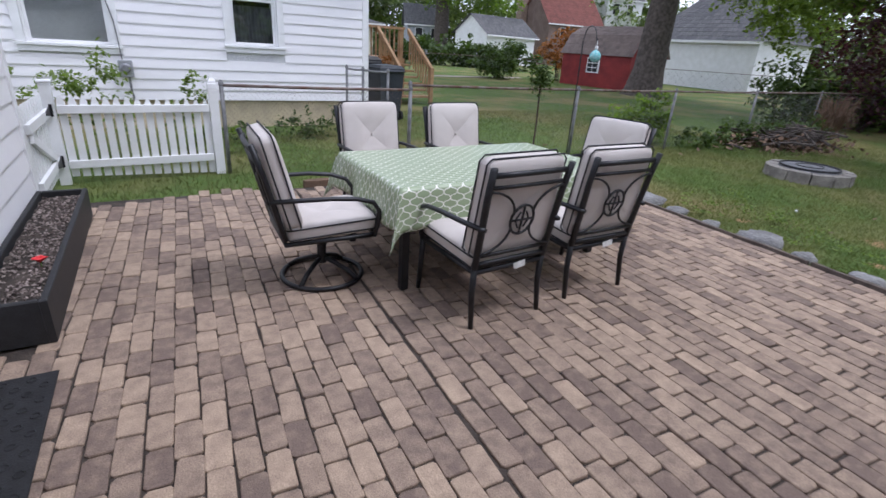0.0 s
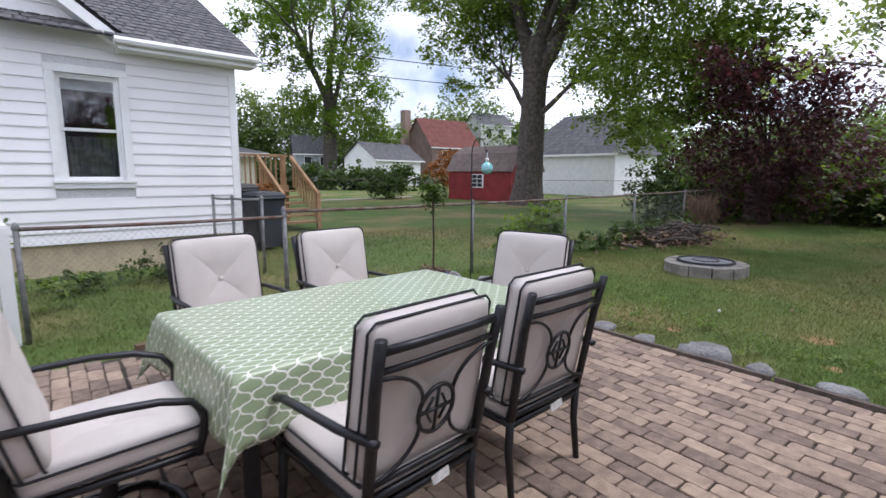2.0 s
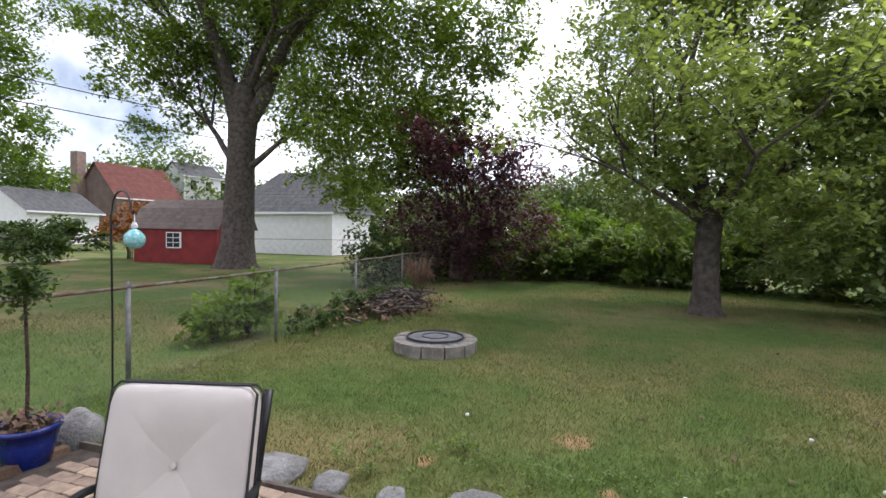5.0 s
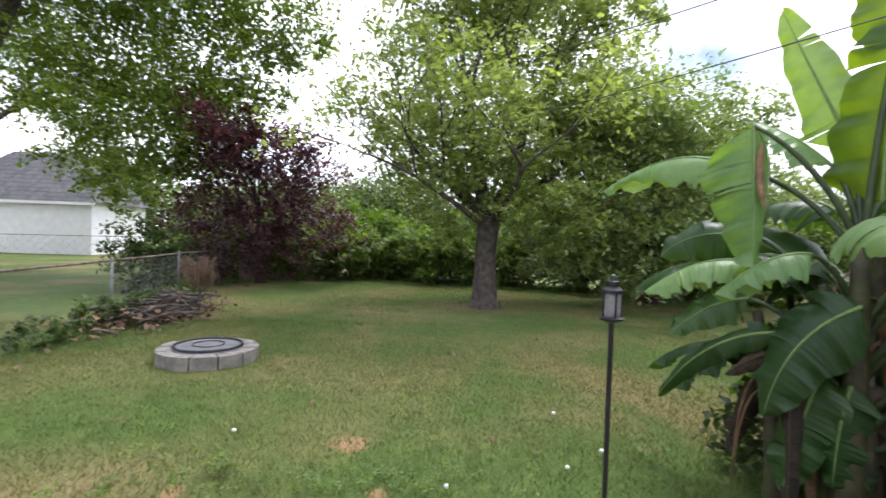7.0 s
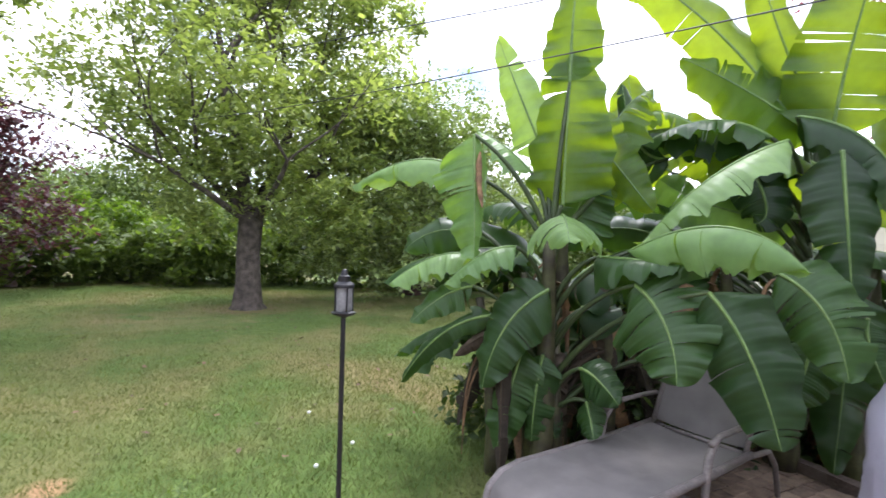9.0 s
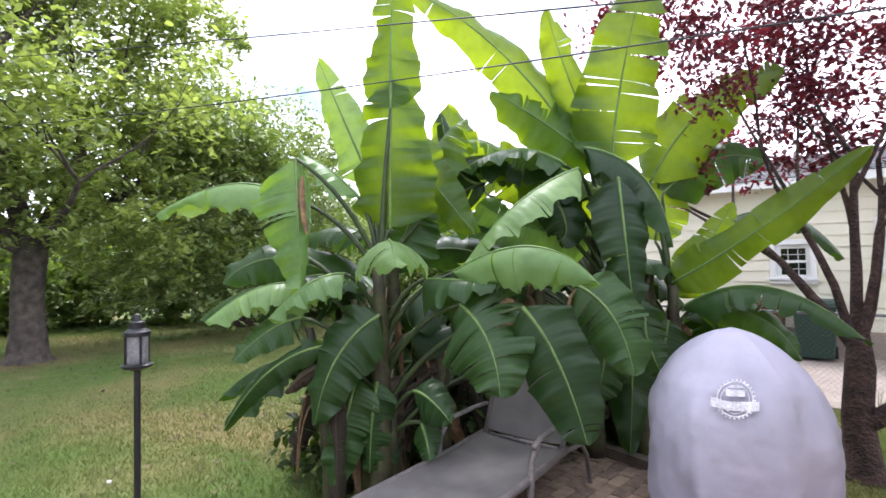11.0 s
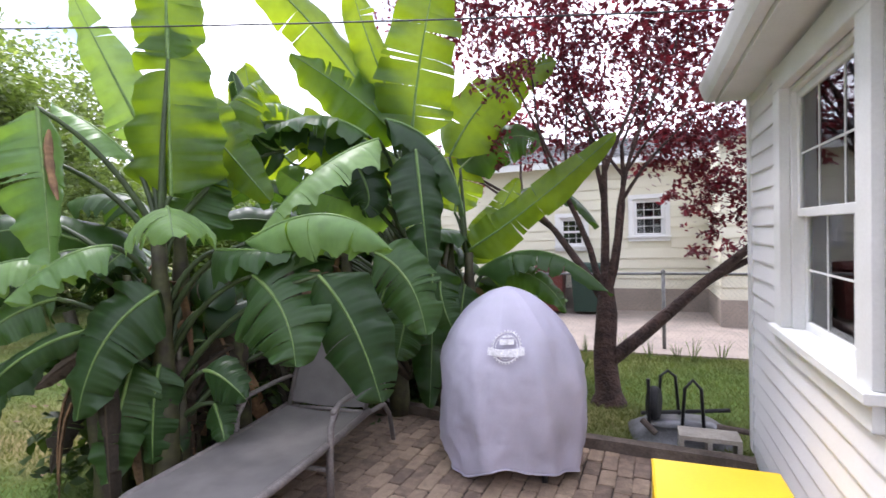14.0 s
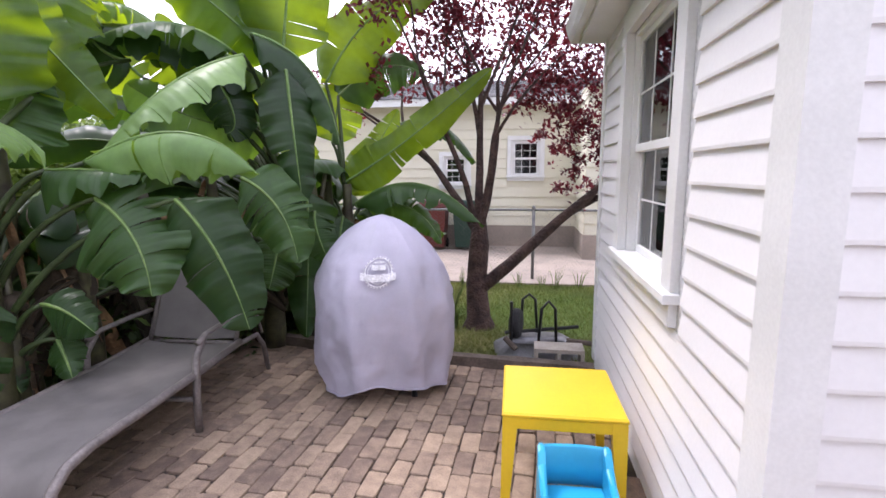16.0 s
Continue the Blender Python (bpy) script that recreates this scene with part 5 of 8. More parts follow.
def tablecloth():
    hl, hw, drop = 0.95, 0.555, 0.27
    us = sorted({round(v, 4) for v in [-hl - drop + i * 0.03 for i in range(int((2 * hl + 2 * drop) / 0.03) + 1)] + [hl + drop, -hl, hl]})
    ws = sorted({round(v, 4) for v in [-hw - drop + i * 0.03 for i in range(int((2 * hw + 2 * drop) / 0.03) + 1)] + [hw + drop, -hw, hw]})
    b, uvs = Build(), []
    for u in us:
        for v in ws:
            du, dv = max(abs(u) - hl, 0), max(abs(v) - hw, 0)
            x, y = max(-hl, min(hl, u)), max(-hw, min(hw, v))
            su, sv = math.copysign(1, u), math.copysign(1, v)
            lo, hi = min(du, dv), max(du, dv)
            z = 0.735 - hi - 0.42 * lo
            wave = 0.018 * math.sin((u if dv > du else v) * 13 + 1) * hi / drop
            x += su * ((0.012 if du > 0 else 0) + 0.10 * du + 0.30 * lo + (wave if du >= dv and du > 0 else 0))
            y += sv * ((0.012 if dv > 0 else 0) + 0.10 * dv + 0.30 * lo + (wave if dv > du else 0))
            b.v.append((x, y, z + 0.003 * noise.noise((u * 4, v * 4, 0)) if hi == 0 else z))
            uvs.append((u, v))
    nw = len(ws)
    for i in range(len(us) - 1):
        for j in range(nw - 1):
            b.f.append((i * nw + j, (i + 1) * nw + j, (i + 1) * nw + j + 1, i * nw + j + 1))
    me = b.mesh("tablecloth", cloth_material(), True)
    lay = me.uv_layers.new(name="UVMap")
    for lp in me.loops:
        lay.data[lp.index].uv = uvs[lp.vertex_index]
    ob = new("tablecloth", me)
    ob.matrix_basis = TBL
    sol = ob.modifiers.new("thickness", 'SOLIDIFY')
    sol.thickness, sol.offset = 0.002, 1.0
    return tagged(ob, "sage green tablecloth with cream trellis pattern", "tablecloth")


tablecloth()

# planter along the wall
pl = thing("planter_box", "long black planter box with soil and one red flower", "planter")
PX0, PX1, PYA, PYB, PH = -0.57, -0.22, 2.93, 5.1, 0.25
part("box", Build().box(PX0, PX0 + 0.035, PYA, PYB, 0, PH, bev=0.006).box(PX1 - 0.035, PX1, PYA, PYB, 0, PH, bev=0.006)
     .box(PX0 + 0.036, PX1 - 0.036, PYA, PYA + 0.035, 0, PH, bev=0.006).box(PX0 + 0.036, PX1 - 0.036, PYB - 0.035, PYB, 0, PH, bev=0.006), M["blackplastic"], pl)
sb, nr = Build(), random.Random(4)
for i in range(26):
    for j in range(6):
        sb.v.append((PX0 + 0.034 + j * (PX1 - PX0 - 0.068) / 5, PYA + 0.03 + i * (PYB - PYA - 0.06) / 25, 0.19 + nr.uniform(-0.012, 0.018)))
for i in range(25):
    for j in range(5):
        sb.f.append((i * 6 + j, i * 6 + j + 1, i * 6 + j + 7, i * 6 + j + 6))
part("soil", sb, M["soil"], pl)
chips = Build()
for i in range(900):
    x, y, s = nr.uniform(PX0 + 0.05, PX1 - 0.05), nr.uniform(PYA + 0.05, PYB - 0.05), nr.uniform(0.006, 0.016)
    chips.add([(-s, -s * 0.5, 0), (s, -s * 0.4, 0), (s * 0.8, s * 0.5, 0), (-s * 0.7, s * 0.5, 0), (0, 0, s * 0.8)], [(0, 1, 4), (1, 2, 4), (2, 3, 4), (3, 0, 4)],
              pose(x, y, 0.197 + nr.uniform(0, 0.012), nr.uniform(-30, 30), nr.uniform(-30, 30), nr.uniform(0, 360)))
part("mulch", chips, mat("pale_chips", (0.36, 0.30, 0.27), (0.07, 0.05, 0.045), 0.95, 30, 100, 0.2, rand='island'), pl)["kind"] = "stuff"
fl = thing("red_flower", "small red flower in the planter soil", "flower", m=pose(-0.33, 3.52, 0.2))
part("petals", Build().lathe([(0.004, 0.03), (0.03, 0.055), (0.036, 0.06), (0.02, 0.062), (0.006, 0.05)], 9, wob=lambda w, i, z: 1 + 0.25 * math.cos(w * 5)), M["flower"], fl)
part("stalk", Build().tube([(0, 0, -0.01), (0.004, 0, 0.05)], 0.004, 6), M["rib"], fl)

# doormat with cut-out pattern
mt = thing("doormat", "black rubber doormat with scroll cut-outs", "doormat", m=pose(-0.38, 2.18, 0.004))
part("mat", Build().box(-0.20, 0.20, -0.45, 0.45, 0, 0.012, bev=0.004), M["rubber"], mt)
kn = Build()
for i in range(7):
    for j in range(15):
        if (i + j) % 2:
            kn.ring((-0.16 + i * 0.053, -0.40 + j * 0.057, 0.0125), 0.017, 0.005, 10, 4)
part("scrolls", kn, M["rubber"], mt)["kind"] = "stuff"


# ---- patio edges: timber, stones, pot ----
def stone(name, label, x, y, z, sx, sy, sz, seed, group="stones edging the patio", material=None):
    r = random.Random(seed)
    b, nu, nv = Build(), 14, 8
    off = Vector((r.uniform(0, 50), r.uniform(0, 50), r.uniform(0, 50)))
    for j in range(nv + 1):
        v = -math.pi / 2 + math.pi * j / nv
        for i in range(nu):
            u = 2 * math.pi * i / nu
            d = Vector((math.cos(u) * math.cos(v), math.sin(u) * math.cos(v), math.sin(v)))
            d = Vector([math.copysign(abs(q) ** 0.8, q) for q in d])
            k = 1 + 0.28 * noise.noise(d * 1.4 + off) + 0.09 * noise.noise(d * 4 + off)
            b.v.append((d.x * sx * k, d.y * sy * k, d.z * sz * k))
    for j in range(nv):
        for i in range(nu):
            q = (i + 1) % nu
            b.f.append((j * nu + i, j * nu + q, (j + 1) * nu + q, (j + 1) * nu + i))
    o = single(name, b, material or M["stone"], label, "stone", group, smooth=True)
    o.matrix_basis = pose(x, y, z, 0, 0, r.uniform(0, 360))
    return o


rr = random.Random(8)
yy = 0.1
i = 0
while yy < 5.2:
    s = rr.choice((0.12, 0.19, 0.27, 0.15, 0.22))
    stone("edging_stone", "rough grey fieldstone along the patio edge", patio_right(yy) + 0.24 + rr.uniform(-0.03, 0.06), yy, GZ + 0.02, s, s * 0.75, s * rr.uniform(0.32, 0.5), 50 + i)
    yy += s * 2 + rr.uniform(0.02, 0.25)
    i += 1
for x, y, s, sd in ((5.42, 5.72, 0.22, 3), (5.85, 5.5, 0.16, 4), (5.2, 6.0, 0.18, 5)):
    stone("corner_stone", "large grey fieldstone beside the blue pot", x, y, GZ + s * 0.35, s, s * 0.85, s * 0.75, sd)


def timber(label, a, b, w=0.07, h=0.09, z=-0.05, material=None):
    a, b = Vector(a), Vector(b)
    d = b - a
    m = pose(a.x, a.y, z, 0, 0, math.degrees(math.atan2(d.y, d.x)))
    bb, L = Build(), d.length
    n = 10
    rq = random.Random(int(a.x * 100))
    vs, fs = [], []
    for i in range(n + 1):
        o = [rq.uniform(-0.006, 0.006) for _ in range(4)]
        vs += [(L * i / n, -w / 2 + o[0], 0), (L * i / n, w / 2 + o[1], 0), (L * i / n, w / 2 - 0.008 + o[1], h + o[2]), (L * i / n, -w / 2 + 0.008 + o[0], h + o[3])]
    for i in range(n):
        for k in range(4):
            fs.append((i * 4 + k, i * 4 + (k + 1) % 4, i * 4 + 4 + (k + 1) % 4, i * 4 + 4 + k))
    fs += [(3, 2, 1, 0), tuple(n * 4 + k for k in range(4))]
    bb.add(vs, fs, m)
    return single("edging_timber", bb, material or M["timber"], label, "timber", "timbers edging the patio")


for a, b in ((-2.2, -0.2), (-0.17, 1.9), (1.93, 3.9), (3.93, 5.5)):
    timber("weathered dark timber edging the patio", (patio_right(a) + 0.05, a, 0), (patio_right(b) + 0.05, b, 0), 0.06, 0.07)
timber("weathered timber edging the patio by the plum tree", (1.90, -2.47, 0), (3.35, -2.60, 0), 0.11, 0.13)
timber("weathered timber edging the patio by the lounger", (3.38, -2.61, 0), (4.85, -2.86, 0), 0.11, 0.13)
timber("loose timber at the patio's lawn side", (1.75, 5.62, 0), (3.1, 5.72, 0), 0.09, 0.09, material=M["dry"])
timber("loose timber at the patio's lawn side", (4.45, 5.55, 0), (5.2, 5.5, 0), 0.09, 0.09, material=M["dry"])

pot = thing("blue_pot", "glazed cobalt blue pot with a clipped topiary plant", "planter", m=pose(4.99, 5.58, GZ))
part("pot", Build().lathe([(0.11, 0), (0.13, 0.01), (0.17, 0.2), (0.195, 0.29), (0.205, 0.29), (0.205, 0.325), (0.185, 0.325), (0.18, 0.28), (0.02, 0.27)], 28), M["bluepot"], pot, smooth=True)
part("soil", Build().lathe([(0.178, 0.27), (0.17, 0.30), (0.0, 0.31)], 16), M["soil"], pot)
part("stem", Build().tube([(0, 0, 0.28), (0.01, 0, 0.7), (0.0, 0.01, 1.25)], [0.014, 0.012, 0.01], 7), M["bark_d"], pot)
nr2 = np.random.default_rng(6)
q = nr2.normal(0, 1, (700, 3)) * np.array([0.07, 0.07, 0.09]) + np.array([0, 0, 1.3])
part("leaf_ball", leaf_mesh("leaf_ball", q, nr2.uniform(0.02, 0.04, 700), M["leaf_d"], nr2), None, pot)["kind"] = "stuff"
q = nr2.normal(0, 1, (260, 3)) * np.array([0.09, 0.09, 0.025]) + np.array([0, 0, 0.34])
part("dry_leaves", leaf_mesh("dry_leaves", q, nr2.uniform(0.02, 0.045, 260), M["dry"], nr2), None, pot)

# shepherd's hook with glass globe
hk = thing("shepherd_hook", "tall black garden hook on the lawn", "garden hook", m=pose(5.54, 5.47, GZ))
part("pole", Build().tube([(0, 0, -0.02), (0.0, 0, 1.0), (-0.01, 0, 1.8)], 0.008, 8), M["black"], hk)
part("crook", Build().tube([(-0.01, 0, 1.8)] + [(-0.08 + 0.08 * math.cos(a), -0.19 + 0.19 * math.cos(a), 1.84 + 0.14 * math.sin(a)) for a in (i * math.pi / 10 for i in range(11))] + [(-0.16, -0.40, 1.80), (-0.165, -0.42, 1.83)], 0.007, 8), M["black"], hk)
gl = thing("hanging_globe", "turquoise glass globe feeder hanging from the hook", "bird feeder", m=pose(5.375, 5.05, GZ))
part("globe", Build().lathe([(0.008, 1.548), (0.04, 1.556), (0.066, 1.582), (0.074, 1.615), (0.066, 1.648), (0.042, 1.675), (0.018, 1.69), (0.014, 1.705)], 20), M["globe"], gl, smooth=True)
part("hanger", Build().tube([(0, 0, 1.69), (0, 0, 1.80)], 0.004, 6).lathe([(0.02, 1.70), (0.022, 1.72), (0.012, 1.74)], 10), M["tag"], gl)

# stake lantern
la = thing("stake_lantern", "black garden lantern on a tall stake", "garden lantern", m=pose(5.06, 0.58, GZ))
part("stake", Build().tube([(0, 0, -0.02), (0, 0, 1.32)], 0.013, 8), M["black"], la)
part("tray", Build().lathe([(0.015, 1.30), (0.055, 1.315), (0.06, 1.325), (0.05, 1.33)], 16), M["black"], la)
part("glass", Build().lathe([(0.037, 1.33), (0.04, 1.34), (0.04, 1.44), (0.036, 1.45)], 16), M["galv"], la)
for i in range(4):
    a = i * math.pi / 2
    part("cage_bar", Build().tube([(0.043 * math.cos(a), 0.043 * math.sin(a), 1.33), (0.043 * math.cos(a), 0.043 * math.sin(a), 1.45)], 0.005, 5), M["black"], la)
part("cap", Build().lathe([(0.05, 1.445), (0.05, 1.46), (0.03, 1.475), (0.03, 1.50), (0.018, 1.505), (0.012, 1.53), (0.002, 1.535)], 14), M["black"], la)

# fire pit
fp = thing("fire_pit", "round stone-block fire pit with a dark metal lid", "fire pit", m=pose(9.42, 4.03, GZ) @ Matrix.Diagonal((0.96, 0.96, 1.35, 1)))
for row in range(1):
    for i in range(12):
        a0, a1 = (i + row * 0.5) * math.pi / 6 + 0.02, (i + 1 + row * 0.5) * math.pi / 6 - 0.02
        vs = []
        jit = random.Random(i + row * 20).uniform(-0.012, 0.012)
        for z in (-0.02, 0.125 + jit * 0.4):
            for r in (0.42, 0.64 + jit):
                for a in (a0, (a0 + a1) / 2, a1):
                    vs.append((r * math.cos(a), r * math.sin(a), z))
        part("block", Build().add(vs, [(0, 1, 4, 3), (1, 2, 5, 4), (6, 9, 10, 7), (7, 10, 11, 8), (3, 4, 10, 9), (4, 5, 11, 10), (0, 6, 7, 1), (1, 7, 8, 2), (0, 3, 9, 6), (2, 8, 11, 5)]), M["pitstone"], fp)
lid = part("lid", Build().lathe([(0.45, 0.12), (0.45, 0.132), (0.40, 0.142), (0.39, 0.138), (0.2, 0.15), (0.0, 0.155)], 32), M["tin"], fp)
part("lid_mesh", Build().ring((0, 0, 0.145), 0.43, 0.014, 32, 6).ring((0, 0, 0.152), 0.2, 0.008, 24, 5), M["black"], fp)

# brush pile, dry grass clump, low plants by the fence
bp = thing("brush_pile", "heap of cut branches and brown leaves by the fence", "brush pile", m=pose(12.6, 6.1, GZ))
br = random.Random(15)
for i in range(70):
    a, L = br.uniform(0, 6.28), br.uniform(0.5, 1.3)
    x, y, z = br.gauss(0, 0.65), br.gauss(0, 0.3), br.uniform(0.03, 0.4)
    dx_, dy_, dz_ = math.cos(a) * L, math.sin(a) * L, br.uniform(-0.1, 0.35)
    part("stick", Build().tube([(x - dx_ / 2, y - dy_ / 2, max(0.02, z - dz_ / 2)), (x, y, z + br.uniform(-0.03, 0.05)), (x + dx_ / 2, y + dy_ / 2, max(0.02, z + dz_ / 2))], [0.03, 0.024, 0.012], 5), M["bark"], bp)
q = nr2.normal(0, 1, (1500, 3)) * np.array([0.85, 0.4, 0.14])
q[:, 2] = np.abs(q[:, 2])
part("dead_leaves", leaf_mesh("dead_leaves", q, nr2.uniform(0.04, 0.09, 1500), M["dry"], nr2), None, bp)
cl = thing("dry_grass_clump", "clump of dry brown ornamental grass", "plant", m=pose(15.4, 6.5, GZ))
bl = Build()
for i in range(260):
    a, r = br.uniform(0, 6.28), br.uniform(0.2, 0.55)
    bl.tube(bez((math.cos(a) * 0.12, math.sin(a) * 0.12, 0), (math.cos(a) * r * 0.6, math.sin(a) * r * 0.6, br.uniform(0.8, 1.2)), (math.cos(a) * r, math.sin(a) * r, br.uniform(0.15, 1.1)), 5), [0.012, 0.011, 0.01, 0.007, 0.003], 3, cap=False)
part("blade_growth", bl, M["dry"], cl)["kind"] = "stuff"
shrub("weedy_plants", "low weedy green plants along the patio stones", (5.75, 2.2, GZ), [(0.15 * (i % 3), i * 0.34 - 1.2, 0.14, 0.32, 0.28, br.uniform(0.10, 0.22)) for i in range(8)], M["leaf"], 1500, 0.020, 61, category="plants", stems=False)
shrub("weedy_plants", "green garden plants behind the picket fence", (-0.2, 7.6, GZ), [(-0.9, 0, 0.6, 0.4, 0.3, 0.55), (-0.1, 0.1, 0.7, 0.45, 0.3, 0.6), (1.0, 0.2, 0.45, 0.25, 0.2, 0.7), (1.6, 0.1, 0.3, 0.25, 0.2, 0.3)], M["leaf"], 2600, 0.045, 62, category="plants", stems=False)
shrub("weedy_plants", "low weeds along the white house's foundation", (2.4, 8.6, GZ), [(-0.8, 0, 0.15, 0.4, 0.3, 0.2), (0.2, 0.2, 0.2, 0.5, 0.3, 0.25), (0.9, 0.3, 0.25, 0.3, 0.2, 0.3)], M["leaf_d"], 1600, 0.04, 63, category="plants", stems=False)
shrub("weedy_plants", "brown and green weeds between fence and brush", (11.0, 6.4, GZ), [(i * 0.7 - 1, 0, 0.25, 0.5, 0.35, 0.3) for i in range(7)], M["leaf_d"], 3500, 0.055, 64, category="plants", stems=False)


# ---- banana plants ----
UP, CAM = Vector((0, 0, 1)), Vector((-0.5, 0.84, 0.2))
leaf_seed = [0]


def banana_plant(label, stems, crown):
    p = thing("banana_plant", label, "banana plant", "banana plants behind the lounger")
    p["crown"] = crown
    for (x, y), h, r, lean in stems:
        b = Build()
        pts = [(x + lean[0] * t * t, y + lean[1] * t * t, GZ - 0.02 + h * t) for t in (i / 8 for i in range(9))]
        b.tube(pts, [r * (1.1 - 0.6 * i / 8) + 0.006 * math.sin(i * 2.4) for i in range(9)], 10)
        st = part("pseudostem", b, M["stem"], p, smooth=True)
        rs = random.Random(int(x * 100) + int(h * 10))
        for k in range(2):
            a, z = rs.uniform(-1.5, 1.5), rs.uniform(0.5, 0.9) * h
            f = Build()
            q = bez((x + math.cos(a) * r, y + math.sin(a) * r, z), (x + math.cos(a) * (r + 0.16), y + math.sin(a) * (r + 0.16), z + 0.02), (x + math.cos(a) * (r + 0.18), y + math.sin(a) * (r + 0.18), max(0.05, z - rs.uniform(0.5, 0.9))), 7)
            f.tube(q, [0.02, 0.026, 0.03, 0.034, 0.03, 0.02, 0.008], 5, flat=0.25)
            part("dead_leaf", f, M["drybanana"], st)
    return p


def banana_leaf(plant, base, ctrl, tip, width, normal=UP, fold=20, tears=None, colour=None, fold_left=None):
    """A torn banana blade along an arching midrib; fold: degrees by which its halves hang from the rib."""
    leaf_seed[0] += 1
    r = random.Random(leaf_seed[0] * 7)
    n = 61
    pts = bez(base, ctrl, tip, n)
    T = [(pts[min(i + 1, n - 1)] - pts[max(i - 1, 0)]).normalized() for i in range(n)]
    side_of, up_of = [], []
    for t in T:
        s = t.cross(normal)
        s = s.normalized() if s.length > 0.15 else (side_of[-1] if side_of else t.cross(UP).normalized())
        if side_of and s.dot(side_of[-1]) < 0:
            s = -s
        side_of.append(s)
        u = s.cross(t).normalized()
        up_of.append(u if u.dot(normal) >= 0 else -u)
    blunt = r.choice((1.7, 2.1, 2.6, 3.4))
    prof = lambda q: (min(1.0, (q / 0.14)) ** 0.6) * (max(0.0, 1 - q ** blunt) ** 0.5) * (1.0 - 0.16 * q) * (1 + 0.05 * math.sin(q * 17 + leaf_seed[0]))
    ph = r.uniform(0, 6.28)
    b = Build()
    for sd in (1, -1):
        cuts = [1] + sorted(r.sample(range(8, n - 4, 2), tears if tears is not None else r.choice((1, 2, 3, 4, 6, 8)))) + [n - 1]
        for c0, c1 in zip(cuts, cuts[1:]):
            sag = radians((fold if sd > 0 or fold_left is None else fold_left) + r.uniform(-10, 14))
            shift = r.uniform(-0.03, 0.03)
            rows = []
            for i in range(c0, c1 + 1):
                q = i / (n - 1)
                w = max(0.01, prof(q) * width * 0.64 * (1 + 0.03 * math.sin(i * 0.31 + ph) * math.sin(i * 0.17 + sd) + r.uniform(-0.008, 0.004)))
                end = 0.02 * r.random() * width if (i == c0 and c0 > 1) else (-0.010 * width if (i == c1 and c1 < n - 1) else 0.0)
                row = []
                for k in range(5):
                    e = k / 4
                    ang = sag * (0.35 + 0.9 * e)
                    rip = (0.034 * math.sin(i * 0.45 + sd * 2 + ph) + 0.018 * math.sin(i * 0.83 + ph * 2)) * e * e * width / 0.5 + 0.0032 * math.sin(i * 2 * math.pi / 3) * min(1.0, 2.5 * e)
                    p = pts[i] + side_of[i] * (sd * w * e * math.cos(ang)) - up_of[i] * (w * e * math.sin(ang)) + up_of[i] * (rip + shift * e) + T[i] * (end * e + w * 0.10 * e * e)
                    p = p - UP * (0.10 * w * e * e)
                    row.append(p)
                rows.append(row)
            vs = [p for row in rows for p in row]
            fs = []
            for i in range(len(rows) - 1):
                for k in range(4):
                    q4 = (i * 5 + k, (i + 1) * 5 + k, (i + 1) * 5 + k + 1, i * 5 + k + 1)
                    fs.append(q4 if sd > 0 else q4[::-1])
            b.add(vs, fs)
    # rising blades get the colour brightened for backlight, others the shade-darkened one
    backlit = Vector(tip).z > Vector(base).z + 0.3
    lf = part("leaf", b, colour or M["banana" if backlit else "banana_m"], plant, "" if not backlit else "upright leaf in the brightened backlit colour", smooth=True)
    crown = Vector(plant["crown"])
    b0 = Vector(base)
    flat = Vector((b0.x - crown.x, b0.y - crown.y, 0))
    start = Vector((crown.x, crown.y, min(crown.z, max(0.35, b0.z - 0.25 - 0.5 * flat.length)))) if flat.length < 1.3 else b0 - flat.normalized() * 0.9 - UP * 0.5
    dry = colour == M["deadleaf_shade"]
    part("midrib", Build().tube(pts, [0.013 * (1 - 0.85 * i / (n - 1)) for i in range(n)], 6), colour if dry else M["rib"], lf, "" if dry else "pale green midrib", smooth=True)
    part("petiole", Build().tube(bez(start, (start + b0) / 2 + UP * (0.1 + 0.12 * flat.length) - flat * 0.12, b0, 9), [0.024, 0.022, 0.021, 0.019, 0.018, 0.017, 0.015, 0.014, 0.013], 6), colour if dry else M["petiole"], lf, smooth=True)
    return lf


plant_a = banana_plant("tall banana plant with broad torn leaves", [((5.30, -0.95), 1.75, 0.085, (0.05, -0.05)), ((5.48, -1.25), 1.9, 0.08, (0.1, -0.1)), ((5.22, -1.5), 1.5, 0.07, (0.0, 0.1)), ((5.65, -0.8), 1.3, 0.06, (0.1, 0.1))], (5.36, -1.02, 1.62))
plant_b = banana_plant("tall banana plant with upright leaves behind the lounger", [((4.62, -2.75), 2.0, 0.09, (-0.1, 0.05)), ((4.95, -2.55), 1.7, 0.08, (0.0, 0.1)), ((5.2, -2.1), 1.5, 0.08, (0, 0.1)), ((4.3, -3.0), 1.8, 0.08, (0.05, 0))], (4.48, -2.68, 1.95))
plant_c = banana_plant("banana plant with arching leaves beside the plum tree", [((4.12, -3.35), 1.5, 0.08, (0, 0)), ((4.4, -3.5), 1.7, 0.08, (-0.05, 0.05))], (4.15, -3.36, 1.4))
# blade colours here are picked by how lit or shaded each leaf looks
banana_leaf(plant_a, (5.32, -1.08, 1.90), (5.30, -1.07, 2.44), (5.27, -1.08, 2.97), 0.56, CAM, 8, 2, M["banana"])
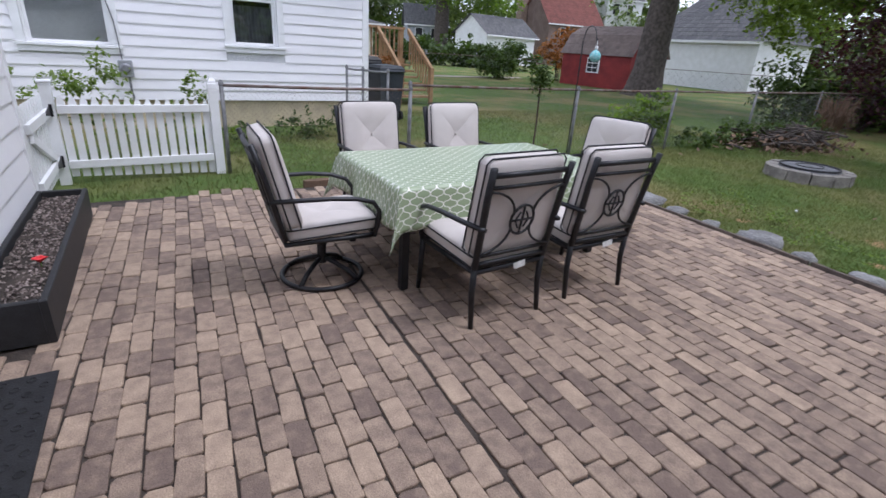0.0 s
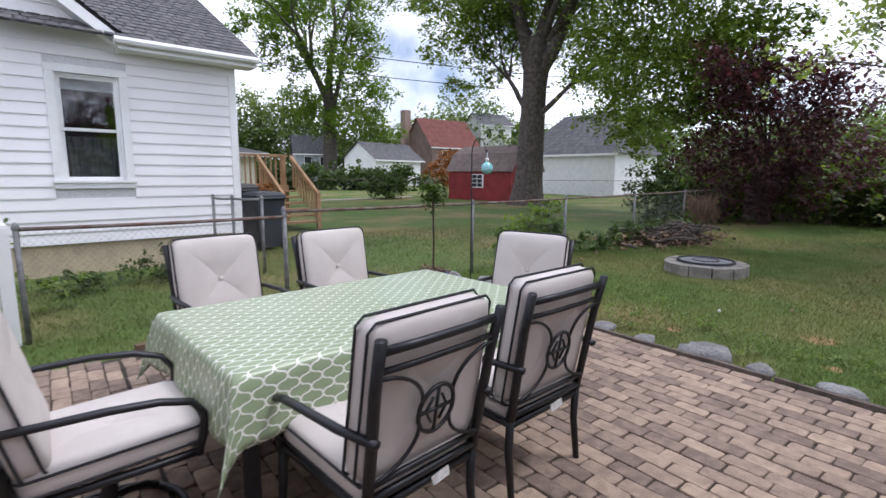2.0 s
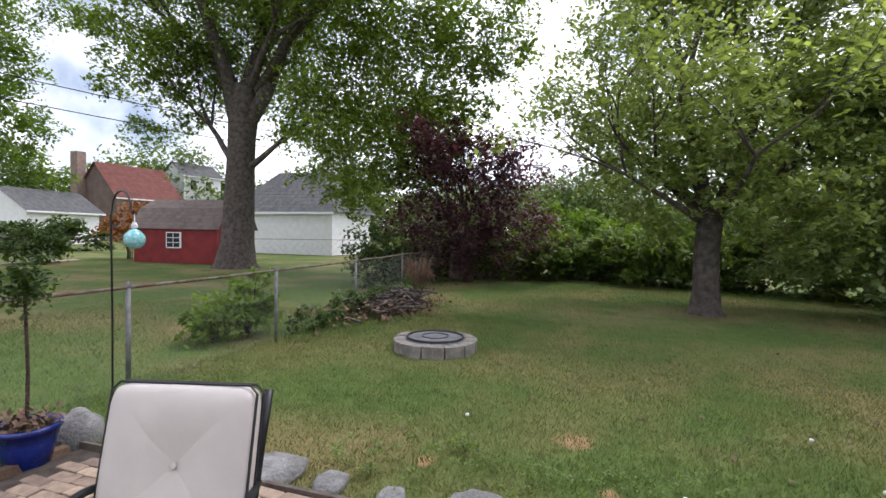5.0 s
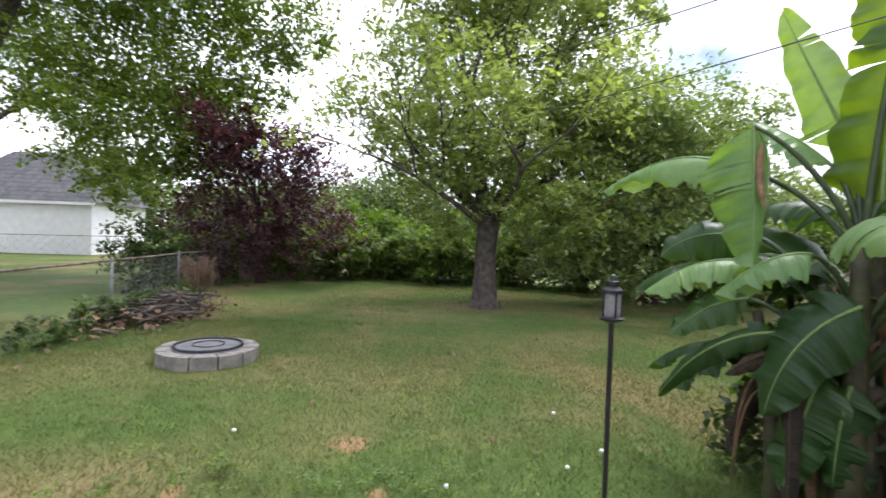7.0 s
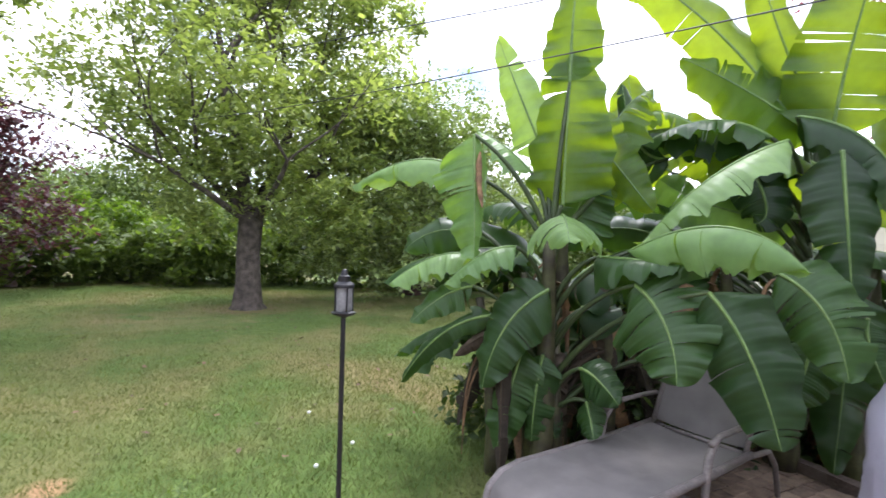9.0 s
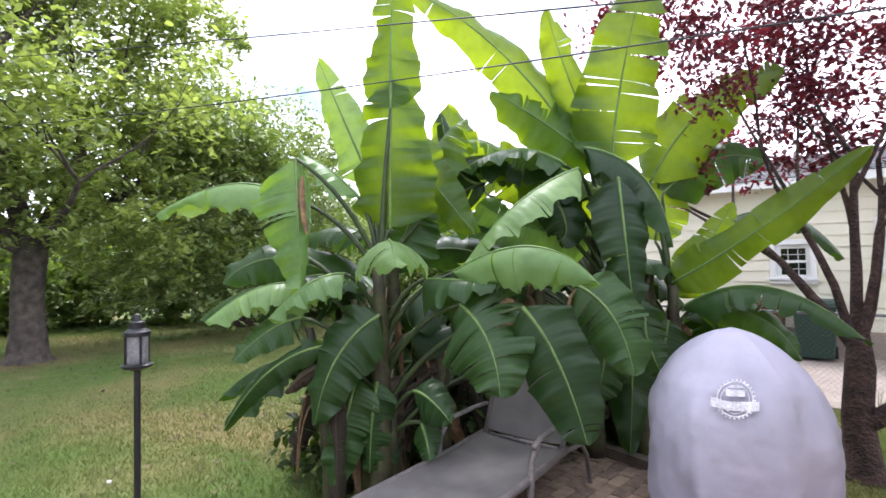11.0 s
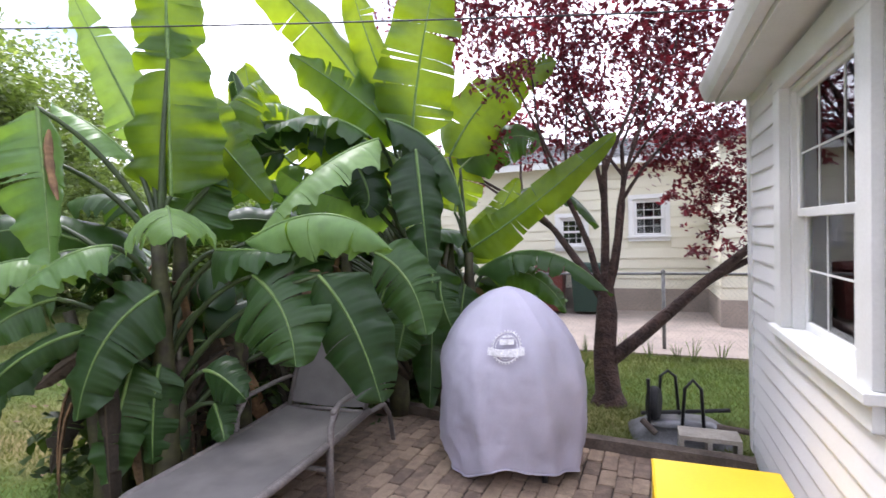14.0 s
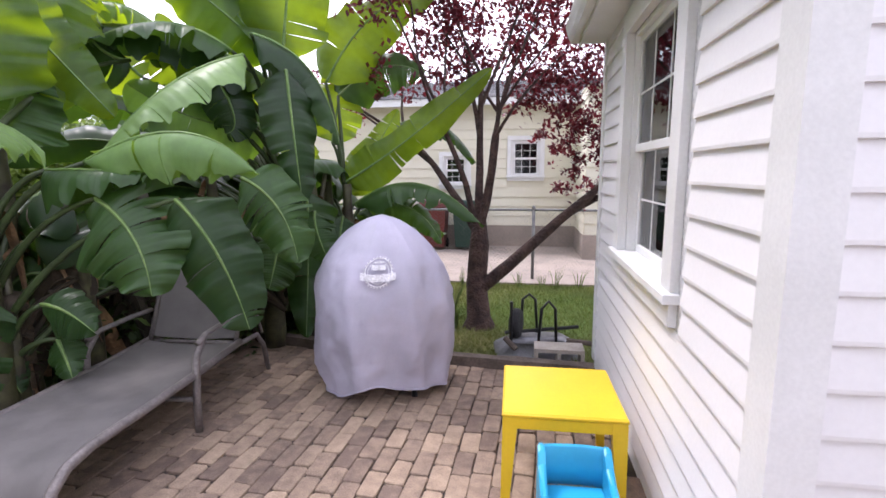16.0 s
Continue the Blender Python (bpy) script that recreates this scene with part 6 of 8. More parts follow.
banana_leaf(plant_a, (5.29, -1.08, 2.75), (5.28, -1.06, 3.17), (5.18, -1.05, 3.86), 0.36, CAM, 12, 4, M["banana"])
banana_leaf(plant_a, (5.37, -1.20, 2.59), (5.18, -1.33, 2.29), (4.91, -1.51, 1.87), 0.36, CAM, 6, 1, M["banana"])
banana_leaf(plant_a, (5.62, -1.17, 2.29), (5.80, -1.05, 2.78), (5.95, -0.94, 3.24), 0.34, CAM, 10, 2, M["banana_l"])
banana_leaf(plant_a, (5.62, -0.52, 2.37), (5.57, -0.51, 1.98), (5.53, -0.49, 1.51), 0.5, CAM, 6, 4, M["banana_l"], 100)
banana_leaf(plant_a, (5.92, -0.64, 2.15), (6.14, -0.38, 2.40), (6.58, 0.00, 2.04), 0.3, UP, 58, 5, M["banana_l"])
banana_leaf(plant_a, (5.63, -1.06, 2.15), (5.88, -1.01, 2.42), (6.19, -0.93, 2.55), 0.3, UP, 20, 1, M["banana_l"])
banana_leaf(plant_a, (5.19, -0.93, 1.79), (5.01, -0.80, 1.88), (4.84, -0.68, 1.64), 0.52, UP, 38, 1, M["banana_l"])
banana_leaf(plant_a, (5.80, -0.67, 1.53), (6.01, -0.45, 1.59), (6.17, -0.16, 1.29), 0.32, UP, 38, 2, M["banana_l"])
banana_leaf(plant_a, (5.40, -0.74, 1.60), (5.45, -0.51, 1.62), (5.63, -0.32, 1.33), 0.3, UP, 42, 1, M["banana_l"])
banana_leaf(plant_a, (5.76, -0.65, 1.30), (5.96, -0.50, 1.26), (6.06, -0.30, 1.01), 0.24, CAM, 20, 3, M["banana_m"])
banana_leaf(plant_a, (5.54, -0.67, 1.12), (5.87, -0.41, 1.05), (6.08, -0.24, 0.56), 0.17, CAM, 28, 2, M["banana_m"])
banana_leaf(plant_a, (5.58, -0.65, 0.98), (5.66, -0.58, 0.93), (5.74, -0.50, 0.81), 0.15, CAM, 28, 0, M["deadleaf_shade"])
banana_leaf(plant_a, (5.17, -0.84, 1.33), (5.37, -0.57, 1.15), (5.43, -0.52, 0.66), 0.38, CAM, 14, 2, M["banana_m"])
banana_leaf(plant_a, (5.35, -0.80, 0.93), (5.40, -0.71, 0.62), (5.42, -0.65, 0.22), 0.32, CAM, 16, 4, M["banana_m"])
banana_leaf(plant_a, (5.27, -0.90, 0.88), (5.27, -0.83, 0.64), (5.30, -0.85, 0.29), 0.24, CAM, 20, 3, M["banana_m"])
banana_leaf(plant_a, (5.28, -0.97, 0.50), (5.27, -0.98, 0.41), (5.23, -1.00, 0.31), 0.16, CAM, 15, 0, M["banana_m"])
banana_leaf(plant_a, (5.36, -1.18, 1.73), (5.31, -1.26, 1.94), (5.26, -1.34, 2.25), 0.44, CAM, 10, 1, M["banana_m"])
banana_leaf(plant_a, (5.67, -1.16, 1.86), (5.86, -1.15, 2.03), (6.25, -1.03, 1.91), 0.34, UP, 30, 3, M["banana_m"])
banana_leaf(plant_a, (5.68, -0.92, 1.49), (5.42, -0.96, 1.67), (5.58, -0.76, 1.43), 0.24, UP, 40, 1, M["banana_m"])
banana_leaf(plant_a, (5.10, -1.07, 0.81), (4.94, -1.05, 0.82), (4.76, -1.05, 0.67), 0.28, CAM, 20, 1, M["banana_m"])
banana_leaf(plant_a, (5.06, -1.10, 0.60), (4.99, -1.09, 0.45), (4.95, -1.06, 0.39), 0.18, CAM, 20, 1, M["banana_m"])
banana_leaf(plant_a, (6.27, -0.79, 1.82), (6.48, -0.77, 1.87), (6.75, -0.73, 1.66), 0.3, UP, 30, 2, M["banana_m"])
banana_leaf(plant_a, (5.07, -1.87, 2.28), (5.20, -1.61, 2.24), (5.28, -1.60, 2.83), 0.34, CAM, 25, 2, M["banana_m"])
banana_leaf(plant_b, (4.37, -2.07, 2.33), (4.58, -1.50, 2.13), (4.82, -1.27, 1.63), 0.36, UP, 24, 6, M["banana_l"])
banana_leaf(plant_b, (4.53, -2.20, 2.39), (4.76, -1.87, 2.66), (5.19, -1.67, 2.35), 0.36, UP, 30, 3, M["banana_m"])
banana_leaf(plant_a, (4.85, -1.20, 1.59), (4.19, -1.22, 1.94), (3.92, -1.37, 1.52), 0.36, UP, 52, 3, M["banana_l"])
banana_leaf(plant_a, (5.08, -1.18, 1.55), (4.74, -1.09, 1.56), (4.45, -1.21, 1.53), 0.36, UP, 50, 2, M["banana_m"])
banana_leaf(plant_a, (4.72, -1.11, 1.40), (4.43, -1.09, 1.24), (4.38, -1.04, 0.89), 0.56, CAM, 12, 5, M["banana_m"])
banana_leaf(plant_a, (4.34, -1.23, 1.39), (4.10, -1.26, 1.15), (3.96, -1.25, 0.66), 0.42, CAM, 14, 2, M["banana_m"])
banana_leaf(plant_b, (4.23, -1.71, 1.50), (3.95, -1.76, 1.37), (3.87, -1.71, 0.96), 0.4, CAM, 14, 5, M["banana_m"])
banana_leaf(plant_b, (4.13, -2.21, 2.25), (4.06, -2.13, 1.80), (4.02, -2.14, 1.31), 0.38, CAM, 14, 1, M["banana_m"])
banana_leaf(plant_b, (4.41, -2.27, 2.52), (3.93, -2.45, 2.41), (3.83, -2.41, 1.74), 0.34, UP, 35, 2, M["banana_m"])
banana_leaf(plant_b, (4.01, -2.32, 1.24), (4.01, -2.26, 1.12), (3.89, -2.29, 0.84), 0.26, CAM, 18, 2, M["banana_m"])
banana_leaf(plant_b, (4.23, -2.19, 1.08), (4.23, -2.05, 0.81), (4.25, -2.01, 0.70), 0.34, CAM, 18, 2, M["banana_m"])
banana_leaf(plant_b, (4.70, -2.21, 2.28), (4.46, -2.23, 1.85), (4.57, -2.13, 1.81), 0.34, CAM, 18, 3, M["banana_m"])
banana_leaf(plant_b, (4.51, -2.69, 2.4), (5.07, -2.25, 3.64), (5.66, -1.62, 3.97), 0.44, CAM, 20)
banana_leaf(plant_b, (4.47, -2.71, 2.45), (4.8, -2.42, 2.84), (5.08, -2.0, 3.05), 0.48, CAM, 15)
banana_leaf(plant_b, (4.45, -2.72, 2.5), (4.67, -2.5, 3.18), (4.75, -2.34, 3.75), 0.36, CAM, 12)
banana_leaf(plant_b, (4.36, -2.64, 2.43), (4.26, -2.58, 3.11), (4.01, -2.57, 3.88), 0.6, CAM, 10)
banana_leaf(plant_b, (4.43, -2.61, 2.24), (4.98, -2.08, 2.7), (5.4, -1.6, 2.41), 0.5, UP, 35)
banana_leaf(plant_b, (4.22, -2.81, 1.85), (4.55, -2.45, 2.61), (4.84, -2.17, 2.23), 0.4, UP, 30)
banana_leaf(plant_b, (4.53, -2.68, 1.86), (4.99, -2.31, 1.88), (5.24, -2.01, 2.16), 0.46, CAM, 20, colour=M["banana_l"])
banana_leaf(plant_b, (4.28, -2.79, 1.37), (4.23, -2.7, 1.0), (4.21, -2.49, 0.18), 0.42, CAM, 12)
banana_leaf(plant_b, (5.34, -2.31, 2.25), (5.63, -2.2, 2.52), (5.75, -2.23, 3.15), 0.5, CAM, 15)
banana_leaf(plant_b, (4.64, -2.63, 1.18), (4.73, -2.46, 0.81), (4.82, -2.3, 0.28), 0.42, CAM, 12)
banana_leaf(plant_c, (4.16, -3.36, 1.43), (3.6, -3.4, 1.73), (2.75, -3.39, 2.44), 0.34, CAM, 18)
banana_leaf(plant_c, (4.07, -3.39, 1.22), (3.4, -3.33, 1.72), (2.8, -3.19, 1.04), 0.38, UP, 40)
banana_leaf(plant_c, (4.28, -3.32, 2.35), (3.91, -3.43, 3.13), (3.27, -3.55, 3.19), 0.52, CAM, 20)
banana_leaf(plant_c, (4.22, -3.45, 2.25), (3.77, -3.67, 2.72), (3.43, -3.73, 2.47), 0.44, CAM, 15)
banana_leaf(plant_c, (4.12, -3.37, 1.33), (3.93, -3.53, 1.69), (3.69, -3.69, 2.14), 0.34, CAM, 12)
banana_leaf(plant_c, (3.97, -3.42, 1.22), (3.43, -3.43, 1.33), (3.21, -3.36, 0.86), 0.34, CAM, 20)
banana_leaf(plant_c, (4.28, -3.42, 1.81), (4.25, -3.54, 2.26), (4.15, -3.68, 2.84), 0.42, CAM, 12)
banana_leaf(plant_c, (4.14, -3.26, 1.12), (4.17, -3.15, 0.83), (4.18, -3.04, 0.15), 0.4, CAM, 12)
banana_leaf(plant_c, (3.84, -3.86, 1.97), (3.34, -4.15, 2.29), (2.97, -4.28, 1.63), 0.34, UP, 30)

part("withered_edge", Build().tube(bez((5.58, -0.55, 2.25), (5.57, -0.52, 2.05), (5.52, -0.54, 1.86), 9), [0.008, 0.02, 0.026, 0.022, 0.028, 0.02, 0.024, 0.016, 0.006], 7, flat=0.5), M["drybanana"], plant_a, "curled brown withered leaf edge")
# high leaves between the two tall plants
banana_leaf(plant_a, (5.35, -1.25, 1.8), (5.3, -1.5, 2.7), (5.05, -1.65, 2.75), 0.45, UP, 35)
banana_leaf(plant_b, (4.75, -2.5, 2.0), (5.1, -2.1, 2.85), (5.25, -1.75, 2.6), 0.5, UP, 35)
banana_leaf(plant_b, (4.75, -2.6, 2.0), (5.2, -2.5, 2.75), (5.5, -2.35, 2.55), 0.45, CAM, 20)
# inner leaves of the thicket
fr = random.Random(77)
for pl_, (cx, cy, cz), count in ((plant_a, (5.6, -1.35, 1.5), 13), (plant_b, (4.95, -2.75, 1.9), 26), (plant_c, (4.25, -3.4, 1.4), 12)):
    for i in range(count):
        a = fr.uniform(-1.7, 1.5) if pl_ is plant_a else (fr.uniform(-2.4, 0.9) if pl_ is plant_b else fr.uniform(-2.8, -0.2))
        L, e = fr.uniform(0.8, 1.5), fr.uniform(-0.2, 1.1)
        d = Vector((math.cos(a), math.sin(a), 0))
        b0 = Vector((cx, cy, cz - fr.uniform(0.0, 0.7))) + d * 0.2
        banana_leaf(pl_, b0, b0 + d * L * 0.55 + UP * (0.5 * e + 0.15), b0 + d * L * 0.9 + UP * (e * 0.7 - 0.45), fr.uniform(0.34, 0.5), UP if e < 0.7 else CAM, 25)
# low hanging leaves, most in the withered colour darkened for shade
for i in range(26):
    x, y = fr.choice(((5.35, -1.1), (5.2, -1.9), (4.8, -2.6), (4.3, -3.1)))
    x, y = x + fr.uniform(-0.2, 0.4), y + fr.uniform(-0.3, 0.2)
    z = fr.uniform(0.7, 1.2)
    a = fr.uniform(-1.2, 1.0)
    banana_leaf(plant_b if y < -2 else plant_a, (x, y, z), (x + math.cos(a) * 0.25, y + math.sin(a) * 0.25, z + 0.1), (x + math.cos(a) * 0.35, y + math.sin(a) * 0.35, fr.uniform(0.02, 0.25)), fr.uniform(0.28, 0.42), CAM, 35, 7, M["deadleaf_shade"] if i % 5 < 3 else None)

# more withered leaves added; their near-black colour imitates shade at the base
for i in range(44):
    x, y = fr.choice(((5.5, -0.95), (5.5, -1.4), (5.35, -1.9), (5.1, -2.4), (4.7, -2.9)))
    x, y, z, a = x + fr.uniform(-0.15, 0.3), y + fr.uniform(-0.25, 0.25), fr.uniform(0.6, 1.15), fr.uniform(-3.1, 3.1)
    banana_leaf(plant_b if y < -2 else plant_a, (x, y, z), (x + math.cos(a) * 0.15, y + math.sin(a) * 0.15, z + 0.06), (x + math.cos(a) * 0.22, y + math.sin(a) * 0.22, fr.uniform(0.0, 0.2)), fr.uniform(0.12, 0.24), CAM, 40, 8, M["deadleaf_shade"])

# dim undergrowth of old stems and hanging dry leaves
ug = thing("banana_undergrowth", "dry brown stems and dead leaves under the bananas", "plant litter")
for i in range(34):
    x, y = fr.choice(((5.5, -1.2), (5.5, -1.9), (5.3, -2.5), (4.9, -3.0), (4.4, -3.4)))
    x, y, h = x + fr.uniform(-0.22, 0.35), y + fr.uniform(-0.3, 0.3), fr.uniform(0.7, 1.6)
    part("old_stem", Build().tube([(x, y, GZ - 0.01), (x + fr.uniform(-0.05, 0.05), y + fr.uniform(-0.05, 0.05), h * 0.5), (x + fr.uniform(-0.15, 0.15), y + fr.uniform(-0.15, 0.15), h)], [0.05, 0.042, 0.02], 7), M["stem"] if i % 2 else M["drybanana"], ug, smooth=True)
for i in range(40):
    x, y = fr.choice(((5.5, -1.2), (5.45, -1.9), (5.2, -2.5), (4.8, -2.95), (4.3, -3.3)))
    x, y, z = x + fr.uniform(-0.25, 0.3), y + fr.uniform(-0.3, 0.25), fr.uniform(0.6, 1.4)
    part("dead_leaf", Build().tube(bez((x, y, z), (x + fr.uniform(-0.2, 0.2), y + fr.uniform(-0.2, 0.2), z), (x + fr.uniform(-0.25, 0.25), y + fr.uniform(-0.25, 0.25), max(0.03, z - fr.uniform(0.5, 1.0))), 7), [0.01, 0.05, 0.08, 0.09, 0.07, 0.05, 0.01], 5, flat=0.2), M["drybanana"], ug)
# shrub mass added behind the plants to block light through the thicket
shrub("understory_shrub", "added dark green shrub mass blocking light behind the banana plants", (5.6, -2.6, GZ), [(0.3, 0.6, 0.6, 0.5, 0.7, 0.8), (0.0, -0.4, 0.7, 0.6, 0.6, 0.9), (-0.6, -1.0, 0.6, 0.6, 0.5, 0.8), (0.5, -1.2, 0.9, 0.7, 0.7, 1.0), (0.35, 1.3, 0.6, 0.4, 0.5, 0.7), (0.1, 1.0, 0.4, 0.4, 0.5, 0.5), (-0.2, 0.3, 0.4, 0.5, 0.6, 0.5), (-0.9, -0.6, 0.5, 0.4, 0.4, 0.6)], M["leaf_d"], 14000, 0.06, 71, stems=False)

# ---- sling lounger ----
lo = thing("sun_lounger", "taupe sling sun lounger with raised back", "lounger", m=pose(4.69, -1.2, 0, 0, 0, 4))
fr_, sl_ = M["lframe"], M["sling"]
seat_path = [(0.97, 0.02), (0.96, 0.16), (0.92, 0.27), (0.84, 0.33), (0.70, 0.352), (0.3, 0.345), (-0.2, 0.345), (-0.62, 0.36)]
for s in (-1, 1):
    part("side_rail", Build().tube([(s * 0.335, y, z) for y, z in seat_path], 0.024, 8), fr_, lo, smooth=True)
    part("arm_post", Build().tube([(s * 0.35, -0.05, 0.0), (s * 0.35, -0.05, 0.2), (s * 0.35, -0.08, 0.46), (s * 0.35, -0.16, 0.545)], 0.023, 8), fr_, lo, smooth=True)
    part("armrest", Build().tube([(s * 0.35, -0.10, 0.53), (s * 0.35, -0.2, 0.56), (s * 0.352, -0.5, 0.565), (s * 0.345, -0.68, 0.56)], 0.021, 8, flat=0.7), fr_, lo, smooth=True)
    part("rear_leg", Build().tube([(s * 0.33, -0.55, 0.35), (s * 0.34, -0.86, 0.33), (s * 0.345, -0.95, 0.22), (s * 0.35, -1.0, 0.0)], 0.018, 8), fr_, lo, smooth=True)
    part("back_rail", Build().tube([(s * 0.315, -0.60, 0.36), (s * 0.315, -0.78, 0.75), (s * 0.31, -0.93, 1.08)], 0.017, 8), fr_, lo, smooth=True)
    part("back_strut", Build().tube([(s * 0.325, -0.80, 0.75), (s * 0.34, -0.95, 0.32)], 0.009, 6), fr_, lo)
for hw, y, z in ((0.335, 0.965, 0.03), (0.31, -0.93, 1.08), (0.335, -0.62, 0.35), (0.35, -0.05, 0.2)):
    part("cross_bar", Build().tube([(-hw, y, z), (hw, y, z)], 0.016, 8), fr_, lo, smooth=True)


def sling(path, hw, sag=0.02):
    b = Build()
    n = 7
    for y, z in path:
        for k in range(n):
            e = -1 + 2 * k / (n - 1)
            b.v.append((e * hw, y, z + 0.012 - sag * (1 - e * e)))
    for i in range(len(path) - 1):
        for k in range(n - 1):
            b.f.append((i * n + k, i * n + k + 1, (i + 1) * n + k + 1, (i + 1) * n + k))
    m = len(b.v)
    b.v += [(x, y, z - 0.006) for x, y, z in b.v]
    b.f += [tuple(m + i for i in f[::-1]) for f in b.f]
    return b


part("seat_sling", sling([(0.968, 0.06), (0.96, 0.16), (0.92, 0.27), (0.84, 0.33), (0.70, 0.352), (0.3, 0.345), (-0.2, 0.345), (-0.58, 0.355)], 0.325), sl_, lo, smooth=True)
part("back_sling", sling([(-0.62, 0.38), (-0.70, 0.56), (-0.78, 0.745), (-0.86, 0.92), (-0.925, 1.06)], 0.305, 0.015), sl_, lo, smooth=True)

# ---- grill under its cover ----
gr = thing("covered_grill", "grill under a lavender-grey fabric cover", "grill cover", m=pose(3.42, -2.08, 0))
prof = []
NP = 56
for i in range(NP + 1):
    t = i / NP
    z = 0.05 + 1.19 * t
    if t < 0.45:
        r = 0.455 + 0.045 * math.sin(t / 0.45 * math.pi * 0.5)
    else:
        q = (t - 0.45) / 0.55
        r = 0.50 * max(0.0, 1 - q ** 2.0) ** 0.62
    prof.append((max(r, 0.015), z))


def ridge(a):
    """A soft-edged crease: sharp at the crest, wide between."""
    return 1 - 2 * abs(math.sin(a * 0.5)) ** 0.7


def fold(w, i, z):
    t = (z - 0.05) / 1.19
    low, high = max(0.0, 1 - t * 1.25), max(0.0, t - 0.62) / 0.38
    n1 = noise.noise((math.cos(w) * 2.2, math.sin(w) * 2.2, t * 3.0))
    n2 = noise.noise((math.cos(w) * 5, math.sin(w) * 5, t * 7 + 4))
    f = 0.065 * ridge(w * 4 + 0.8 + n1) * low + 0.05 * ridge(w * 7 + 2.0 + t * 2 + n1) * low ** 0.6
    f += 0.055 * high * ridge(w * 8 + 1.5 * n1) + 0.06 * n1 * (0.35 + low) + 0.03 * n2 + 0.03 * abs(noise.noise((math.cos(w) * 9, math.sin(w) * 9, t * 16)))
    seam = 0.010 * math.exp(-((t - 0.74) / 0.014) ** 2)
    return 1 + f + seam


cb = Build().lathe(prof, 120, sx=1.0, sy=0.86, wob=fold)
cb.v = [(x, y, z + ((0.03 + 0.06 * math.sin(math.atan2(y, x) * 2 - 2.3) + 0.02 * math.sin(math.atan2(y, x) * 5)) * max(0, 1 - (z - 0.05) / 0.4))) for x, y, z in cb.v]
cov = part("cover", cb, M["cover"], gr, smooth=True)
part("hem", Build().tube([(x * 1.004, y * 1.004, z) for x, y, z in cb.v[:120] + cb.v[:1]], 0.006, 5), M["cover"], cov)
for a in (40, 140, 220, 320):
    part("foot", Build().tube([(0.33 * math.cos(radians(a)), 0.25 * math.sin(radians(a)), 0.0), (0.33 * math.cos(radians(a)), 0.25 * math.sin(radians(a)), 0.2)], 0.02, 8), M["black"], gr)


def on_cover(u, h):
    """A point of the cover's front at u metres across and height h."""
    t = (h - 0.05) / 1.19
    i = min(NP, max(0, t * NP))
    r0 = prof[int(i)][0] + (prof[min(NP, int(i) + 1)][0] - prof[int(i)][0]) * (i - int(i))
    w = math.pi / 2 - u / r0
    k = r0 * fold(w, 0, h)
    return Vector((k * math.cos(w), k * math.sin(w) * 0.86 + 0.034, h))


LG = 0.91
lgb = Build()
lgb.tube([on_cover(-0.085 + 0.085 * math.cos(a), LG + 0.085 * math.sin(a)) for a in (i * 2 * math.pi / 28 for i in range(29))], 0.0035, 4)
lgb.tube([on_cover(-0.085 + 0.068 * math.cos(a), LG + 0.068 * math.sin(a)) for a in (i * 2 * math.pi / 24 for i in range(25))], 0.002, 4)
for k in range(28):
    a = k * 2 * math.pi / 28
    lgb.tube([on_cover(-0.085 + 0.085 * math.cos(a), LG + 0.085 * math.sin(a)), on_cover(-0.085 + 0.097 * math.cos(a), LG + 0.097 * math.sin(a))], 0.005, 3)
for x0, x1, z0, z1 in ((-0.20, 0.03, -0.055, -0.012), (-0.13, -0.04, 0.015, 0.045), (-0.115, -0.055, 0.055, 0.065)):
    nseg = 8
    for j in range(nseg):
        ua, ub = x0 + (x1 - x0) * j / nseg, x0 + (x1 - x0) * (j + 1) / nseg
        bow = lambda u: 0.9 * (u + 0.085) ** 2
        q = [on_cover(ua, LG + z0 + bow(ua)), on_cover(ub, LG + z0 + bow(ub)), on_cover(ub, LG + z1 + bow(ub)), on_cover(ua, LG + z1 + bow(ua))]
        o = Vector((0, 0.003, 0))
        lgb.add([p + o for p in q] + q, [(0, 1, 2, 3), (0, 4, 5, 1), (2, 6, 7, 3)])
part("badge", lgb, M["print"], cov, "white printed round badge")

# ---- children's table and chair ----
yt = thing("kids_table", "yellow plastic children's table against the wall", "table", m=pose(2.26, -1.18, 0, 0, 0, 1))
part("tabletop", Build().box(-0.278, 0.278, -0.285, 0.285, 0.425, 0.452, bev=0.009), M["yellow"], yt, smooth=False)
part("skirt", Build().box(-0.272, 0.272, -0.279, -0.266, 0.375, 0.426).box(-0.272, 0.272, 0.266, 0.279, 0.375, 0.426).box(-0.272, -0.259, -0.265, 0.265, 0.375, 0.426).box(0.259, 0.272, -0.265, 0.265, 0.375, 0.426), M["yellow"], yt)
for x in (-1, 1):
    for y in (-1, 1):
        part("leg", Build().add([(x * 0.275, y * 0.282, 0.43), (x * 0.205, y * 0.282, 0.43), (x * 0.205, y * 0.225, 0.43), (x * 0.275, y * 0.225, 0.43), (x * 0.28, y * 0.288, 0.0), (x * 0.24, y * 0.288, 0.0), (x * 0.24, y * 0.25, 0.0), (x * 0.28, y * 0.25, 0.0)],
                                [(0, 1, 5, 4), (1, 2, 6, 5), (2, 3, 7, 6), (3, 0, 4, 7), (4, 5, 6, 7)]), M["yellow"], yt)
bc = thing("kids_chair", "bright blue plastic children's chair pushed towards the yellow table", "chair", m=pose(2.225, -0.62, 0, 0, 0, 2) @ Matrix.Scale(0.94, 4))


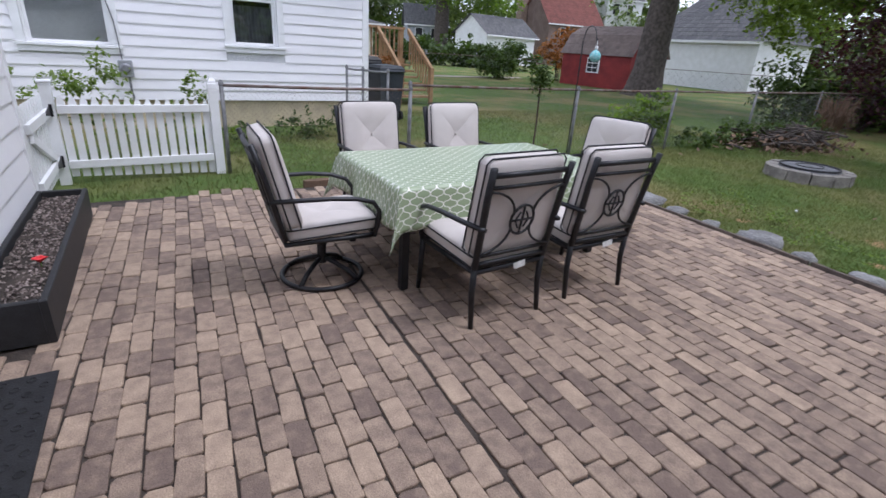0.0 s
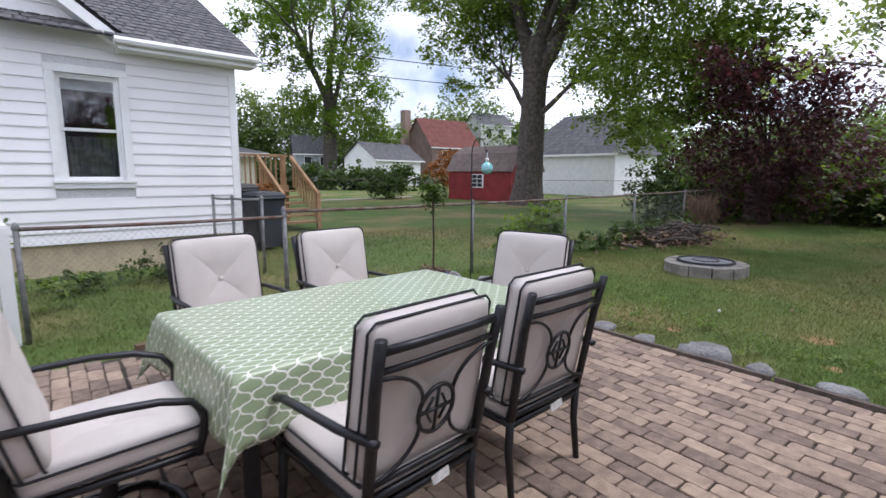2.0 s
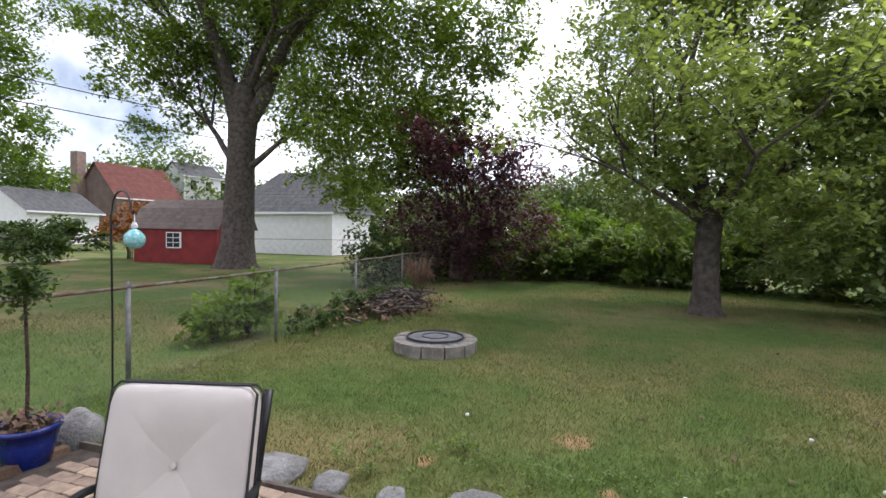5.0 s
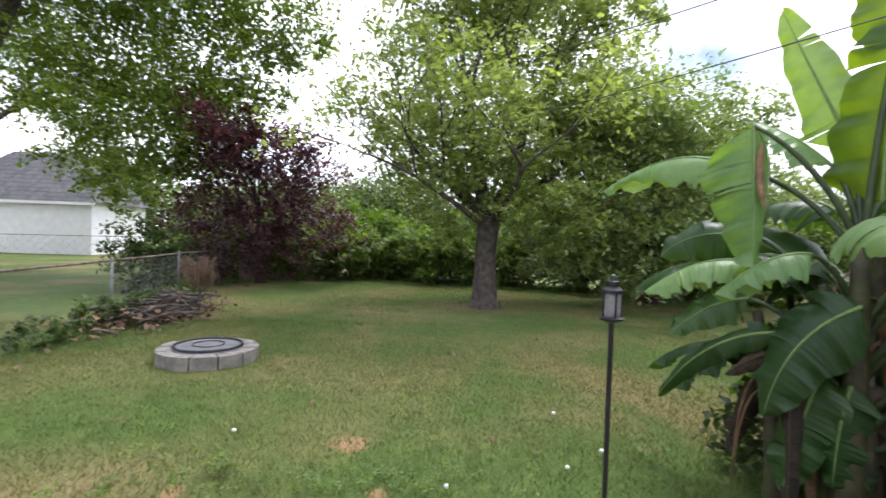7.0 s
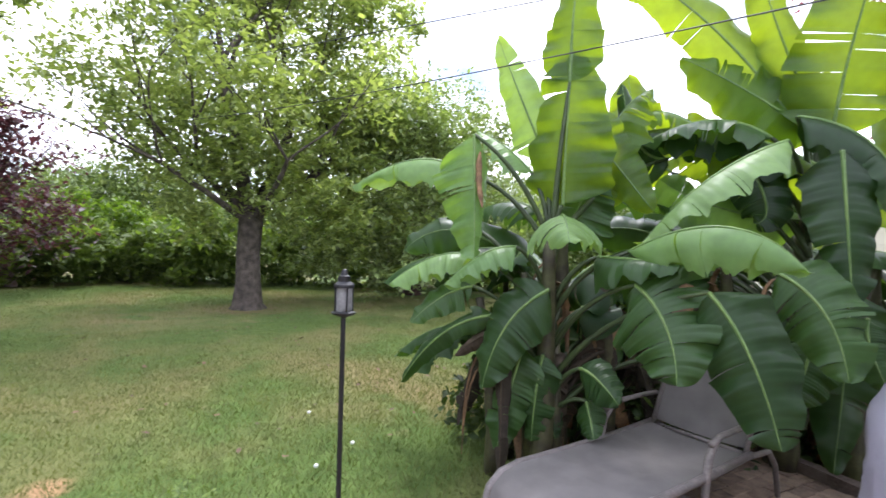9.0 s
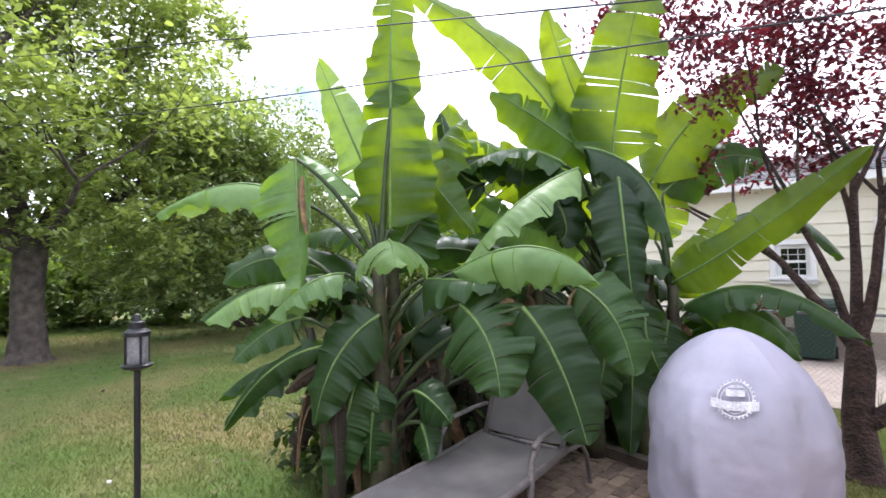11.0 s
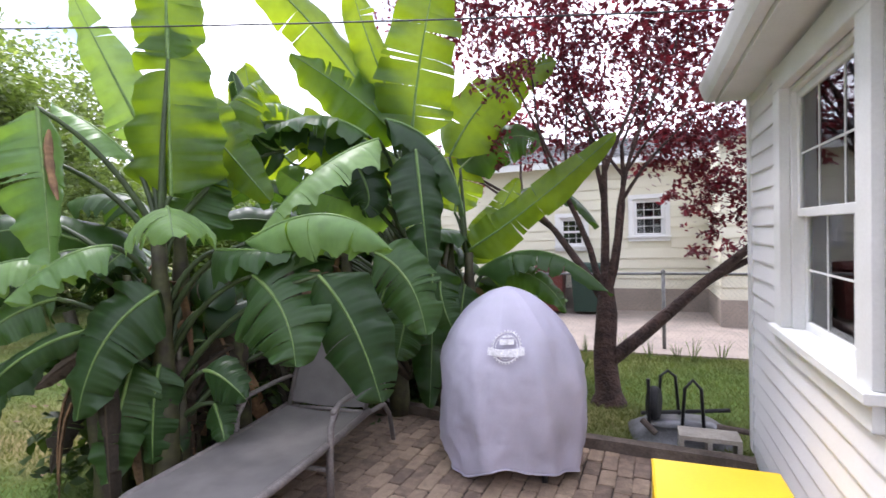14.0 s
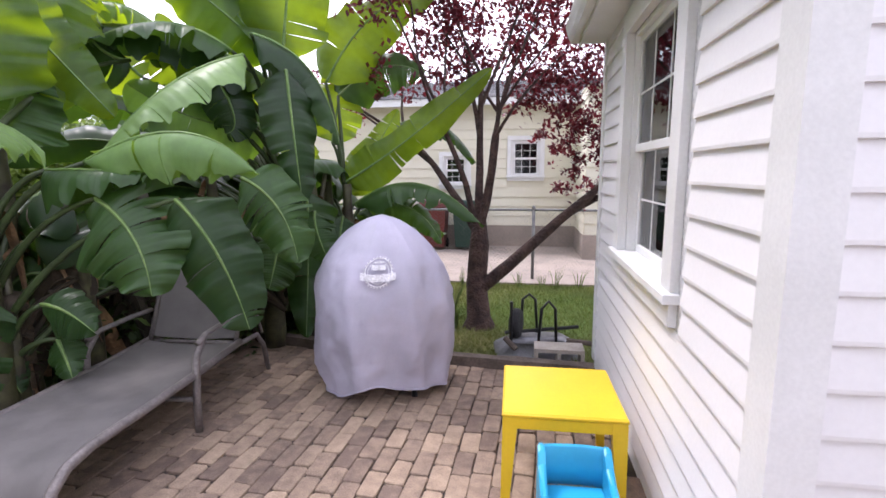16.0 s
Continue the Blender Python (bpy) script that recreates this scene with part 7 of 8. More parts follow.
def moulded(outline, x0, x1, lip=0.008):
    """A moulded plastic panel: the outline (y, z) carried from x0 to x1, its rim softened."""
    ys, zs = [p[0] for p in outline], [p[1] for p in outline]
    cy, cz, k = sum(ys) / len(ys), sum(zs) / len(zs), len(outline)
    b = Build()
    for x, q in ((x0, lip), (x0 + (x1 - x0) * 0.3, 0.0), (x1 - (x1 - x0) * 0.3, 0.0), (x1, lip)):
        b.v += [(x, y + math.copysign(min(q, abs(cy - y)), cy - y), z + math.copysign(min(q, abs(cz - z)), cz - z) if z > 0.01 else z) for y, z in outline]
    for r in range(3):
        b.f += [(r * k + i, r * k + (i + 1) % k, r * k + k + (i + 1) % k, r * k + k + i) for i in range(k)]
    b.f += [tuple(range(k - 1, -1, -1)), tuple(range(3 * k, 4 * k))]
    return b


side = [(-0.15, 0.0), (-0.105, 0.0), (-0.085, 0.15), (-0.03, 0.225), (0.05, 0.225), (0.085, 0.15), (0.105, 0.0), (0.15, 0.0), (0.14, 0.20), (0.13, 0.30), (0.10, 0.335), (0.02, 0.345), (-0.06, 0.375), (-0.10, 0.415), (-0.13, 0.43), (-0.155, 0.42), (-0.152, 0.2)]
part("side_panel", moulded(side, -0.158, -0.126), M["bluep"], bc)
part("side_panel", moulded(side, 0.126, 0.158), M["bluep"], bc)
part("seat", Build().box(-0.128, 0.128, -0.11, 0.125, 0.222, 0.252, bev=0.008), M["bluep"], bc)
part("seat_front", Build().box(-0.127, 0.127, 0.10, 0.122, 0.16, 0.224, bev=0.006), M["bluep"], bc)
bk = Build()
for y, z in ((-0.112, 0.245), (-0.118, 0.33), (-0.13, 0.415), (-0.138, 0.425), (-0.152, 0.418), (-0.15, 0.33), (-0.146, 0.245)):
    bk.v += [(-0.128 + 0.256 * k / 8, y - 0.012 * (1 - (k / 4 - 1) ** 2), z) for k in range(9)]
bk.f += [(r * 9 + k, r * 9 + k + 1, (r + 1) % 7 * 9 + k + 1, (r + 1) % 7 * 9 + k) for r in range(7) for k in range(8)]
part("backrest", bk, M["bluep"], bc, smooth=True)

# ---- wheelbarrow, block ----
wbw = thing("wheelbarrow", "upturned grey wheelbarrow with black frame", "wheelbarrow", m=pose(2.30, -3.10, GZ, 0, 0, 8) @ Matrix.Scale(0.96, 4))
tr = Build()
for z, a, b_ in ((0.0, 0.40, 0.30), (0.025, 0.405, 0.305), (0.12, 0.29, 0.125), (0.128, 0.26, 0.18)):
    for k in range(20):
        w = 2 * math.pi * k / 20
        sp = lambda v: math.copysign(abs(v) ** 0.5, v)
        tr.v.append((sp(math.cos(w)) * a, sp(math.sin(w)) * b_, z))
for i in range(3):
    for k in range(20):
        tr.f.append((i * 20 + k, i * 20 + (k + 1) % 20, (i + 1) * 20 + (k + 1) % 20, (i + 1) * 20 + k))
tr.f.append(tuple(range(60, 80)))
part("tray", tr, M["tin"], wbw, smooth=True)
part("frame_leg", Build().tube([(-0.02, 0.15, 0.125), (0.0, 0.17, 0.45), (0.06, 0.17, 0.52), (0.12, 0.17, 0.45), (0.14, 0.15, 0.125)], 0.014, 8, m=pose(-0.12, 0, 0)), M["black"], wbw, smooth=True)
part("frame_leg", Build().tube([(-0.02, -0.15, 0.125), (0.0, -0.17, 0.45), (0.06, -0.17, 0.50), (0.12, -0.17, 0.45), (0.14, -0.15, 0.125)], 0.014, 8, m=pose(0.0, 0, 0)), M["black"], wbw, smooth=True)
part("frame_bar", Build().tube([(0.26, 0.1, 0.125), (0.26, 0.1, 0.5)], 0.015, 8).tube([(-0.4, -0.1, 0.20), (0.3, -0.05, 0.16)], 0.018, 8), M["black"], wbw)
wh = part("wheel", Build().lathe([(0.05, -0.04), (0.12, -0.045), (0.14, -0.02), (0.14, 0.02), (0.12, 0.045), (0.05, 0.04)], 24, pose(0.20, -0.02, 0.26, 90, 0, 70)), M["rubber"], wbw, smooth=True)
part("hub", Build().lathe([(0.05, -0.03), (0.05, 0.03)], 12, pose(0.20, -0.02, 0.26, 90, 0, 70)), M["tin"], wh)
part("handle", Build().tube([(0.33, 0.22, 0.20), (0.24, 0.30, 0.125)], 0.024, 8), M["timber"], wbw)
part("handle", Build().tube([(-0.22, 0.2, 0.17), (-0.60, 0.30, 0.15)], 0.024, 8), M["timber"], wbw)
cbk = Build()
ring = lambda z: [(0, 0, z), (0.39, 0, z), (0.39, 0.19, z), (0, 0.19, z)] + [(x, y, z) for a, b in ((0.03, 0.18), (0.21, 0.36)) for x, y in ((a, 0.03), (b, 0.03), (b, 0.16), (a, 0.16))]
cbk.v = ring(0.0) + ring(0.19)
cap = [(0, 1, 9, 8, 5, 4), (1, 2, 10, 9), (2, 3, 7, 6, 11, 10), (3, 0, 4, 7), (5, 8, 11, 6)]
cbk.f = [c[::-1] for c in cap] + [tuple(k + 12 for k in c) for c in cap] + [(k, (k + 1) % 4, (k + 1) % 4 + 12, k + 12) for k in range(4)]
for o in (4, 8):
    cbk.f += [(o + (k + 1) % 4, o + k, o + k + 12, o + (k + 1) % 4 + 12) for k in range(4)]
bo = single("cinder_block", cbk, M["cinder"], "grey hollow concrete block lying on its side", "block")
bo.matrix_basis = pose(1.95, -2.62, GZ, 90, 0, 0)

# ---- cream house behind the plum tree, its drive, fence and bins ----
single("driveway", Build().box(-8, 12, -9.6, -5.75, GZ - 0.1, GZ + 0.02), M["concrete"], "pale concrete drive by the cream house", "driveway", kind="structure")
ch_ = thing("cream_house", "cream clapboard house across the drive", "house")
CY = -9.35
WN = ((3.88, 0.50, 1.28, 0.58), (2.40, 0.58, 1.45, 0.72))
cw, edge = Build(), -9.0
for x, w, z, h in sorted(WN):
    cw.box(edge, x - w / 2, CY - 0.2, CY, 0.4, 3.05).box(x - w / 2, x + w / 2, CY - 0.2, CY, 0.4, z - 0.05).box(x - w / 2, x + w / 2, CY - 0.2, CY, z + h, 3.05)
    edge = x + w / 2
cw.box(edge, 9.0, CY - 0.2, CY, 0.4, 3.05)
part("wall", cw, M["siding_y"], ch_)
part("foundation", Build().box(-9, 9, CY - 0.2, CY + 0.03, -0.3, 0.4), M["concrete"], ch_)
part("bay_wall", Build().box(-6, 1.35, CY + 0.001, CY + 1.5, 0.4, 3.05), M["siding_y"], ch_)
part("bay_foundation", Build().box(-6, 1.38, CY + 0.031, CY + 1.53, -0.3, 0.4), M["concrete"], ch_)
clapboards(ch_, ((1.36, CY + 0.001, 0), (7.5, CY + 0.001, 0)), (0, 1, 0), 0.4, 3.05, 0.2, M["siding_y"], holes=[(x - w / 2 - 1.46, x + w / 2 - 1.26, z - 0.12, z + h + 0.1) for x, w, z, h in WN], proud=0.022)
clapboards(ch_, ((-3.5, CY + 1.5, 0), (1.35, CY + 1.5, 0)), (0, 1, 0), 0.4, 3.05, 0.2, M["siding_y"], proud=0.022)
clapboards(ch_, ((1.35, CY + 1.5, 0), (1.35, CY + 0.03, 0)), (1, 0, 0), 0.4, 3.05, 0.2, M["siding_y"], proud=0.022)
shingle_roof(ch_, (9.3, CY + 0.36, 3.0), (-9.3, CY + 0.36, 3.0), (-9.3, CY - 3.0, 3.9), (9.3, CY - 3.0, 3.9), M["shingle"], 16, 40)
part("fascia", Build().box(1.36, 9.3, CY + 0.30, CY + 0.35, 2.86, 3.0), M["white"], ch_)
part("soffit", Build().box(1.36, 9.3, CY + 0.03, CY + 0.30, 2.90, 2.92), M["white"], ch_)
shingle_roof(ch_, (1.6, CY + 1.75, 2.98), (-6.2, CY + 1.75, 2.98), (-6.2, CY - 1.6, 3.75), (0.2, CY - 1.6, 3.75), M["shingle"], 16, 20)
for x, w, z, h in WN:
    wi = sash_window("window", "", pose(x, CY + 0.022, z), w, h, trim=0.09, lites=True, depth=0.09)
    wi.parent = ch_
    for key in ("category", "kind"):
        if key in wi:
            del wi[key]
chain_link("chain_link_fence", "galvanised chain-link fence along the drive", [(-1.2, -6.0), (2.29, -6.07), (5.3, -6.1), (8.5, -6.1)], 1.0, M["galv"])


def wheelie_bin(label, x, y, rz, material, w=0.56, h=0.98, z=GZ):
    bn = thing("wheelie_bin", label, "bin", m=pose(x, y, z, 0, 0, rz))
    part("body", Build().add([(sx * w / 2 * k, sy * w / 2 * k, zz) for zz, k in ((0.06, 0.82), (h * 0.9, 1.0)) for sx, sy in ((-1, -1), (1, -1), (1, 1), (-1, 1))],
                             [(3, 2, 1, 0), (4, 5, 6, 7), (0, 1, 5, 4), (1, 2, 6, 5), (2, 3, 7, 6), (3, 0, 4, 7)]), material, bn)
    part("rim", Build().box(-w / 2 - 0.02, w / 2 + 0.02, -w / 2 - 0.02, w / 2 + 0.02, h * 0.88, h * 0.92, bev=0.01), material, bn)
    part("lid", Build().lathe([(0.74, h * 0.921), (0.73, h * 0.95), (0.6, h), (0.05, h * 1.02)], 4, pose(0, 0, 0, 0, 0, 45), sx=w * 0.99, sy=w * 0.99), material, bn)
    for s in (-1, 1):
        part("wheel", Build().lathe([(0.03, -0.025), (0.1, -0.025), (0.1, 0.025), (0.03, 0.025)], 16, pose(s * w * 0.42, -w * 0.42, 0.1, 0, 90, 0)), M["rubber"], bn)
    part("handle", Build().tube([(-w * 0.4, -w / 2 - 0.05, h * 0.9), (w * 0.4, -w / 2 - 0.05, h * 0.9)], 0.015, 8), material, bn)
    return bn


wheelie_bin("dark green wheelie bin against the cream house", 3.55, -8.85, 0, M["bin_g"], z=GZ + 0.02)
wheelie_bin("maroon wheelie bin against the cream house", 4.25, -8.8, 0, M["bin_r"], z=GZ + 0.02)
wheelie_bin("dark grey wheelie bin beside the white house", 4.93, 10.85, 8, M["bin"], 0.6, 1.16)
wheelie_bin("black wheelie bin behind the grey one", 4.75, 11.75, 4, M["blackplastic"], 0.6, 1.3)
def blade_tuft(label, x, y, h, n, seed, width=0.012):
    t, r = thing("weed_tuft", label, "plant", "weed tufts by the drive", m=pose(x, y, GZ)), random.Random(seed)
    for k in range(n):
        a, e, q = r.uniform(0, 6.28), r.uniform(0.05, 0.5) * h, h * r.uniform(0.6, 1.1)
        c, d = math.cos(a), math.sin(a)
        b = Build().tube(bez((c * 0.03, d * 0.03, -0.01), (c * e * 0.4, d * e * 0.4, q * 0.7), (c * e, d * e, q), 5), [width * 0.7, width, width * 0.9, width * 0.6, 0.001], 4, cap=False, flat=0.25)
        part("blade", b, M["leaf_y"] if k % 3 else M["leaf"], t)


for i in range(9):
    blade_tuft("tuft of strap-leaved green plants along the drive", 1.35 + i * 0.27 + 0.05 * (i % 3), -5.52 - 0.06 * (i % 2), 0.22 + 0.05 * (i % 3), 12, 300 + i)
for i, (x, y, h) in enumerate(((3.30, -3.85, 0.5), (3.22, -4.05, 0.42), (3.12, -3.60, 0.25))):
    blade_tuft("tuft of tall green weeds by the plum tree", x, y, h, 16, 330 + i, 0.016)

# ---- beyond the fence: shed, garages, houses, deck ----
shd = thing("garden_shed", "red barn-style garden shed with brown shingles", "shed")
A_, B_ = Vector((21.9, 24.2, GZ)), Vector((22.4, 19.5, GZ))
ux = (B_ - A_).normalized()
SM = Matrix.Translation(A_) @ Matrix((ux, Vector((-ux.y, ux.x, 0)), Vector((0, 0, 1)))).transposed().to_4x4()      # x along the front, y to the back
SL = (B_ - A_).length
part("wall", Build().box(0, SL, 0, 3.2, 0, 1.75, SM), M["red"], shd)
gm2 = [(-0.12, 1.70), (0.55, 2.75), (1.6, 3.25), (2.65, 2.75), (3.32, 1.70)]
gb = Build()
for x in (0, SL):
    gb.add([(x, y, z) for y, z in gm2], [(0, 1, 2, 3, 4)], SM)
part("gable", gb, M["red"], shd)
for (y0, z0), (y1, z1) in zip(gm2, gm2[1:]):
    shingle_roof(shd, SM @ Vector((-0.15, y0, z0)), SM @ Vector((SL + 0.15, y0, z0)), SM @ Vector((SL + 0.15, y1, z1)), SM @ Vector((-0.15, y1, z1)), M["shingle_b"], 6, 18)
sw = part("window", Build().box(SL * 0.40, SL * 0.58, -0.05, -0.005, 0.75, 1.55, SM), M["white"], shd)
for i in range(2):
    for j in range(3):
        # opaque pane, coloured near-black for the unlit inside
        part("pane", Build().box(SL * 0.412 + i * SL * 0.08, SL * 0.412 + i * SL * 0.08 + SL * 0.07, -0.058, -0.051, 0.80 + j * 0.245, 1.01 + j * 0.245, SM), M["dark"], sw)
vb = Build()
for i in range(30):
    vb.box(i * SL / 30, i * SL / 30 + 0.02, -0.012, -0.002, 0, 1.74, SM)
part("battens", vb, M["red"], shd)["kind"] = "stuff"


def far_house(name, label, corner, along, length, depth, h, ridge, wall, roof, windows=(), over=0.4, hip=0.0):
    """A gabled house: front along `along` from corner, depth behind; ridge along the front."""
    t = thing(name, label, "house" if "garage" not in name else "garage")
    u = Vector((along[0], along[1], 0)).normalized()
    m = Matrix.Translation((corner[0], corner[1], GZ)) @ Matrix((u, Vector((-u.y, u.x, 0)), Vector((0, 0, 1)))).transposed().to_4x4()
    part("wall", Build().box(0, length, 0, depth, 0, h, m), wall, t)
    for x in (0.0, length) if not hip else ():
        part("gable", Build().add([(x + e, y, z) for e in (-0.05, 0.0) for y, z in ((0, h), (depth, h), (depth / 2, ridge))], [(0, 2, 1), (3, 4, 5), (0, 1, 4, 3), (1, 2, 5, 4), (2, 0, 3, 5)], m), wall, t)
    k = over * (ridge - h) / (depth / 2)
    for a, b in (((-over, h - k), (depth / 2, ridge)), ((depth + over, h - k), (depth / 2, ridge))):
        shingle_roof(t, m @ Vector((-over, a[0], a[1] + 0.05)), m @ Vector((length + over, a[0], a[1] + 0.05)), m @ Vector((length + over - hip, b[0], b[1] + 0.05)), m @ Vector((-over + hip, b[0], b[1] + 0.05)), roof, 12, 24)
    for x, xr in ((-over, -over + hip), (length + over, length + over - hip)) if hip else ():
        shingle_roof(t, m @ Vector((x, -over, h - k + 0.05)), m @ Vector((x, depth + over, h - k + 0.05)), m @ Vector((xr, depth / 2 + 0.05, ridge + 0.05)), m @ Vector((xr, depth / 2 - 0.05, ridge + 0.05)), roof, 12, 16)
    part("fascia", Build().box(-over, length + over, -over - 0.04, -over, h - k - 0.12, h - k + 0.04, m), M["white"], t)
    for x, z, w, hh in windows:
        wo = part("window", Build().box(x, x + w, -0.06, -0.002, z, z + hh, m), M["white"], t)
        # opaque pane in the colour that paints an unlit room
        part("pane", Build().box(x + 0.08, x + w - 0.08, -0.07, -0.061, z + 0.08, z + hh - 0.08, m), M["dark"], wo)
    return t


far_house("white_garage", "white garage with grey shingle roof beyond the maple", (33.74, 28.4), (0, -1), 8.7, 6.2, 3.42, 6.3, M["white"], M["shingle"], hip=2.6)
far_house("far_garage", "low white garage with grey roof in the distance", (33.96, 50.74), (0.98, 0.2), 8.3, 5.4, 3.4, 5.3, M["white"], M["shingle"])
far_house("brick_house", "distant house with a red roof and chimney", (50.86, 60.56), (0.996, -0.085), 9.4, 8.0, 6.0, 10.3, mat("brown_siding", (0.22, 0.16, 0.14), (0.17, 0.12, 0.105), 0.85, 1, 20, 0.1), M["shingle_r"], windows=((2, 3.8, 1, 1.4), (6, 3.8, 1, 1.4)))
single("chimney", Build().box(50.2, 51.4, 66.6, 67.8, 4, 11.6), mat("chimney_brick", (0.33, 0.24, 0.2), (0.25, 0.18, 0.15), 0.9, 3, 20, 0.2), "tan brick chimney on the red-roofed house", "chimney")
far_house("white_house", "distant white two-storey house", (63.5, 62.5), (0.964, -0.266), 6.2, 6, 10.2, 12.2, M["white"], M["shingle"], windows=((1, 7.8, 1.1, 1.6), (3.5, 7.8, 1.1, 1.6)))
far_house("grey_house", "distant grey house half hidden by trees", (29.5, 62.5), (5, -2), 5, 8, 4.2, 6.6, mat("grey_paint", (0.35, 0.37, 0.4), None, 0.8, 2, 30, 0), M["shingle"], windows=((1, 2.4, 1, 1.3), (3, 2.4, 1, 1.3)))
single("garden_path", Build().add([(8, 25.5, GZ + 0.01), (22, 27.3, GZ + 0.01), (22, 28.3, GZ + 0.01), (8, 26.5, GZ + 0.01), (8, 25.5, GZ - 0.05), (22, 27.3, GZ - 0.05), (22, 28.3, GZ - 0.05), (8, 26.5, GZ - 0.05)], [(0, 1, 2, 3), (0, 4, 5, 1), (1, 5, 6, 2)]), M["concrete"], "pale concrete garden path", "path", kind="structure")
# raised deck with stairs behind the white house
dk = thing("deck", "tan wooden deck with railing and stairs", "deck")
part("platform", Build().box(3.9, 7.4, 15.2, 18.0, 1.0, 1.12), M["wood"], dk)
for x in (4.0, 5.6, 7.3):
    part("post", Build().box(x - 0.06, x + 0.06, 15.25, 15.37, GZ, 2.0), M["wood"], dk)
part("skirt", Build().box(3.9, 7.4, 15.20, 15.24, GZ, 1.0), M["wood"], dk)
for i in range(22):
    part("baluster", Build().box(4.05 + i * 0.15, 4.09 + i * 0.15, 15.28, 15.32, 1.12, 1.95), M["wood"], dk)
part("handrail", Build().box(3.9, 7.4, 15.22, 15.38, 1.95, 2.02), M["wood"], dk)
for i in range(6):
    part("stair_tread", Build().box(6.5, 7.5, 13.55 + i * 0.28, 13.85 + i * 0.28, 0.12 + i * 0.16, 0.17 + i * 0.16), M["wood"], dk)
for x in (6.5, 7.5):
    part("stair_rail", Build().add([(x - 0.04, 13.5, 0.95), (x + 0.04, 13.5, 0.95), (x + 0.04, 15.2, 2.0), (x - 0.04, 15.2, 2.0), (x - 0.04, 13.5, 0.82), (x + 0.04, 13.5, 0.82), (x + 0.04, 15.2, 1.87), (x - 0.04, 15.2, 1.87)], [(0, 1, 2, 3), (7, 6, 5, 4), (0, 4, 5, 1), (1, 5, 6, 2), (2, 6, 7, 3), (3, 7, 4, 0)]), M["wood"], dk)
    part("stair_post", Build().box(x - 0.05, x + 0.05, 13.48, 13.58, GZ, 0.95), M["wood"], dk)
    for i in range(9):
        y = 13.7 + i * 0.17
        part("baluster", Build().box(x - 0.02, x + 0.02, y, y + 0.04, 0.25 + i * 0.1, 0.95 + i * 0.105), M["wood"], dk)
far_house("rear_garage", "low grey-roofed building behind the deck", (3, 21), (5, 0), 5.6, 6, 2.35, 2.95, M["siding_y"], M["shingle"], hip=2.0)
sh("flower_pots", "pots of pink flowers on the deck stairs", (6.3, 14.2, GZ), [(0, 0, 1.1, 0.25, 0.25, 0.2), (0.2, -0.2, 0.5, 0.2, 0.2, 0.2)], M["leaf_o"], 300, 0.06, 95, category="flowers")


# ---- overhead cables ----
def cable(p, q, sag, r=0.012):
    p, q = Vector(p), Vector(q)
    pts = [p.lerp(q, i / 24) - UP * sag * 4 * (i / 24) * (1 - i / 24) for i in range(25)]
    return single("overhead_cable", Build().tube(pts, r, 5), M["wire"], "black overhead service cable", "cable", "overhead cables")


cable((24, 2.5, 7.3), (1.9, -1.35, 2.55), 0.12, 0.0048)
cable((21, 2.6, 5.0), (1.9, -1.55, 2.6), 0.3, 0.0048)
cable((-4, 30, 8.5), (40, 14, 7.5), 0.8, 0.02)
cable((-4, 30, 7.6), (40, 14, 6.6), 0.8, 0.02)


# ---- grass: blades and tufts on the near lawn ----
def grass(n, x0, x1, y0, y1, seed, h, ok):
    r = np.random.default_rng(seed)
    x, y = r.uniform(x0, x1, n), r.uniform(y0, y1, n)
    keep = ok(x, y)
    x, y = x[keep], y[keep]
    n = len(x)
    hh = h * r.uniform(0.5, 1.3, n)
    a, b = r.uniform(0, 6.28, n), r.uniform(0, 6.28, n)
    w = r.uniform(0.003, 0.007, n)
    z = np.full(n, GZ - 0.005)
    p0 = np.stack([x - np.cos(a) * w, y - np.sin(a) * w, z], 1)
    p1 = np.stack([x + np.cos(a) * w, y + np.sin(a) * w, z], 1)
    lean = hh * r.uniform(0.2, 1.0, n)
    p2 = np.stack([x + np.cos(b) * lean, y + np.sin(b) * lean, z + hh], 1)
    me = bpy.data.meshes.new("grass")
    me.vertices.add(3 * n)
    me.vertices.foreach_set("co", np.stack([p0, p1, p2], 1).ravel())
    me.loops.add(3 * n)
    me.loops.foreach_set("vertex_index", np.arange(3 * n, dtype=np.int32))
    me.polygons.add(n)
    me.polygons.foreach_set("loop_start", np.arange(n, dtype=np.int32) * 3)
    me.materials.append(M["blade"])
    me.update(calc_edges=True)
    return tagged(new("grass", me), "short mown grass blades", "grass", kind="stuff")


off_patio = lambda x, y: (x > 5.2 + 0.035 * y) | (y > 5.75) | (y < -2.9 - 0.1 * (x - 3))
grass(170000, 4.8, 12.5, -4.5, 6.6, 1, 0.045, lambda x, y: off_patio(x, y))
grass(90000, 12.0, 21.0, -7, 7.5, 2, 0.05, lambda x, y: x > 0)
grass(60000, -0.5, 12.0, 5.55, 12, 3, 0.06, lambda x, y: (y > 5.6) & ((y < 9.4) | (x > 4.2)))
grass(42000, 0.4, 5.0, -5.7, -2.6, 4, 0.05, lambda x, y: y < -2.65 - 0.12 * (x - 2))

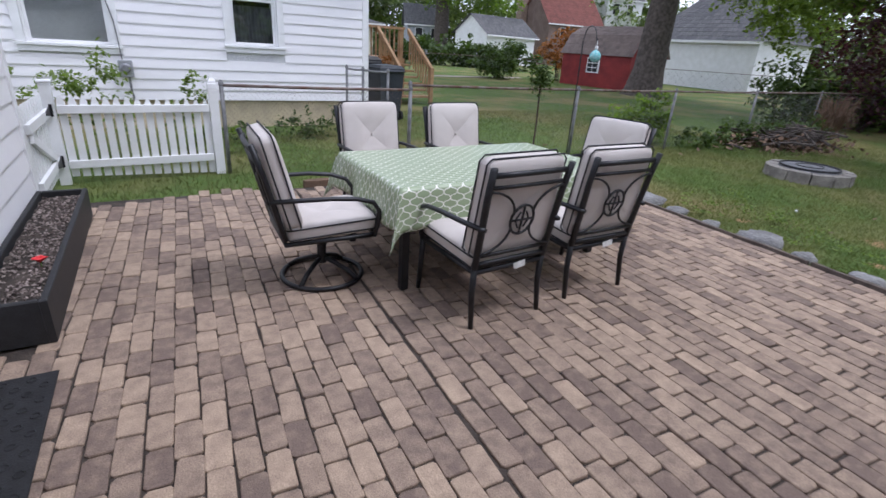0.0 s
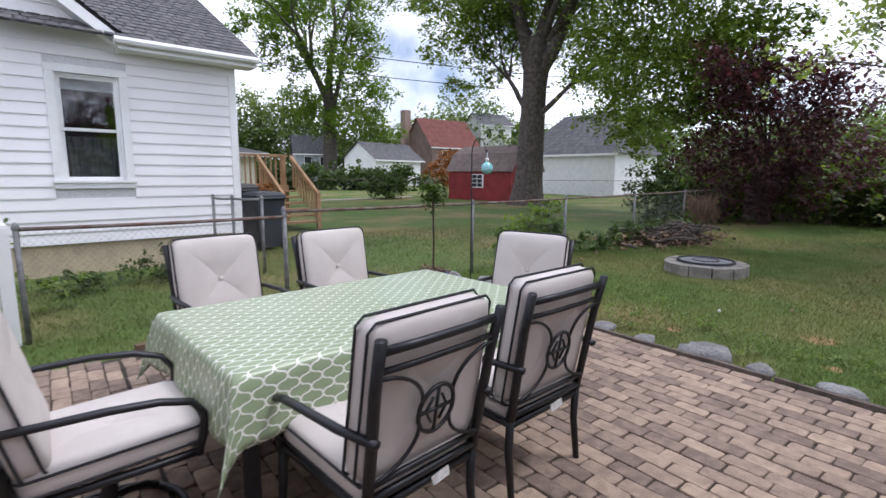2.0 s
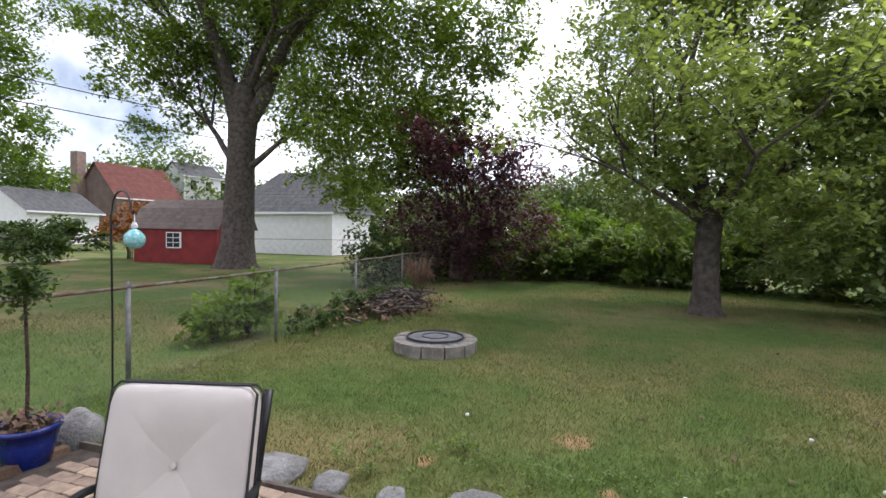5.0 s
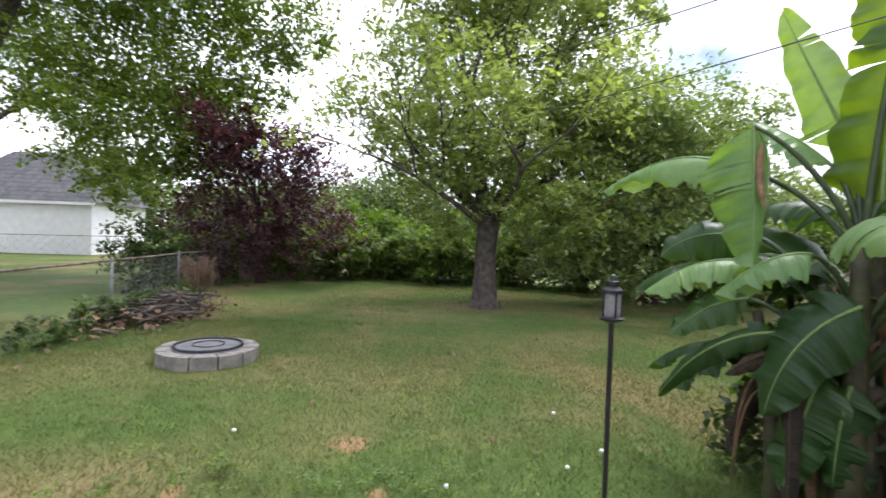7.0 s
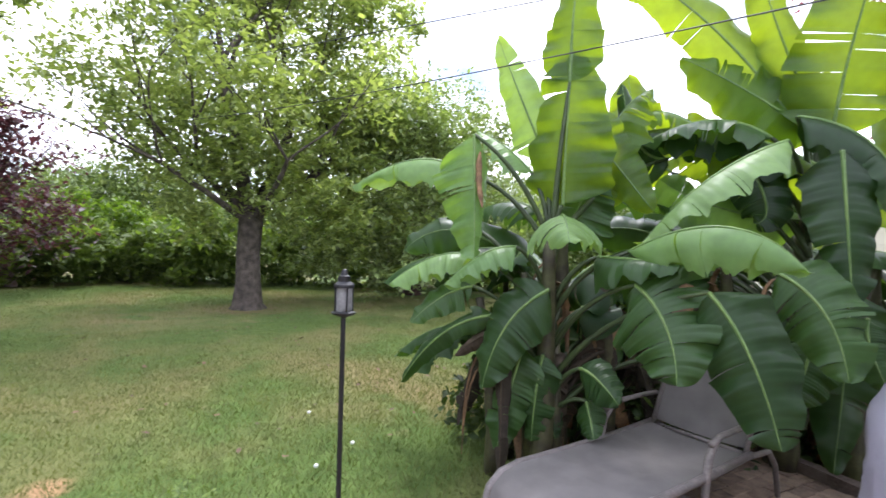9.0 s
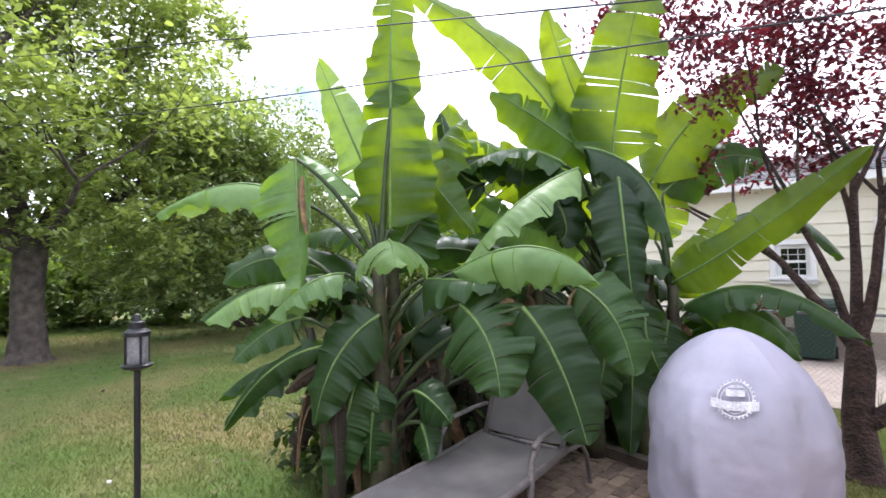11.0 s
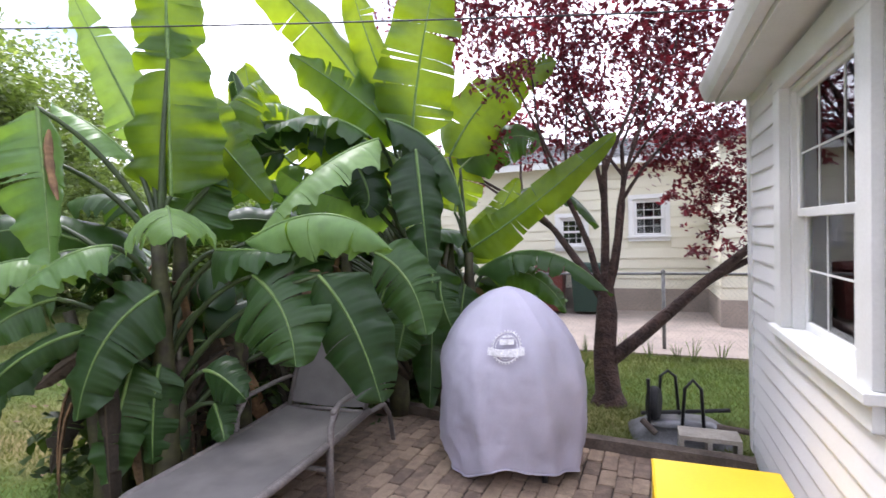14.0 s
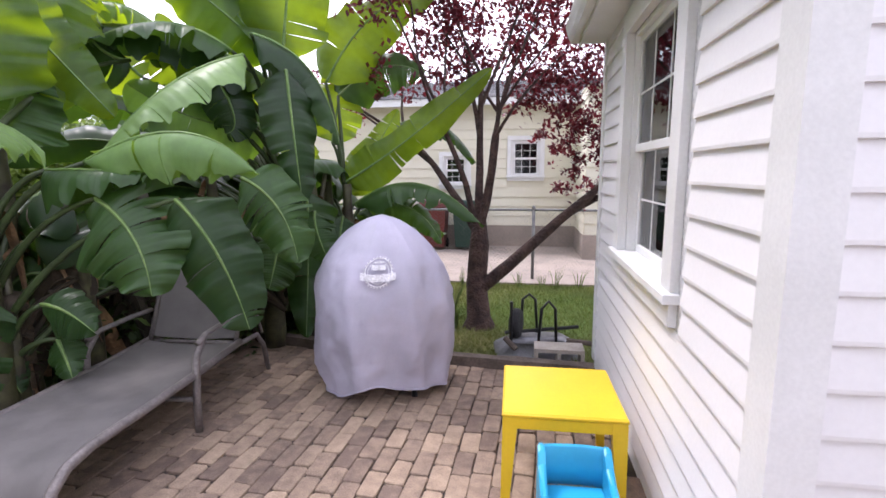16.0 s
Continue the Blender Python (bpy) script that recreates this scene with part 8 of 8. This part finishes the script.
# fallen leaves and clover on the lawn
nl = np.random.default_rng(12)
q = np.stack([nl.uniform(6.5, 14.5, 170), nl.normal(-1.0, 1.6, 170), np.full(170, GZ + 0.03)], 1)
tagged(new("fallen_leaves", leaf_mesh("fallen_leaves", q, nl.uniform(0.025, 0.06, 170), M["dry"], nl, updown=0.1, tilt=0.15)), "scattered brown fallen leaves on the lawn", "leaves", kind="stuff")
for x, y in ((6.47, -0.02), (6.2, 0.35), (6.9, 2.9), (5.95, 1.25), (7.3, 0.1)):
    cf = thing("clover_flower", "small white clover flower in the lawn", "flower", "clover in the lawn", m=pose(x, y, GZ))
    part("stalk", Build().tube([(0, 0, -0.01), (0.004, 0, 0.05)], 0.0025, 5), M["leaf"], cf)
    part("flower_head", Build().lathe([(0.004, 0.046), (0.014, 0.052), (0.018, 0.062), (0.013, 0.073), (0.002, 0.077)], 10), M["white"], cf, smooth=True)

# ---- pavers, laid lengthwise in staggered columns ----
BW, BL = 0.1055, 0.2115


def paver(r):
    """A tumbled paver with worn round corners about the origin, its top at z = 0."""
    w, l, c = BW / 2 - 0.001 - r.uniform(0, 0.0022), BL / 2 - 0.002 - r.uniform(0, 0.004), r.uniform(0.004, 0.007)
    j = [(r.uniform(-0.003, 0.003), r.uniform(-0.003, 0.003), r.uniform(0.006, 0.017)) for _ in range(4)]
    vs = []
    for z, i in ((-0.05, 0.0), (-c, 0.0), (-c * 0.25, c * 0.45), (0.0, c * 1.2)):
        for (sx, sy), (jx, jy, k) in zip(((-1, -1), (1, -1), (1, 1), (-1, 1)), j):
            ends = [(sx * (w - i) + jx, sy * (l - i - k) + jy), (sx * (w - i - k) + jx, sy * (l - i) + jy)]
            vs += [(x, y, z + (r.uniform(-0.0012, 0.0012) if z == 0 else 0)) for x, y in (ends if sx * sy > 0 else ends[::-1])]
    fs = [(a * 8 + k, a * 8 + (k + 1) % 8, a * 8 + 8 + (k + 1) % 8, a * 8 + 8 + k) for a in range(3) for k in range(8)] + [tuple(range(24, 32))]
    return vs, fs


patio = thing("patio", "tumbled clay-coloured pavers in running bond", "patio", kind="structure")
rp = random.Random(99)
shared = []
for i in range(10):
    vs, fs = paver(rp)
    shared.append(Build().add(vs, fs).mesh("brick", M["brick"]))
rest = Build()
col, count = 0, 0
x = WCX - 0.25
LAY = -2.6                       # degrees by which the courses run off the wall's line
ct, st = math.cos(radians(LAY)), math.sin(radians(LAY))
while x < 5.8:
    if x < 1.5 <= x + BW:            # an open seam between two laid fields
        x += 0.016
    shift = rp.choice((0.5, 0.33, 0.62, 0.45)) * BL if col % 2 else rp.uniform(-0.03, 0.03)
    y = PY0 - 0.9 + shift
    while y < PY1 + 0.5:
        xr, yr = 1.5 + (x - 1.5) * ct - (y - 1.5) * st, 1.5 + (x - 1.5) * st + (y - 1.5) * ct
        ymin = (PY0 - 0.05 - 0.15 * (xr - 2.0)) if xr > WX + 0.05 else WY + 0.12
        ymax = PY1 + 0.10 * math.sin(x * 2.1) - (0.1 if x > 3.5 else 0)
        if ymin < yr < ymax and WCX + 0.05 < xr < patio_right(yr) - 0.03 and not (xr < -0.3 and PYA - 0.05 < yr < PYB + 0.02):
            dz, tx, ty, rz = rp.gauss(0, 0.0016), rp.gauss(0, 0.7), rp.gauss(0, 0.6), rp.gauss(0, 1.0)
            m = pose(xr + rp.gauss(0, 0.002), yr, dz, tx, ty, rz + LAY)
            if 0.3 < xr < 2.9 and 1.1 < yr < 4.2 and count < 300:
                o = part("brick", rp.choice(shared), None, patio)
                o.matrix_basis = m
                count += 1
            else:
                vs, fs = paver(rp)
                rest.add(vs, fs, m)
        y += BL + rp.uniform(-0.004, 0.006)
    x += BW
    col += 1
part("pavers", rest, M["brick_i"], patio)["kind"] = "stuff"
